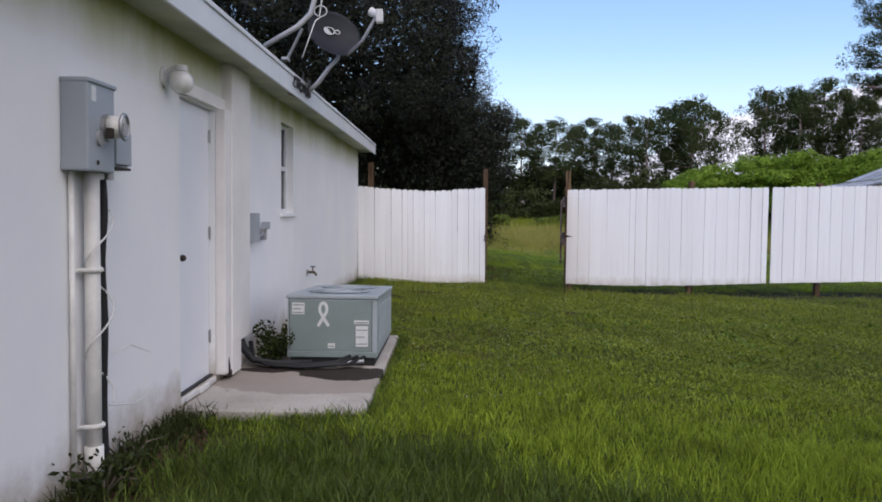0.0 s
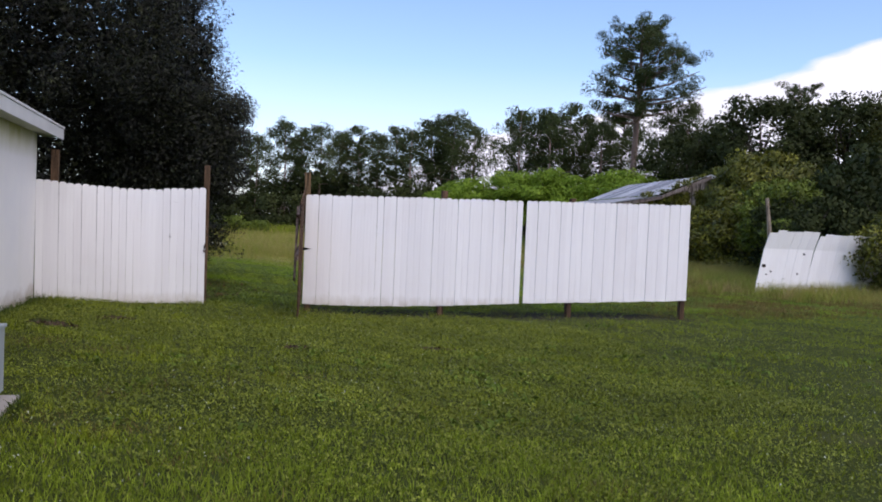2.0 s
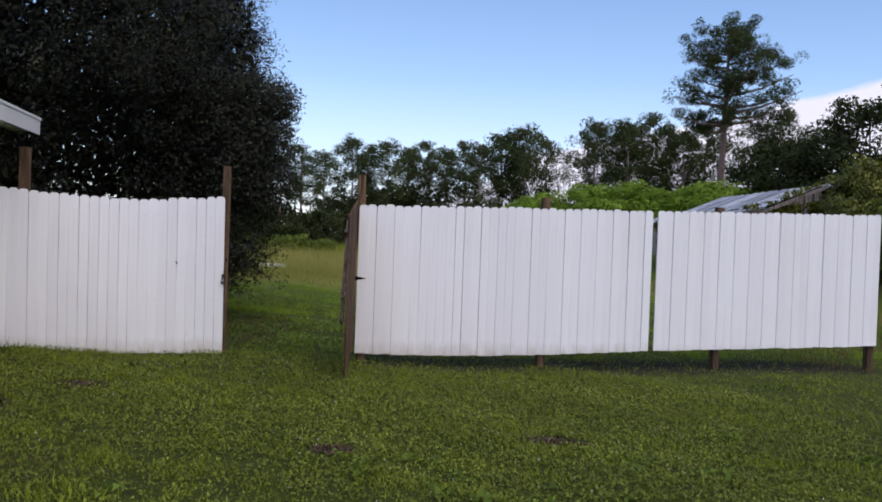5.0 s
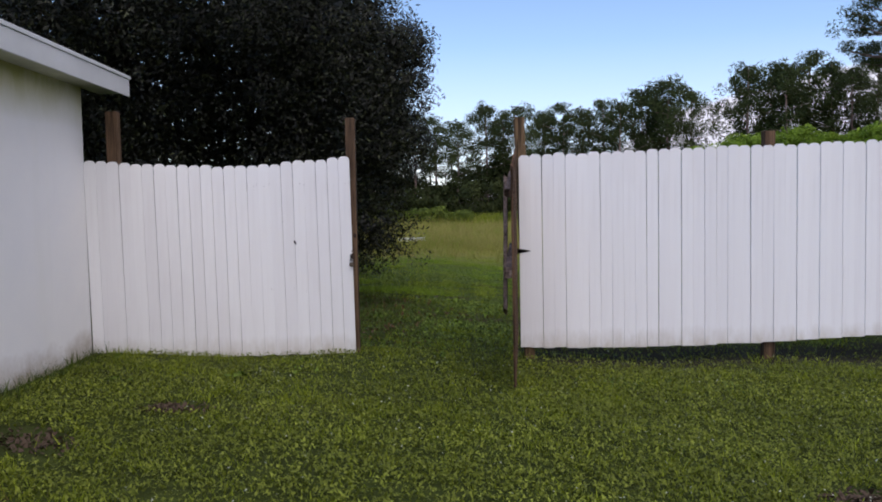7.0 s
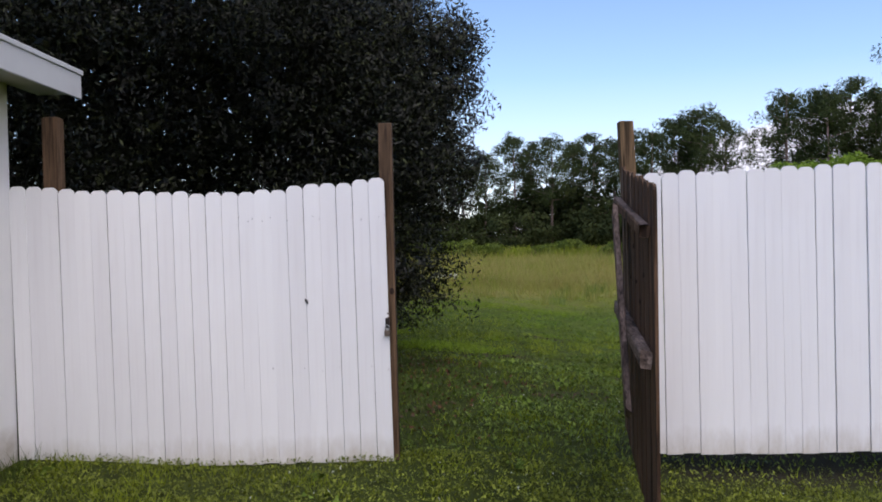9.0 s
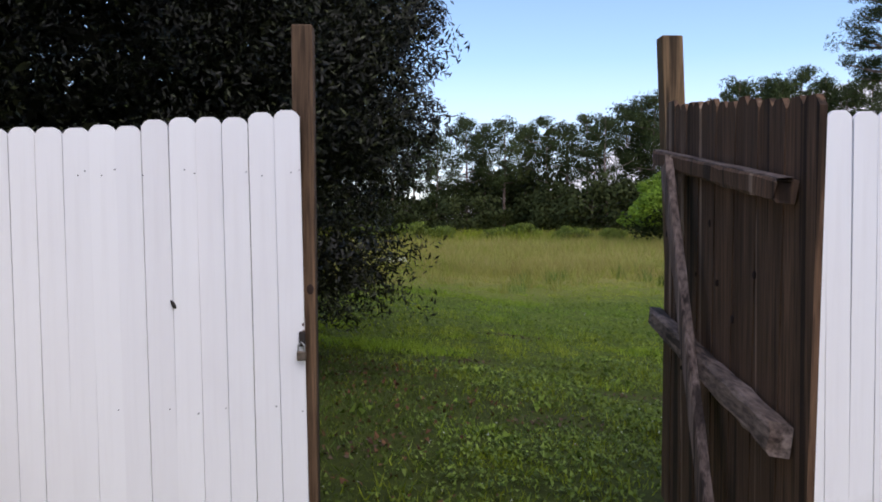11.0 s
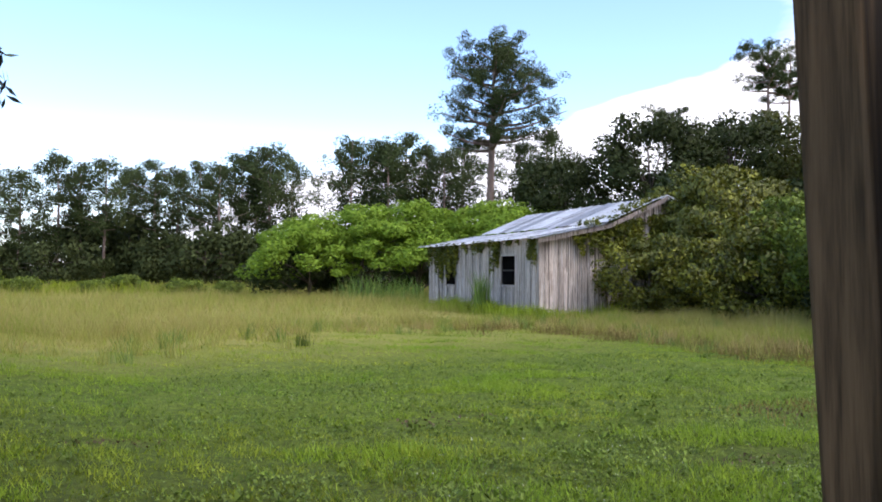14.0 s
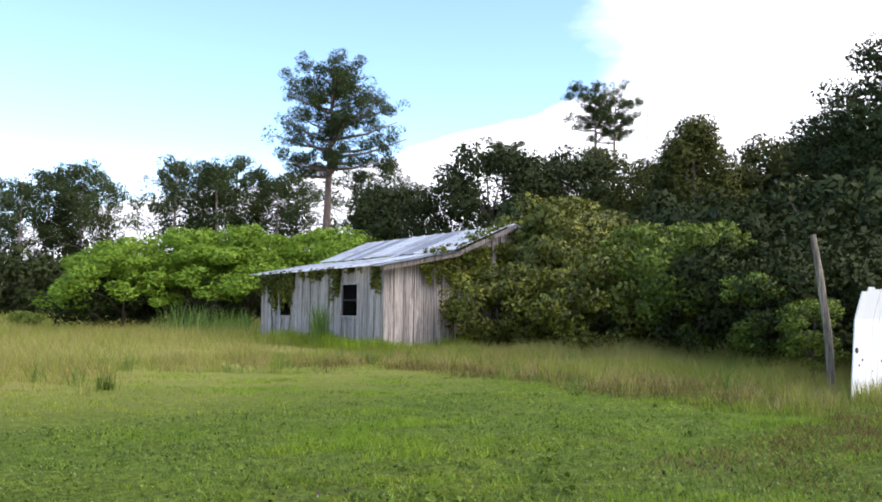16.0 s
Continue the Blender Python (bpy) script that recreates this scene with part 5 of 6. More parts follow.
pickets(lf, -1.507, 0.880, 23, lambda x: 1.806 - 0.062 * math.sin(math.pi * (x + 1.49) / 2.36) + 0.012 * (x > 0.3) + 0.010 * (0.88 - x), lambda x: 0.085 - 0.06 * min(1, (x + 1.49) / 0.9), skew=-0.010)
post(lf, -1.295, 16.12, 0.0, 2.27, 0.105, label="brown timber post")
post(lf, 0.868, 16.08, -0.02, 2.17, 0.085, 0.10, label="brown timber gate post")
for z in (0.62, 1.57):
    part("rail", boxed(-1.49, 16.012, z - 0.045, 0.83, 16.05, z + 0.045, bevel=0.004), M_GATE, lf)
bm = boxed(0.848, 15.972, 0.875, 0.874, 15.988, 0.935, bevel=0.003)
part("hasp", bm, M_IRON, lf, "rusty hasp")

bm = ball(bmesh.new(), (0.352, 15.989, 1.05), 0.016, (0.5, 0.25, 1.25), Matrix.Rotation(-0.5, 4, "Y"))
part("knot", bm, M_IRON, lf, "dark knot hole")
bm = ball(bmesh.new(), (0.890, 16.030, 1.10), 0.016, (0.9, 0.25, 1.3))
part("knot", bm, M_ROT, lf, "dark knot in the gate post")
for i in range(10):
    for dx, z in ((-0.02, 1.57), (0.02, 1.575), (0.018, 0.625)):
        if random.random() < 0.5:
            x, z = 0.89 - 0.1038 * (i + 0.5) + dx + random.uniform(-0.008, 0.008), z + random.uniform(-0.015, 0.015)
            part("nail", tubed([(x, 15.9905, z), (x, 15.984, z)], 0.0024, 6), M_IRON, lf)
bm = bmesh.new()
for y, z, ry, rz in ((0.864, 0.962, 0.005, 0.007), (0.860, 0.915, 0.012, 0.022), (0.866, 0.885, 0.007, 0.022)):
    ball(bm, (y, 15.9885, z), 1.0, (ry, 0.003, rz), seg=10)
ball(bm, (0.866, 15.9885, 0.914), 1.0, (0.012, 0.003, 0.028), seg=10)
part("rust_stain", bm, M_RUST, lf, "rusty peeled patch round the hasp")
lock = thing("padlock", (0.85, 15.95, 0.78), "small rusty steel padlock hanging on the fence hasp", "padlock")
part("body", boxed(0.842, 15.948, 0.822, 0.878, 15.968, 0.860, bevel=0.005), M_LOCK, lock)
part("shackle", tubed([(0.848, 15.958, 0.858), (0.848, 15.958, 0.882), (0.860, 15.958, 0.896), (0.872, 15.958, 0.882), (0.872, 15.958, 0.858)], 0.004, 8), M_STEEL, lock)

TOPR = lambda x: 1.80 + 0.17 * (x - 2.33) / 7.1
BOTR = lambda x: 0.045 + 0.15 * max(0, (x - 3.2) / 6.2) ** 1.3 - 0.03 * math.sin(min(1, (x - 2.33) / 3.7) * math.pi)
for x0, x1, count, posts in ((2.39, 6.12, 35, (4.72,)), (6.19, 9.45, 30, (7.10, 9.41))):
    o = thing("fence_panel", ((x0 + x1) / 2, 16, -0.15), "white painted dog-eared picket fence panel raised off the grass", "fence", "white picket fence panels")
    pickets(o, x0, x1, count, TOPR, BOTR)
    for x in posts:
        post(o, x, 16.09, -0.25, TOPR(x) + (0.13 if x < 5 else 0.06 if x < 8 else -0.05), 0.1)
    for z in (0.42, 1.45):
        part("rail", boxed(x0, 16.012, z, x1, 16.04, z + 0.09, bevel=0.004), M_GATE, o)

gp = thing("gate_post", (2.48, 16.1, -0.1), "brown weathered timber gate post, leaning slightly", "post")
bm = box(bmesh.new(), -0.046, -0.04, -0.12, 0.046, 0.04, 2.16, bevel=0.007)
bm.transform(Matrix(((1, 0, -0.0272, 2.482), (0, 1, 0.0356, 16.10), (0, 0, 1, 0), (0, 0, 0, 1))))
part("post", bm, M_GATEPOST, gp)


# knots in the gate planks: along the gate, height, radius, length of the pale split round them
KNOTS = ((0.669, 1.359, 0.010, 0.06), (0.755, 1.170, 0.009, 0.15), (0.923, 1.076, 0.010, 0.10), (0.004, 1.314, 0.012, 0.13), (0.271, 0.811, 0.007, 0.08), (0.49, 1.18, 0.006, 0.07), (1.12, 1.22, 0.009, 0.11))


def gate():
    """The open gate: dark back to the opening, painted face to the fence; it sags to its free end."""
    hx, hy, L = 2.362, 16.0, 1.42
    turn = math.atan2(-1, -0.132)
    m = Matrix.Translation((hx, hy, 0)) @ Matrix.Rotation(turn, 4, "Z")
    o = thing("wooden_gate", (hx, hy - 0.7, 0.0), "open weathered plank gate sagging on its hinges, dark and unpainted inside", "gate")
    sag = -0.14
    n = 15
    for i in range(n):
        u = (i - 0.1) * L / (n - 1) - 0.012
        bm = bmesh.new()
        h, w, t, c = 1.66, 0.135 if i == 0 else 0.1025, 0.016, 0.026
        k = 0.022 if i == 0 else 0.0
        prof = [(-w / 2 - k * 0.4, 0), (w / 2, 0), (w / 2, h - c), (w / 2 - c, h), (-w / 2 + c - k, h), (-w / 2 - k, h - c)]
        a = [bm.verts.new((x, -t / 2, z)) for x, z in prof]
        b = [bm.verts.new((x, t / 2, z)) for x, z in prof]
        bm.faces.new(a)
        bm.faces.new(b[::-1])
        for k in range(6):
            bm.faces.new((a[k], b[k], b[(k + 1) % 6], a[(k + 1) % 6]))
        z0 = 0.178 + sag * u + random.uniform(-0.008, 0.008)
        bm.transform(m @ Matrix.Translation((u, 0.003 * (i % 2), z0)) @ Matrix.Rotation(0.06 + random.uniform(-0.002, 0.002), 4, "Y"))
        part("plank", bm, M_GATE, o)
    def rail(u0, z0, u1, z1, w, t, off, mat, name="rail", label=""):
        d = math.hypot(u1 - u0, z1 - z0)
        r = m @ Matrix.Translation((u0, off, z0)) @ Matrix.Rotation(-math.atan2(z1 - z0, u1 - u0), 4, "Y")
        bm = bmesh.new()
        # split, weathered timber: an uneven eight-sided section
        k, rows = 22, []
        for i in range(k + 1):
            ring = []
            for c, (py, pz) in enumerate(((-0.38, -0.5), (0.38, -0.5), (0.5, -0.36), (0.5, 0.36), (0.38, 0.5), (-0.38, 0.5), (-0.5, 0.36), (-0.5, -0.36))):
                j = 0.02 * math.sin(i * 0.7 + c * 2.1) + 0.02 * math.sin(i * 1.9 + c * 1.3) + random.uniform(-0.025, 0.025)
                end = 0.02 * math.sin(c * 2.3) if i in (0, k) else 0
                ring.append(bm.verts.new(r @ Vector((d * i / k + end, t * (py + j * 0.7), w * (pz + j)))))
            rows.append(ring)
        for a, b in zip(rows, rows[1:]):
            for c in range(8):
                bm.faces.new((a[c], a[(c + 1) % 8], b[(c + 1) % 8], b[c]))
        bm.faces.new(rows[0][::-1])
        bm.faces.new(rows[-1])
        return part(name, bm, mat, o, label)
    rail(-0.04, 1.632, L, 1.435, 0.056, 0.05, -0.034, M_GATE, label="dark split upper rail")
    rail(-0.10, 0.962, 1.40, 0.852, 0.078, 0.055, -0.036, M_BRACE, label="split grey lower rail")
    rail(0.335, 1.575, 0.92, 0.50, 0.088, 0.034, -0.078, M_BRACEUP, "brace", "grey diagonal brace")
    # pale strip along the rail's top, standing in for light from the sky
    rail(-0.03, 1.659, L, 1.462, 0.010, 0.036, -0.036, M_BRACE, "worn_edge", "pale strip for sky light along the upper rail")
    for u, z, r, long in KNOTS:
        at = m @ Matrix.Translation((u, -0.0085, z)) @ Matrix.Rotation(0.06, 4, "Y")
        part("split", ball(bmesh.new(), (0.012, 0, 0.2 * long), 1.0, (0.008, 0.0025, long), at, seg=12), M_BARNWOOD, o, "pale split in the grain")
        part("knot", ball(bmesh.new(), (0, 0, 0), 1.0, (r, 0.005, r * 1.3), at, seg=12), M_ROT, o, "dark knot")
    bm = bmesh.new()
    a = [bm.verts.new(c) for c in ((2.34, 15.985, 0.90), (2.34, 15.985, 0.96), (2.50, 15.985, 0.93))]
    bm.faces.new(a)
    bmesh.ops.solidify(bm, geom=bm.faces[:], thickness=0.006)
    part("hinge", bm, M_IRON, o, "rusty strap hinge")


gate()

wf = thing("fence_panel", (16.5, 22.0, 0), "leaning broken white fence panel overgrown by bushes", "fence", "broken white fence panels")


def old_panel(o, x0, x1, z1, bend, notch=0.0):
    """Wide boards that lean along the fence and fold forward at the top."""
    n = round((x1 - x0) / 0.28)
    for i in range(n):
        bm = bmesh.new()
        a, b = x0 + i * (x1 - x0) / n + 0.001, x0 + (i + 1) * (x1 - x0) / n - 0.001
        top = z1 - 0.05 * (i == 0) + 0.012 * math.sin(i * 1.7) + random.uniform(-0.012, 0.012)
        rows = []
        for z in (-0.12, 0.5, 1.15, 1.2, top):
            y = 22.0 - bend * max(0, z - 1.15) + 0.01 * math.sin(i)
            part_off = 0.09 * notch * max(0.0, z - 0.95) * (i == 0)
            rows.append([bm.verts.new((x + 0.21 * z, y + t, z)) for x, t in ((a + part_off, -0.01), (b, -0.01), (b, 0.01), (a + part_off, 0.01))])
        for p, q in zip(rows, rows[1:]):
            for k in range(4):
                bm.faces.new((p[k], p[(k + 1) % 4], q[(k + 1) % 4], q[k]))
        bm.faces.new(rows[0][::-1])
        bm.faces.new(rows[-1])
        part("board", bm, M_PICKET, o)


old_panel(wf, 15.66, 17.34, 1.66, 0.2)
for x, z, q in ((15.86, 0.66, 0.06), (16.1, 0.5, 0.03), (15.95, 0.42, 0.025), (17.0, 0.45, 0.035), (17.2, 1.02, 0.04), (16.55, 0.3, 0.02)):
    part("hole", ball(bmesh.new(), (x + 0.05, 21.985, z), q, (1.2, 0.2, 0.8), seg=10), M_IRON, wf, "dark hole in the board")
wf2 = thing("fence_panel", (19.0, 22.0, 0), "leaning broken white fence panel overgrown by bushes", "fence", "broken white fence panels")
old_panel(wf2, 17.36, 20.6, 1.62, 0.1, 1.6)
pl = thing("wooden_pole", (16.6, 23.0, -0.2), "leaning grey split wooden pole", "pole")
part("pole", tubed([(16.75, 22.68, -0.25), (16.72, 22.72, 0.9), (16.65, 22.80, 1.9), (16.60, 22.88, 2.62)], [0.075, 0.07, 0.062, 0.05], 9), M_POLE, pl)

# ---- barn ----
BA = math.atan2(0.144, 0.99)
BC = Vector((18.95, 37.62, -0.15))
BM = Matrix.Translation(BC) @ Matrix.Rotation(-BA, 4, "Z")     # x across the gable, y along the eave wall


def barn():
    o = thing("shed", BC, "old grey board shed with a tin roof, overgrown with vines", "shed")
    long, wide = 10.4, 10.6

    def roof_z(w):
        w = min(w, 10.68 - w)
        return 2.90 + 0.20 * w if w < 2.8 else 3.48 + 0.43 * (w - 2.8)

    holes = ((1.75, 2.95, 1.15, 2.25), (7.3, 8.5, 1.1, 2.2))
    def board(x, y, w, z0, z1, side):
        bm = bmesh.new()
        t = random.uniform(0.018, 0.03)
        if side:
            box(bm, x - t, y + 0.008, z0, x, y + w - 0.008, z1, bevel=0.004)
        else:
            box(bm, x + 0.008, y - t, z0, x + w - 0.008, y, z1, bevel=0.004)
        bm.transform(BM @ Matrix.Translation((random.uniform(-0.012, 0.012), random.uniform(-0.012, 0.012), 0)))
        part("board", bm, M_BARNWOOD, o)
    y = 0.0
    while y < long:
        w = random.uniform(0.15, 0.24)
        mid, cut = y + w / 2, [(0.0 + random.uniform(0, 0.12), 2.88)]
        for a, b, z0, z1 in holes:
            if a < mid < b:
                cut = [(random.uniform(0, 0.1), z0), (z1, 2.88)]
        for z0, z1 in cut:
            board(0, y, w, z0, z1, True)
        y += w
    x = 0.0
    while x < 6.2:
        w = random.uniform(0.15, 0.24)
        board(x, 0, w, random.uniform(0, 0.12), roof_z(x) - 0.06, False)
        x += w
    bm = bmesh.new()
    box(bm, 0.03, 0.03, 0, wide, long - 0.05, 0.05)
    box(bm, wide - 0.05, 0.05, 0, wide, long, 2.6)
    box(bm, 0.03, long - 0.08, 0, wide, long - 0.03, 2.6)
    # black sheet behind the gable boards, the shed's inner shade put in its colour
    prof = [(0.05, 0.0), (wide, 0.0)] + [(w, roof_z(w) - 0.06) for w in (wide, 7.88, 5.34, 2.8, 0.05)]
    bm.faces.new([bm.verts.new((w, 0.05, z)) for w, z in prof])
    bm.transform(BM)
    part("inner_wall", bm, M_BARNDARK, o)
    for a, b, z0, z1 in holes:
        bm = bmesh.new()
        for q in ((a - 0.08, z0 - 0.08, b + 0.08, z0), (a - 0.08, z1, b + 0.08, z1 + 0.08), (a - 0.08, z0, a, z1), (b, z0, b + 0.08, z1)):
            box(bm, -0.05, q[0], q[1], -0.02, q[2], q[3], bevel=0.004)
        bm.transform(BM)
        win = part("window_frame", bm, M_BARNWOOD, o)
        bm = bmesh.new()
        box(bm, -0.012, a, (z0 + z1) / 2 - 0.03, 0.012, b, (z0 + z1) / 2 + 0.03)
        bm.transform(BM)
        part("glazing_bar", bm, M_IRON, win)
    # tin sheets, ribbed, in two slopes on the seen side and one behind
    def sheet(y0, y1, w0, z0, w1, z1):
        bm = bmesh.new()
        k = 6
        rows = []
        for w, z in ((w0, z0), (w1, z1)):
            rows.append([bm.verts.new((w, y0 + (y1 - y0) * i / k, z + (0.03 if i in (0, k) else 0.0) + random.uniform(-0.006, 0.006))) for i in range(k + 1)])
        for i in range(k):
            bm.faces.new((rows[0][i], rows[0][i + 1], rows[1][i + 1], rows[1][i]))
        bmesh.ops.solidify(bm, geom=bm.faces[:], thickness=0.012)
        bm.transform(BM)
        part("tin_sheet", bm, M_TIN, o)
    y = -0.55
    while y < long + 0.4:
        h = random.uniform(-0.015, 0.015)
        sheet(y, y + 0.87, -0.32, roof_z(-0.32) + h, 2.85, roof_z(2.8) - 0.02 + h)
        y += 0.91
    y = -0.4
    while y < long:
        h = random.uniform(-0.015, 0.015)
        w = random.choice((0.55, 0.75, 0.9))
        sheet(y, y + w + 0.03, 2.75, roof_z(2.8) + 0.02 + h, 5.36, roof_z(5.34) + h)
        sheet(y, y + w + 0.03, 11.2, roof_z(-0.55), 5.32, roof_z(5.34) - 0.01 + h)
        y += w
    for w0, w1 in ((-0.3, 2.8), (2.8, 5.34)):
        bm = bmesh.new()
        z0, z1 = roof_z(w0) - 0.02, roof_z(w1 - 0.001) - 0.02
        a = [bm.verts.new(c) for c in ((w0, -0.45, z0 - 0.17), (w1, -0.45, z1 - 0.17), (w1, -0.45, z1), (w0, -0.45, z0))]
        bm.faces.new(a)
        bmesh.ops.solidify(bm, geom=bm.faces[:], thickness=0.03)
        bm.transform(BM)
        part("rake_board", bm, M_BARNWOOD, o, "pale rake board")
    bm = bmesh.new()
    box(bm, -0.03, -0.02, 0, 0.1, 0.1, 2.87)
    bm.transform(BM)
    part("corner_board", bm, M_BARNWOOD, o)


barn()

# ---- trees and bushes ----
rng = np.random.default_rng(23)
random.seed(5)


def leaf_quads(c, size, aspect=0.45, flat=0.0, droop=0.0, outward=None):
    """Rhombic leaves about centres c, turned at random; with outward, each shows its upper face to the outside."""
    n = len(c)
    u = rng.normal(size=(n, 3))
    u[:, 2] = u[:, 2] * (1 - flat) - droop
    u /= np.linalg.norm(u, axis=1)[:, None]
    w = np.cross(u, rng.normal(size=(n, 3)))
    w /= np.linalg.norm(w, axis=1)[:, None] + 1e-9
    if outward is not None:
        w[np.einsum("ij,ij->i", np.cross(u, w), outward) < 0] *= -1
    u, w = u * (size / 2)[:, None], w * (size * aspect / 2)[:, None]
    v = np.stack([c - u, c - w, c + u, c + w], 1).reshape(-1, 3)
    return v, np.arange(4 * n).reshape(-1, 4)


def soften(me, normals, amount=0.75):
    """Leaf normals turned towards the outside of their clump, so that a crown is lit as a soft mass."""
    co = np.empty(len(me.polygons) * 3, dtype=np.float32)
    me.polygons.foreach_get("normal", co)
    nn = co.reshape(-1, 3) * (1 - amount) + normals * amount
    nn /= np.linalg.norm(nn, axis=1)[:, None] + 1e-9
    me.shade_smooth()
    me.normals_split_custom_set_from_vertices(np.repeat(nn, 4, axis=0).tolist())


def clumps(centres, radii, per, squash=0.75, shell=0.5):
    """Points in soft balls about centres, most of them near the skin."""
    n = len(centres) * per
    d = rng.normal(size=(n, 3))
    d /= np.linalg.norm(d, axis=1)[:, None]
    r = rng.random(n) ** (1 / 3) * (1 - shell) + shell * rng.uniform(0.7, 1.05, n)
    rad = np.repeat(radii, per)
    d[:, 2] *= squash
    return np.repeat(centres, per, axis=0) + d * (r * rad)[:, None]


def tree(name, at, label, trunk, limbs, centres, radii, per, size, leaf, bark, aspect=0.45, squash=0.75, flat=0.0, droop=0.0, extra=None, group="", core=22, arms=None, bulk=0.31):
    """A tree: trunk as (points, radii), limbs to some of the clump centres, crown of leaves. Coordinates about its foot."""
    o = thing(name, at, label, "tree" if "bush" not in name and "shrub" not in name else "bush", group)
    bm = tubed([Vector(q) for q in trunk[0]], list(trunk[1]), 9)
    for b, c, rad in arms or ():
        tube(bm, [b, Vector(b).lerp(Vector(c), 0.5) - Vector((0, 0, 0.05 * (Vector(c) - Vector(b)).length)), c], [rad, rad * 0.6, rad * 0.2], 6)
    pick = rng.permutation(len(centres))[:limbs]
    tp = [Vector(q) for q in trunk[0]]
    for i in pick:
        c = Vector(centres[i])
        lower = [q for q in tp if q.z < c.z + 0.2] or [tp[0]]
        b = lower[-1] if len(lower) == 1 or rng.random() < 0.5 else lower[-2].lerp(lower[-1], rng.random())
        k = (c - b).length
        mid = b.lerp(c, 0.5) + Vector((0, 0, 0.08 * k)) + Vector(rng.normal(0, 0.05 * k, 3))
        r = max(0.012, trunk[1][-1] * 0.8 if len(trunk[1]) < 3 else trunk[1][-2] * 0.45)
        tube(bm, [b, mid, c], [r, r * 0.6, r * 0.25], 6)
    me = bpy.data.meshes.new("trunk")
    bm.to_mesh(me)
    bm.free()
    me.materials.append(bark)
    me.shade_smooth()
    t = new("trunk", me)
    t.parent = o
    c = clumps(centres, radii, per, squash)
    mid = np.asarray(centres).mean(axis=0)

    def outside(p, near):
        a, b = p - near, p - mid
        a /= np.linalg.norm(a, axis=1)[:, None] + 1e-9
        b /= np.linalg.norm(b, axis=1)[:, None] + 1e-9
        q = a * 0.75 + b * 0.45 + np.array([0, 0, 0.35])
        return q / (np.linalg.norm(q, axis=1)[:, None] + 1e-9)

    normals = [outside(c, np.repeat(centres, per, axis=0))]
    v, f = leaf_quads(c, size * rng.uniform(0.6, 1.25, len(c)), aspect, flat, droop, normals[0])
    if core:
        near = np.repeat(centres, core, axis=0)
        cc = near + rng.normal(0, 0.22, (len(centres) * core, 3)) * np.repeat(radii, core)[:, None]
        normals.append(outside(cc, near))
        v2, f2 = leaf_quads(cc, np.repeat(radii, core) * bulk * rng.uniform(0.75, 1.25, len(cc)), 0.7, 0, 0, normals[-1])
        v, f = np.concatenate([v, v2]), np.concatenate([f, f2 + len(v)])
    if extra is not None:
        v2, f2 = extra
        normals.append(outside(v2[::4], mid))
        v, f = np.concatenate([v, v2]), np.concatenate([f, f2 + len(v)])
    me = mesh_np("crown", v, f, leaf)
    soften(me, np.concatenate(normals), 0.6)
    k = new("crown", me)
    k.parent = o
    return o


def blob(n, cx, cy, cz, rx, ry, rz, keep=None, hollow=0.0):
    """Random centres in an ellipsoid."""
    outp = []
    while len(outp) < n:
        d = rng.normal(size=3)
        d /= np.linalg.norm(d)
        r = hollow + (1 - hollow) * rng.random() ** 0.4
        p = np.array([cx + d[0] * rx * r, cy + d[1] * ry * r, cz + d[2] * rz * r])
        if keep is None or keep(p):
            outp.append(p)
    return np.array(outp)


def pine(height, spread, label, branches=13, per=110, lowest=0.45, size=0.42, rad=1.0, stout=0.012, even=0.6, tufts=1.0, bare=0.0, egg=None):
    """A pine with a bare lower trunk and rounded tufts of needles along rising branches."""
    z0 = height * lowest
    lean = rng.normal(0, 0.02, 2)
    at = lambda z: np.array([lean[0] * z + 0.12 * math.sin(z * 0.5), lean[1] * z, z])
    arms, cs, rr = [], [], []
    for i in range(branches):
        t = (i + rng.uniform(0.2, 0.8)) / branches
        if t < 0.45 and rng.random() < bare:
            continue
        w = spread * (0.30 + 0.75 * math.sin(math.pi * (0.14 + 0.72 * t))) * (1 if t < 0.8 else 1 - (t - 0.8) * 1.2)
        if egg:
            w = spread * max(0.12, 1 - t) ** egg * min(1.0, 0.72 + t)
        a, reach = i * 2.4 + rng.normal(0, 0.3), w * rng.uniform(even, 1.0)
        b = at(z0 + (height * 0.92 - z0) * t)
        tip = b + np.array([math.cos(a) * reach, math.sin(a) * reach, (0.16 + 0.3 * t if egg else 0.25) * reach])
        arms.append((tuple(b), tuple(tip), height * stout * (0.42 - 0.22 * t)))
        for j in range(int((3 + reach * 1.05) * tufts)):
            s = rng.uniform(0.15, 1.0) ** (0.7 if egg else 1.0)
            cs.append(b + (tip - b) * s + rng.uniform(-1, 1, 3) * np.array([0.2, 0.2, 0.10 if egg else 0.17]) * reach + np.array([0, 0, 0.2]))
            rr.append(rng.uniform(0.6, 1.2) * rad * (0.7 + 0.3 * s))
    for j in range(7):
        cs.append(at(height * 0.95) + rng.uniform(-1, 1, 3) * np.array([0.24, 0.24, 0.08]) * spread)
        rr.append(rng.uniform(0.6, 0.95) * rad)
    r0 = stout * height
    pts = [tuple(at(height * k)) for k in (-0.015, 0.3, 0.6, 0.97)]
    return tree("pine_tree", (0, 0, 0), label, (pts, (r0, r0 * 0.85, r0 * 0.6, 0.05)), 0, np.array(cs), np.array(rr), per, size, L_PINE, M_PINEBARK, 0.17, 0.8, core=5, arms=arms, bulk=0.28)


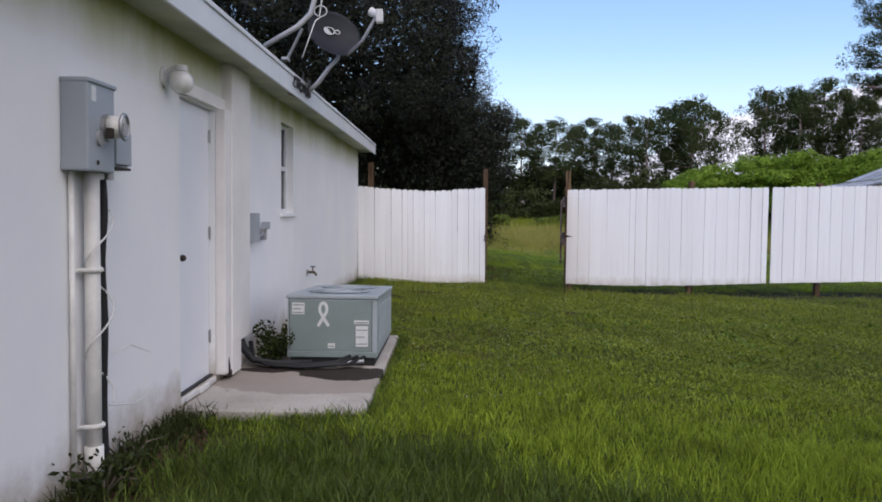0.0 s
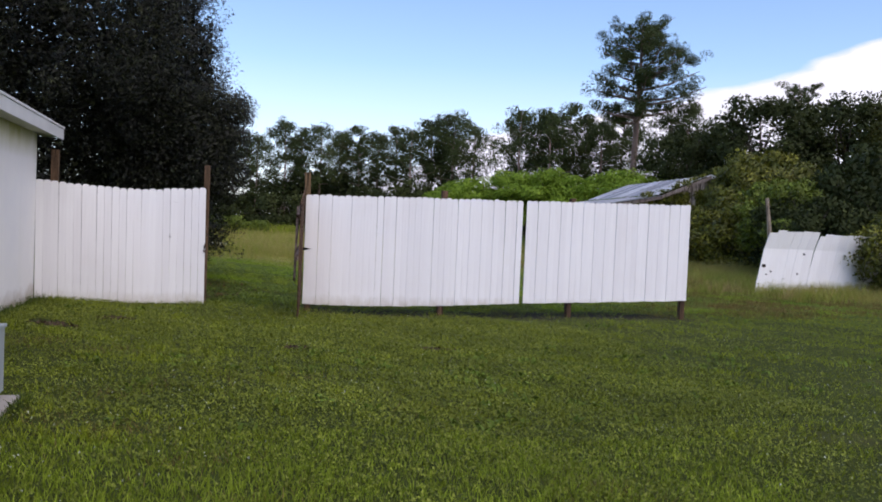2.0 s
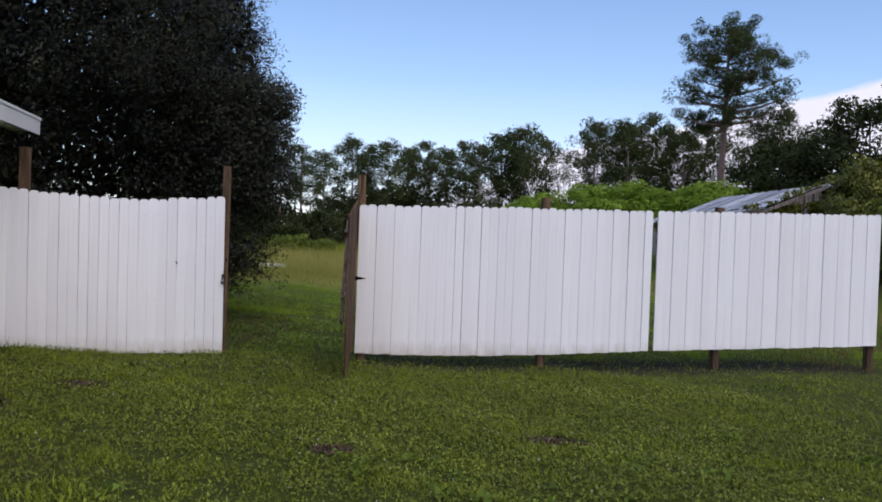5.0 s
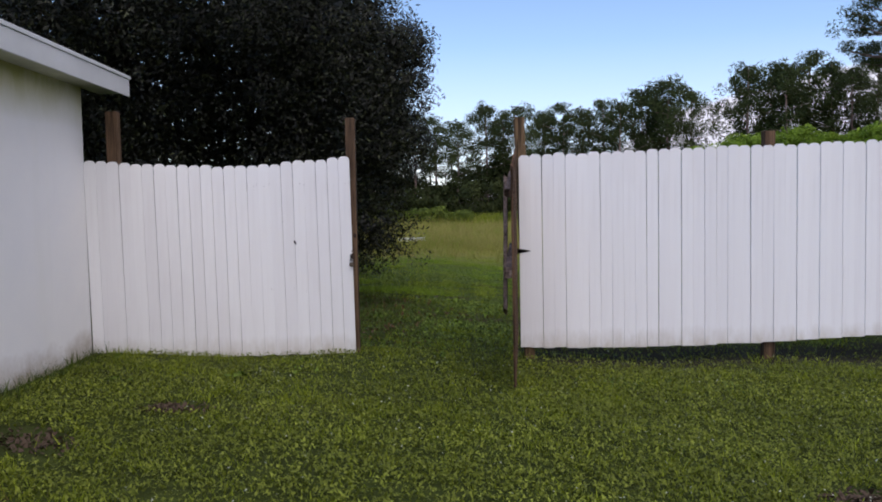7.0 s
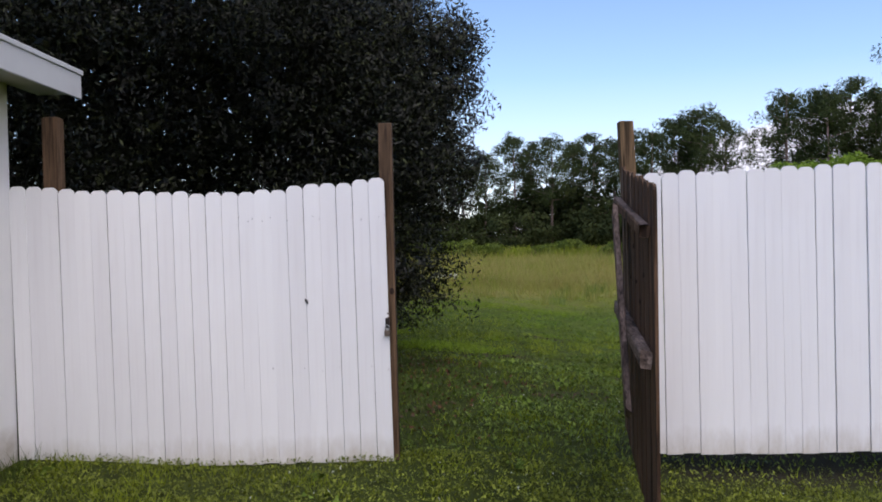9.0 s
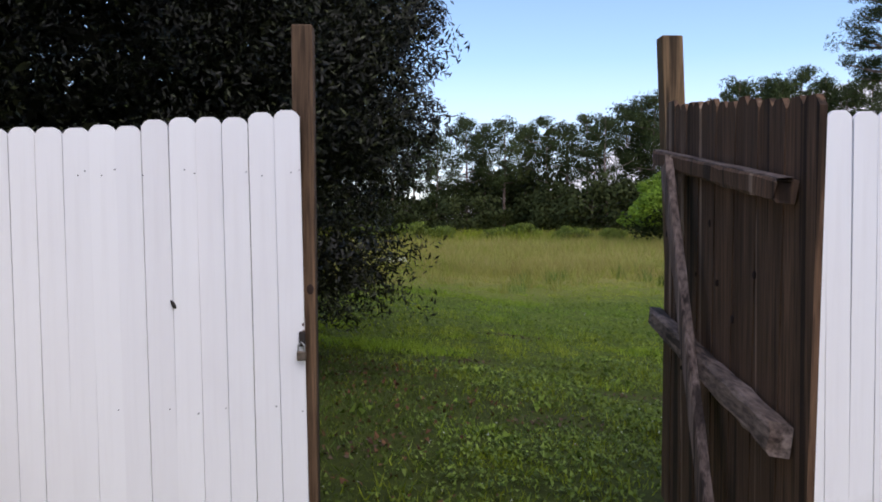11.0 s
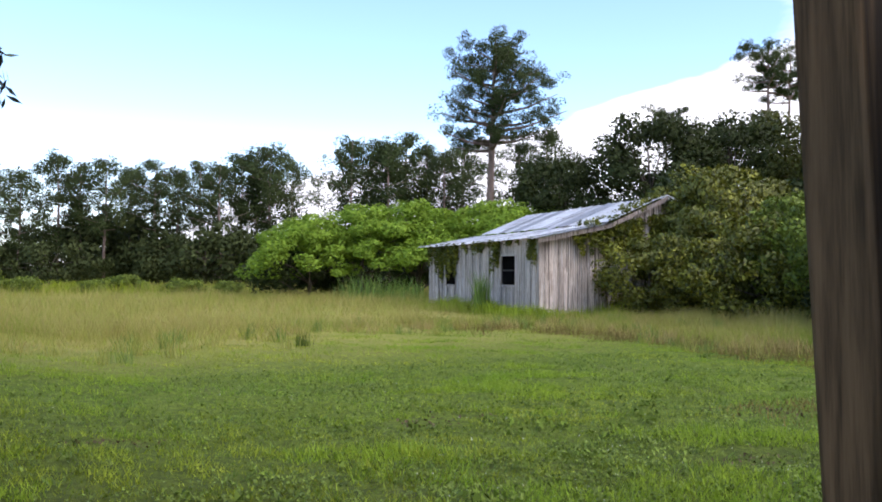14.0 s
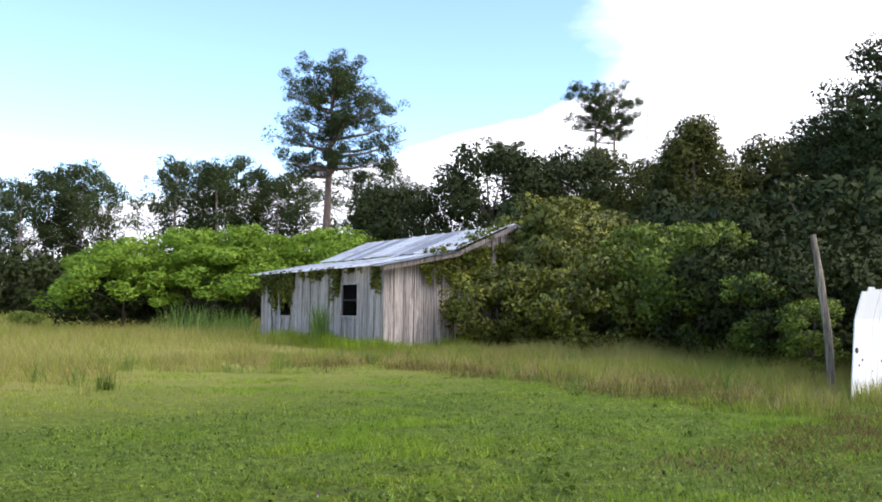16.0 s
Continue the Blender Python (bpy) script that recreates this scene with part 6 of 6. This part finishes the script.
def place(ob, x, y, z=0.0, turn=0.0, s=1.0):
    m = Matrix.Translation((x, y, z)) @ Matrix.Rotation(turn, 4, "Z") @ Matrix.Scale(s, 4)
    return copy_thing(ob, m)


# the large oak behind the fence
def oak():
    keep = lambda p: p[0] < 0.86 - 0.03 * max(0, p[2] - 4.5) ** 2 and 18.2 < p[1] < 26.5 and not (p[0] < -1 and p[1] < 17.6)
    main = blob(520, -4.4, 24.5, 7.2, 6.5, 6.3, 6.4, keep, 0.6)
    skirt = np.column_stack([rng.uniform(-8, 0.9, 150), rng.uniform(18.6, 22.5, 150), rng.uniform(1.3, 4.2, 150)])
    low = np.column_stack([rng.uniform(-5, 1.0, 150), rng.uniform(18.9, 22.5, 150), rng.uniform(0.55, 1.6, 150)])
    low = low[low[:, 0] < 0.2 + 0.8 * low[:, 2]]
    low = np.concatenate([low, np.column_stack([rng.uniform(-1.6, 0.95, 44), rng.uniform(19.0, 20.2, 44), rng.uniform(0.72, 1.3, 44)])])
    edge = np.column_stack([rng.uniform(-1.0, 1.22, 470), rng.uniform(19.0, 25.5, 470), rng.uniform(1.6, 9.5, 470)])
    edge = edge[edge[:, 0] < 1.12 - 0.13 * np.maximum(0, edge[:, 2] - 3.0) ** 1.5]
    bulge = np.column_stack([rng.uniform(0.3, 1.5, 110), rng.uniform(18.9, 20.8, 110), rng.uniform(1.9, 3.8, 110)])
    bulge = bulge[bulge[:, 0] < 1.55 - 0.12 * np.abs(bulge[:, 2] - 2.8) ** 1.5]
    # limbs added forward over the fence to shade the grass in the opening
    over = np.column_stack([rng.uniform(-4.5, 0.75, 170), rng.uniform(16.6, 18.9, 170), rng.uniform(3.4, 8.5, 170)])
    over = over[(over[:, 0] < 0.9 - 0.06 * np.maximum(0, over[:, 2] - 4.5) ** 2) & ~((over[:, 0] < -0.6) & (over[:, 2] < 4.4) & (over[:, 1] < 17.6))]
    cs = np.concatenate([main, skirt, low, edge, bulge, over])
    rr = np.concatenate([rng.uniform(0.4, 0.85, len(main)), rng.uniform(0.35, 0.7, len(skirt)), rng.uniform(0.25, 0.5, len(low)), rng.uniform(0.3, 0.6, len(edge)), rng.uniform(0.22, 0.42, len(bulge)), rng.uniform(0.35, 0.6, len(over))])
    at = Vector((-4.2, 24, 0))
    core = np.concatenate([blob(44000, -4.5, 24.8, 7.0, 5.0, 5.2, 5.6), np.column_stack([rng.uniform(-9, 0.3, 14000), rng.uniform(20.2, 25, 14000), rng.uniform(1.3, 5, 14000)]), np.column_stack([rng.uniform(-1.5, 0.8, 4200), rng.uniform(20.2, 25, 4200), rng.uniform(2.0, 5.5, 4200)])])
    core = np.concatenate([core, np.column_stack([rng.uniform(-6, -0.1, 9000), rng.uniform(19.8, 25, 9000), rng.uniform(0.55, 1.5, 9000)])])
    core -= np.array(at)
    v, f = leaf_quads(core, rng.uniform(0.13, 0.25, len(core)), 0.5)
    # drooping leafy twigs at the open side
    tw = []
    for i in range(150):
        if i < 90:
            a = np.array([rng.uniform(-0.4, 1.0), rng.uniform(19.0, 21.2), rng.uniform(0.9, 2.6)])
            b = a + np.array([rng.uniform(0.15, 0.7), rng.uniform(-0.4, 0.3), rng.uniform(-0.75, -0.1)])
        else:
            z = rng.uniform(2.5, 9.0)
            a = np.array([rng.uniform(0.4, 0.95) - 0.08 * max(0, z - 3.5) ** 1.6, rng.uniform(19.5, 25.0), z])
            b = a + np.array([rng.uniform(0.2, 0.6), rng.uniform(-0.5, 0.4), rng.uniform(-0.5, 0.35)])
        b[2] = max(b[2], 0.45)
        t = rng.random(60)[:, None]
        tw.append(a + (b - a) * t + rng.normal(0, 0.05, (60, 3)) - np.array([0, 0, 0.12]) * (t * (1 - t)) * -2)
    # single leafy sprays that hang out over the grass
    for b in ((1.58, 19.4, 1.20), (1.50, 19.2, 0.98), (1.30, 19.3, 0.80), (1.18, 19.1, 0.62), (0.92, 19.2, 0.56), (1.46, 19.3, 0.64), (1.52, 19.4, 0.60), (1.20, 19.6, 1.10), (0.70, 19.1, 0.60), (1.05, 19.3, 0.72)):
        a, b = np.array([0.55, 19.5, 1.05]), np.array(b)
        t = rng.uniform(0.25, 1.0, 70)[:, None]
        tw.append(a + (b - a) * t + np.array([0, 0, 0.16]) * t * (1 - t) + rng.normal(0, 0.045, (70, 3)))
    tw = np.concatenate(tw) - np.array(at)
    v3, f3 = leaf_quads(tw, rng.uniform(0.04, 0.08, len(tw)), 0.28, 0.0, 0.5)
    v, f = np.concatenate([v, v3]), np.concatenate([f, f3 + len(v)])
    o = tree("oak_tree", at, "large evergreen oak, leaves coloured for shade, with drooping branches behind the fence", ([(0, 0, -0.2), (0.1, 0, 1.5), (0.0, 0.1, 3.2), (-0.1, 0.2, 6), (0, 0, 9.5)], (0.45, 0.36, 0.3, 0.22, 0.08)), 0,
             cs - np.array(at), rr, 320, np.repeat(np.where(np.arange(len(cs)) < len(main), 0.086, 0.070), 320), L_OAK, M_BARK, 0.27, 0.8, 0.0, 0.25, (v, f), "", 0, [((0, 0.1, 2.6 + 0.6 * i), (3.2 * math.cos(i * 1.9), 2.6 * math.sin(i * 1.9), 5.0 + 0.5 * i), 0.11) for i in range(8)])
    return o


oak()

# far row of pines behind the field
kinds = [pine(h, s, "tall pine tree in the far row beyond the field", n, 58, lo, 0.55, 1.15) for h, s, n, lo in ((16.5, 4.3, 17, 0.36), (17.5, 4.0, 14, 0.46), (15.5, 4.5, 18, 0.30), (17.0, 4.6, 18, 0.40))]


def top_of(ob):
    return max(c[2] for c in (v.co for v in ob.children[1].data.vertices))


TOPS = [top_of(k) for k in kinds]
# direction in degrees from north, and height, of each pine seen from the gate
ROW = ((-9.0, 12.5), (-7.2, 13.4), (-5.6, 12.6), (-3.8, 13.6), (-2.2, 12.8), (-0.6, 13.3), (1.0, 12.6), (2.7, 12.2), (5.0, 14.1), (6.3, 13.2), (7.7, 14.0), (9.3, 13.0), (10.9, 13.9), (12.3, 13.2),
       (13.8, 14.1), (15.2, 14.0), (16.5, 15.3), (17.6, 15.4), (18.5, 16.3), (20.0, 14.5))
CLUMP = ((24.4, 14.8), (25.8, 14.5), (27.0, 14.6), (28.3, 15.3), (29.6, 14.4), (31.0, 13.8), (32.4, 14.0), (36.4, 14.6), (38.2, 12.6), (39.6, 12.8))
for row, reach in ((ROW, 94), (CLUMP, 79)):
    for i, (az, h) in enumerate(row):
        r, k = reach + 4 * math.sin(i * 2.4), (i * 3 + i // 4) % 4
        place(kinds[k], 1.3 + r * math.sin(radians(az)), 14.3 + r * math.cos(radians(az)), -0.1, i * 2.1, h / TOPS[k] * r / reach)
for i, k in enumerate(kinds):
    k.location = (-24 - i * 6, 92 + 3 * i, -0.1)

# the tall pine over the shed
big = pine(21.3, 7.1, "very tall pine tree with a bare trunk rising over the shed", 46, 85, 0.54, 0.30, 0.64, 0.018, 0.5, 1.8, 0.15, 0.28)
big.location = (38.0, 68.7, -0.2)
thin = pine(23.5, 4.3, "tall thin pine with sparse clumps of needles", 21, 60, 0.77, 0.26, 0.42, 0.011, 0.35, 2.2, 0.0, 0.14)
thin.location = (62.7, 60.4, -0.2)
place(thin, 63.9, 59.0, -0.2, 2.0, 0.95)
place(thin, 47.2, 57.4, -0.2, 4.0, 0.64)
place(kinds[1], 42.5, 66.5, -0.2, 1.0, 0.80)


def bushy(name, label, n, rx, ry, rz, cz, per, size, leaf, rad, bark=None, aspect=0.5, trunk_h=None, flat=0.0, group=""):
    cs = blob(n, 0, 0, cz, rx, ry, rz, lambda p: p[2] > 0.15, 0.35)
    h = trunk_h or cz
    return tree(name, (0, 0, 0), label, ([(0, 0, -0.2), (0.1, 0, h * 0.5), (0, 0.1, h)], (0.02 * (cz + rz) + 0.03, 0.014 * (cz + rz) + 0.02, 0.03)), min(n, 16), cs, rng.uniform(0.7, 1.25, n) * rad, per, size, leaf, bark or M_BARK, aspect, 0.7, flat, 0, None, group)


# bright green low trees beside the shed
def spreading():
    """A low wide crown in flat leafy layers over a dark hollow."""
    cs = []
    for i in range(100):
        a, q = rng.uniform(0, math.tau), math.sqrt(rng.random())
        z = 4.9 - 2.3 * q ** 2.2 + 0.45 * math.sin(a * 3 + q * 4) + rng.normal(0, 0.32) - (rng.random() < 0.15) * rng.uniform(0.4, 1.1)
        cs.append((4.6 * q * math.cos(a), 3.4 * q * math.sin(a), max(z, 2.1)))
    return tree("small_tree", (0, 0, 0), "bright green spreading small tree at the field edge", ([(0, 0, -0.2), (0.2, 0, 1.4), (0, 0.2, 3.8)], (0.16, 0.12, 0.05)), 14, np.array(cs),
                rng.uniform(0.55, 1.05, 100), 180, 0.235, L_BRIGHT, M_BARK, 0.42, 0.5, 0.6, 0, None, "bright green trees", core=8, bulk=0.3)


b1 = spreading()
b1.rotation_euler = (0, 0, 0.7)
b1.location = (19.6, 61.5, -0.6)
for x, y, t, sc in ((23.0, 60.6, 2.1, 1.06), (26.2, 59.2, 4.0, 1.1), (30.2, 57.0, 1.0, 1.12), (34.0, 57.0, 5.0, 1.1)):
    place(b1, x, y, -0.2, t, sc)
b2 = bushy("dark_bush", "dark green undergrowth below the trees", 60, 5.0, 3.0, 1.6, 1.6, 75, 0.27, L_FAR, 0.8, group="undergrowth bushes")
b2.location = (26, 66, 0)
for i in range(15):
    az = -12 + i * 3.3
    r = 88 + 4 * math.sin(i * 2.2)
    place(b2, 1.5 + r * math.sin(radians(az)), 16 + r * math.cos(radians(az)), -0.1, i * 1.1, (1.2 if az < 8 else 1.7) + 0.3 * math.sin(i * 1.7))
for i, (az, r, sc) in enumerate(((-7, 101, 2.1), (-2, 100, 1.9), (6.2, 102, 2.2), (8.4, 100, 2.6), (11.0, 103, 1.9), (15.8, 102, 1.9), (18.4, 100, 2.0), (25.6, 90, 2.0), (28.0, 89, 2.3), (30.0, 91, 2.3), (33.2, 88, 2.2))):
    place(b2, 1.3 + r * math.sin(radians(az)), 14.3 + r * math.cos(radians(az)), -0.1, i * 1.7, sc)
place(b2, 19.5, 64.5, 0, 1.0, 1.0)
# pale leafy bushes in front of the far trees
pb = bushy("weedy_bush", "pale green leafy bush at the far edge of the field", 44, 2.2, 1.3, 0.75, 0.75, 90, 0.2, L_SAPLING, 0.5, group="pale bushes at the field edge")
pb.location = (1.9, 72.0, -0.1)
for x, y, t, sc in ((4.4, 75.0, 1.3, 0.8), (-1.5, 73.0, 2.2, 0.9), (9.0, 75.5, 0.6, 0.7), (14.5, 72.0, 3.0, 0.75), (17.0, 69.5, 4.1, 0.65), (11.5, 77.0, 5.0, 0.9)):
    place(pb, x, y, -0.1, t, sc)
place(b2, 32, 62, 0, 2.0, 1.2)

# woods behind and right of the shed
w1 = bushy("broadleaf_tree", "dark dense broadleaf tree in the woods behind the shed", 110, 4.6, 4.6, 4.6, 6.8, 150, 0.26, L_DARK, 1.15, group="woodland trees")
w1.location = (38.0, 50.5, -0.1)
w2 = bushy("broadleaf_tree", "olive-green broadleaf tree in the woods", 100, 4.0, 4.0, 4.8, 6.4, 190, 0.23, L_OLIVE, 1.0, group="woodland trees")
w2.location = (42.5, 40.5, -0.1)
for x, y, t, s in ((44, 49, 1.2, 1.03), (35.5, 56.5, 3.0, 0.82), (50, 44, 4.4, 1.0), (46, 33, 2.2, 0.95), (54, 30, 5.0, 1.2)):
    place(w1, x, y, -0.1, t, s)
for x, y, t, s in ((48.5, 52, 1.0, 1.2), (43.5, 34.5, 2.4, 0.98), (52, 37, 0.5, 1.1)):
    place(w2, x, y, -0.1, t, s)
def tapered():
    cs = []
    for i in range(120):
        t = i / 119
        q, a = (3.4 * (1 - t) ** 0.7 + 0.25) * math.sqrt(rng.uniform(0.25, 1)), rng.uniform(0, math.tau)
        cs.append((q * math.cos(a), q * math.sin(a), 1.2 + 9.4 * t))
    return tree("broadleaf_tree", (0, 0, 0), "olive-green tapering tree in the woods", ([(0, 0, -0.2), (0.1, 0, 4), (0, 0.1, 9.8)], (0.2, 0.15, 0.04)), 14, np.array(cs),
                rng.uniform(0.6, 1.05, 120), 200, 0.21, L_OLIVE, M_BARK, 0.4, 0.7, 0.2, 0, None, "woodland trees", core=10, bulk=0.3)


w4 = tapered()
w4.location = (37.7, 36.5, -0.1)
place(w4, 41.5, 39.5, -0.1, 2.0, 0.93)
w3 = bushy("broadleaf_tree", "large dark broadleaf tree behind the broken fence", 200, 4.2, 4.4, 5.4, 6.0, 330, 0.15, L_DARK, 1.0, group="woodland trees")
w3.location = (31.6, 24.6, -0.6)

# shrubs about the shed and along the rough edge
s1 = bushy("shrub", "large glossy green shrub overgrowing the shed gable", 95, 3.4, 2.6, 2.3, 2.5, 210, 0.17, L_SHRUB, 0.62, group="overgrown shrubs")
s1.location = (25.5, 35.0, -0.1)
place(s1, 23.5, 33.0, -0.1, 1.5, 0.62)
place(s1, 27.0, 36.8, -0.1, 3.5, 1.22)
place(s1, 28.4, 37.0, -0.1, 2.6, 0.92)
place(s1, 28.5, 33.0, -0.1, 4.1, 0.95)
s2 = bushy("shrub", "dense mixed green shrub along the rough edge", 85, 2.8, 2.2, 1.7, 1.7, 130, 0.16, L_SHRUB, 0.55, group="overgrown shrubs")
s2.location = (24.0, 29.0, -0.1)
for x, y, t, s in ((22.3, 35.5, 1.0, 0.85), (22.9, 28.6, 0.5, 0.78), (26.5, 30.5, 2.0, 1.1), (22.5, 31.0, 3.1, 0.95)):
    place(s2, x, y, -0.1, t, s)
s3 = bushy("dark_bush", "dark shaded bush behind the broken fence", 70, 2.8, 2.4, 2.0, 2.0, 85, 0.2, L_DARK, 0.65, group="undergrowth bushes dark")
s3.location = (27.2, 30.2, -0.1)
for x, y, t, s in ((21.0, 26.5, 2.0, 0.75), (20.1, 24.6, 4.2, 0.7), (22.3, 24.4, 5.2, 0.85), (24.5, 26.0, 1.0, 1.2), (29, 30.5, 2.0, 1.3), (32, 35, 3.0, 1.5), (30, 41, 0.5, 1.5), (27.5, 25.2, 2.5, 1.3)):
    place(s3, x, y, -0.1, t, s)
s5 = bushy("sapling", "light green sapling at the edge of the woods", 46, 1.5, 1.4, 1.9, 2.1, 120, 0.15, L_SAPLING, 0.42, group="saplings")
s5.location = (20.9, 27.4, -0.1)
for x, y, t, sc in ((22.6, 29.6, 1.1, 1.1), (19.4, 25.0, 2.7, 0.62), (24.6, 31.6, 4.0, 1.0), (18.3, 23.6, 0.4, 0.45)):
    place(s5, x, y, -0.1, t, sc)
s4 = bushy("shrub", "leafy green bush growing over the broken fence", 60, 1.3, 1.2, 1.1, 1.2, 170, 0.11, L_SHRUB, 0.42, group="overgrown shrubs")
s4.location = (20.0, 21.5, -0.1)
place(s4, 21.0, 21.6, -0.1, 2.0, 1.2)

# vines on the shed
def vines():
    c = []

    def strand(q, length, spread):
        """Points down one hanging, wandering strand."""
        q, k = Vector(q), max(3, int(length / 0.07))
        for _ in range(k):
            c.append(BM @ q)
            q = q + Vector((random.uniform(-0.01, 0.01), random.uniform(-spread, spread), -length / k))

    for a, b, n, low, high in ((7.0, 9.5, 30, 0.5, 1.7), (9.5, 10.3, 5, 0.2, 0.9), (4.6, 7.0, 14, 0.1, 0.55), (3.0, 3.5, 7, 0.5, 1.35), (0.15, 0.5, 5, 0.4, 1.2), (0.5, 3.0, 7, 0.08, 0.3), (3.4, 4.6, 6, 0.1, 0.35)):
        for _ in range(n):
            strand((-0.13 + random.uniform(-0.06, 0.05), random.uniform(a, b), 2.82), random.uniform(low, high), 0.05)
    for _ in range(60):
        x = random.uniform(1.2, 5.2)
        strand((x, -0.15 - random.uniform(0, 0.25), 2.78 + 0.2 * x), random.uniform(0.15, 0.35 + 0.33 * x), 0.02)
    for _ in range(64):
        x, y = random.uniform(2.2, 5.3), random.uniform(-0.6, 2.3) * random.random() - 0.1
        strand((x, y, 3.55 + 0.43 * max(0.0, x - 2.8)), 0.25, 0.05)
    c = np.array([tuple(q) for q in c])
    k = clumps(c, np.full(len(c), 0.10), 7, 1.0)
    v, f = leaf_quads(k, rng.uniform(0.07, 0.15, len(k)), 0.7)
    o = thing("vine", c.mean(axis=0), "green vines hanging from the shed eave and climbing the boards", "vine")
    me = mesh_np("leaves", v - np.array(o.location), f, L_SHRUB)
    ob = new("leaves", me)
    ob.parent = o
    for s in (7.4, 8.3, 9.2):
        pts = [BM @ Vector((-0.05, s + 0.12 * math.sin(i * 1.3 + s), 0.1 + i * 0.36)) for i in range(8)]
        part("stem", tubed(pts, 0.014, 5), M_BARK, o)


vines()


def reeds(x, y, r, n, h, label, leaf=L_REED):
    p = np.column_stack([rng.normal(x, r, n), rng.normal(y, r, n)])
    v, f = blades(p, rng.uniform(0.35, 1.1, n) * h, np.full(n, 0.012 + 0.014 * h), 0.35, True)
    ob = new("reed_clump", mesh_np("reed_clump", v, f, leaf))
    return tagged(ob, label, "reeds", "reed clumps", "stuff")


# rank grass and weeds along the foot of the shed
q = np.concatenate([np.column_stack([-rng.uniform(0.05, 1.6, 5200), rng.uniform(-1.2, 10.8, 5200)]), np.column_stack([rng.uniform(-1.0, 7.0, 4200), -rng.uniform(0.05, 1.8, 4200)])])
p = np.array(BM)[:2, :2] @ q.T
p = (p + np.array(BM)[:2, 3:4]).T
p = p[rng.random(len(p)) < 0.25 + 0.75 * lumps(p, 1.5, 17)]
n = len(p)
stuff("shed_grass", blades(p, rng.uniform(0.3, 0.72, n) * (0.55 + 0.6 * lumps(p, 1.0, 18)), rng.uniform(0.012, 0.022, n), 0.5, True), L_LONG, "rank green grass and weeds along the foot of the shed")
reeds(18.35, 40.4, 0.15, 170, 1.8, "tall green reeds standing by the shed wall")
reeds(20.3, 55.3, 0.7, 200, 1.9, "tall green reeds at the field edge")
reeds(22.2, 54.4, 0.9, 260, 1.6, "tall green reeds at the field edge")
reeds(21.9, 52.6, 1.0, 220, 1.1, "tall green reeds at the field edge")
reeds(7.5, 30.9, 0.085, 55, 0.36, "small dark weed tuft in the mown grass", L_DEEP)


def small_plant(x, y, h, n, leaf, size, label):
    bm = bmesh.new()
    tips = []
    for i in range(7):
        a = i * 0.9
        tip = Vector((x + 0.22 * math.cos(a) * (0.4 + 0.6 * random.random()), y + 0.22 * math.sin(a), h * random.uniform(0.5, 1.0)))
        tube(bm, [(x, y, 0.0), Vector((x, y, 0)).lerp(tip, 0.5) + Vector((0, 0, 0.05)), tip], [0.008, 0.006, 0.003], 5)
        tips += [Vector((x, y, 0.05)).lerp(tip, t) for t in (0.4, 0.7, 1.0)]
    o = thing("weed_bush", (x, y, 0), label, "weed")
    part("stem", bm, M_BARK, o)
    c = np.array([tuple(t) for t in tips])
    k = clumps(c, np.full(len(c), 0.09), n, 0.9)
    v, f = leaf_quads(k, rng.uniform(0.6, 1.2, len(k)) * size, 0.5)
    ob = new("leaves", mesh_np("leaves", v - np.array(o.location), f, leaf))
    ob.parent = o


small_plant(-1.26, 8.10, 0.34, 60, L_DARK, 0.045, "dark green weed growing between the wall and the air conditioner")
small_plant(-1.42, 5.45, 0.13, 6, L_DARK, 0.04, "small weed at the foot of the wall")
small_plant(-1.36, 5.0, 0.16, 10, L_DARK, 0.05, "small dark weed at the foot of the conduit")

# radio mast far behind the woods
rm = thing("radio_mast", (104, 80, 0), "thin radio mast far behind the woods", "mast")
bm = bmesh.new()
for k in range(3):
    a = k * math.tau / 3
    tube(bm, [(104 + 0.5 * math.cos(a), 80 + 0.5 * math.sin(a), -0.2), (104 + 0.2 * math.cos(a), 80 + 0.2 * math.sin(a), 33)], 0.06, 5)
for i in range(22):
    z = i * 1.5
    tube(bm, [(104 + 0.45 * math.cos(i * 2.1), 80 + 0.45 * math.sin(i * 2.1), z), (104 + 0.4 * math.cos(i * 2.1 + 2.1), 80 + 0.4 * math.sin(i * 2.1 + 2.1), z + 1.2)], 0.04, 4)
tube(bm, [(104, 80, 33), (104, 80, 36)], 0.05, 5)
part("lattice", bm, M_STEEL, rm)

# pale board lying in the grass beside the oak
bd = thing("old_board", (1.0, 38.5, 0.1), "pale weathered board lying in the grass beyond the oak", "board")
part("plank", boxed(0.45, 38.35, 0.1, 1.5, 38.6, 0.24, bevel=0.01, m=None), M_LABEL, bd)

# grass that leans over the edges of the concrete pad
p = np.concatenate([np.column_stack([rng.uniform(-1.5, -0.22, 1500), rng.normal(6.38, 0.035, 1500)]), np.column_stack([rng.normal(-0.25, 0.03, 1900), rng.uniform(6.35, 9.6, 1900)])])
p = p[(rng.random(len(p)) < 0.25 + 0.75 * lumps(p, 4.5, 97)) & off_slab(p)]
n = len(p)
stuff("edge_grass", blades(p, rng.uniform(0.03, 0.09, n) * np.where(p[:, 1] < 6.45, 0.75, 1.2), rng.uniform(0.005, 0.010, n), 0.8, True), L_DEEP, "dark green grass leaning over the concrete pad")
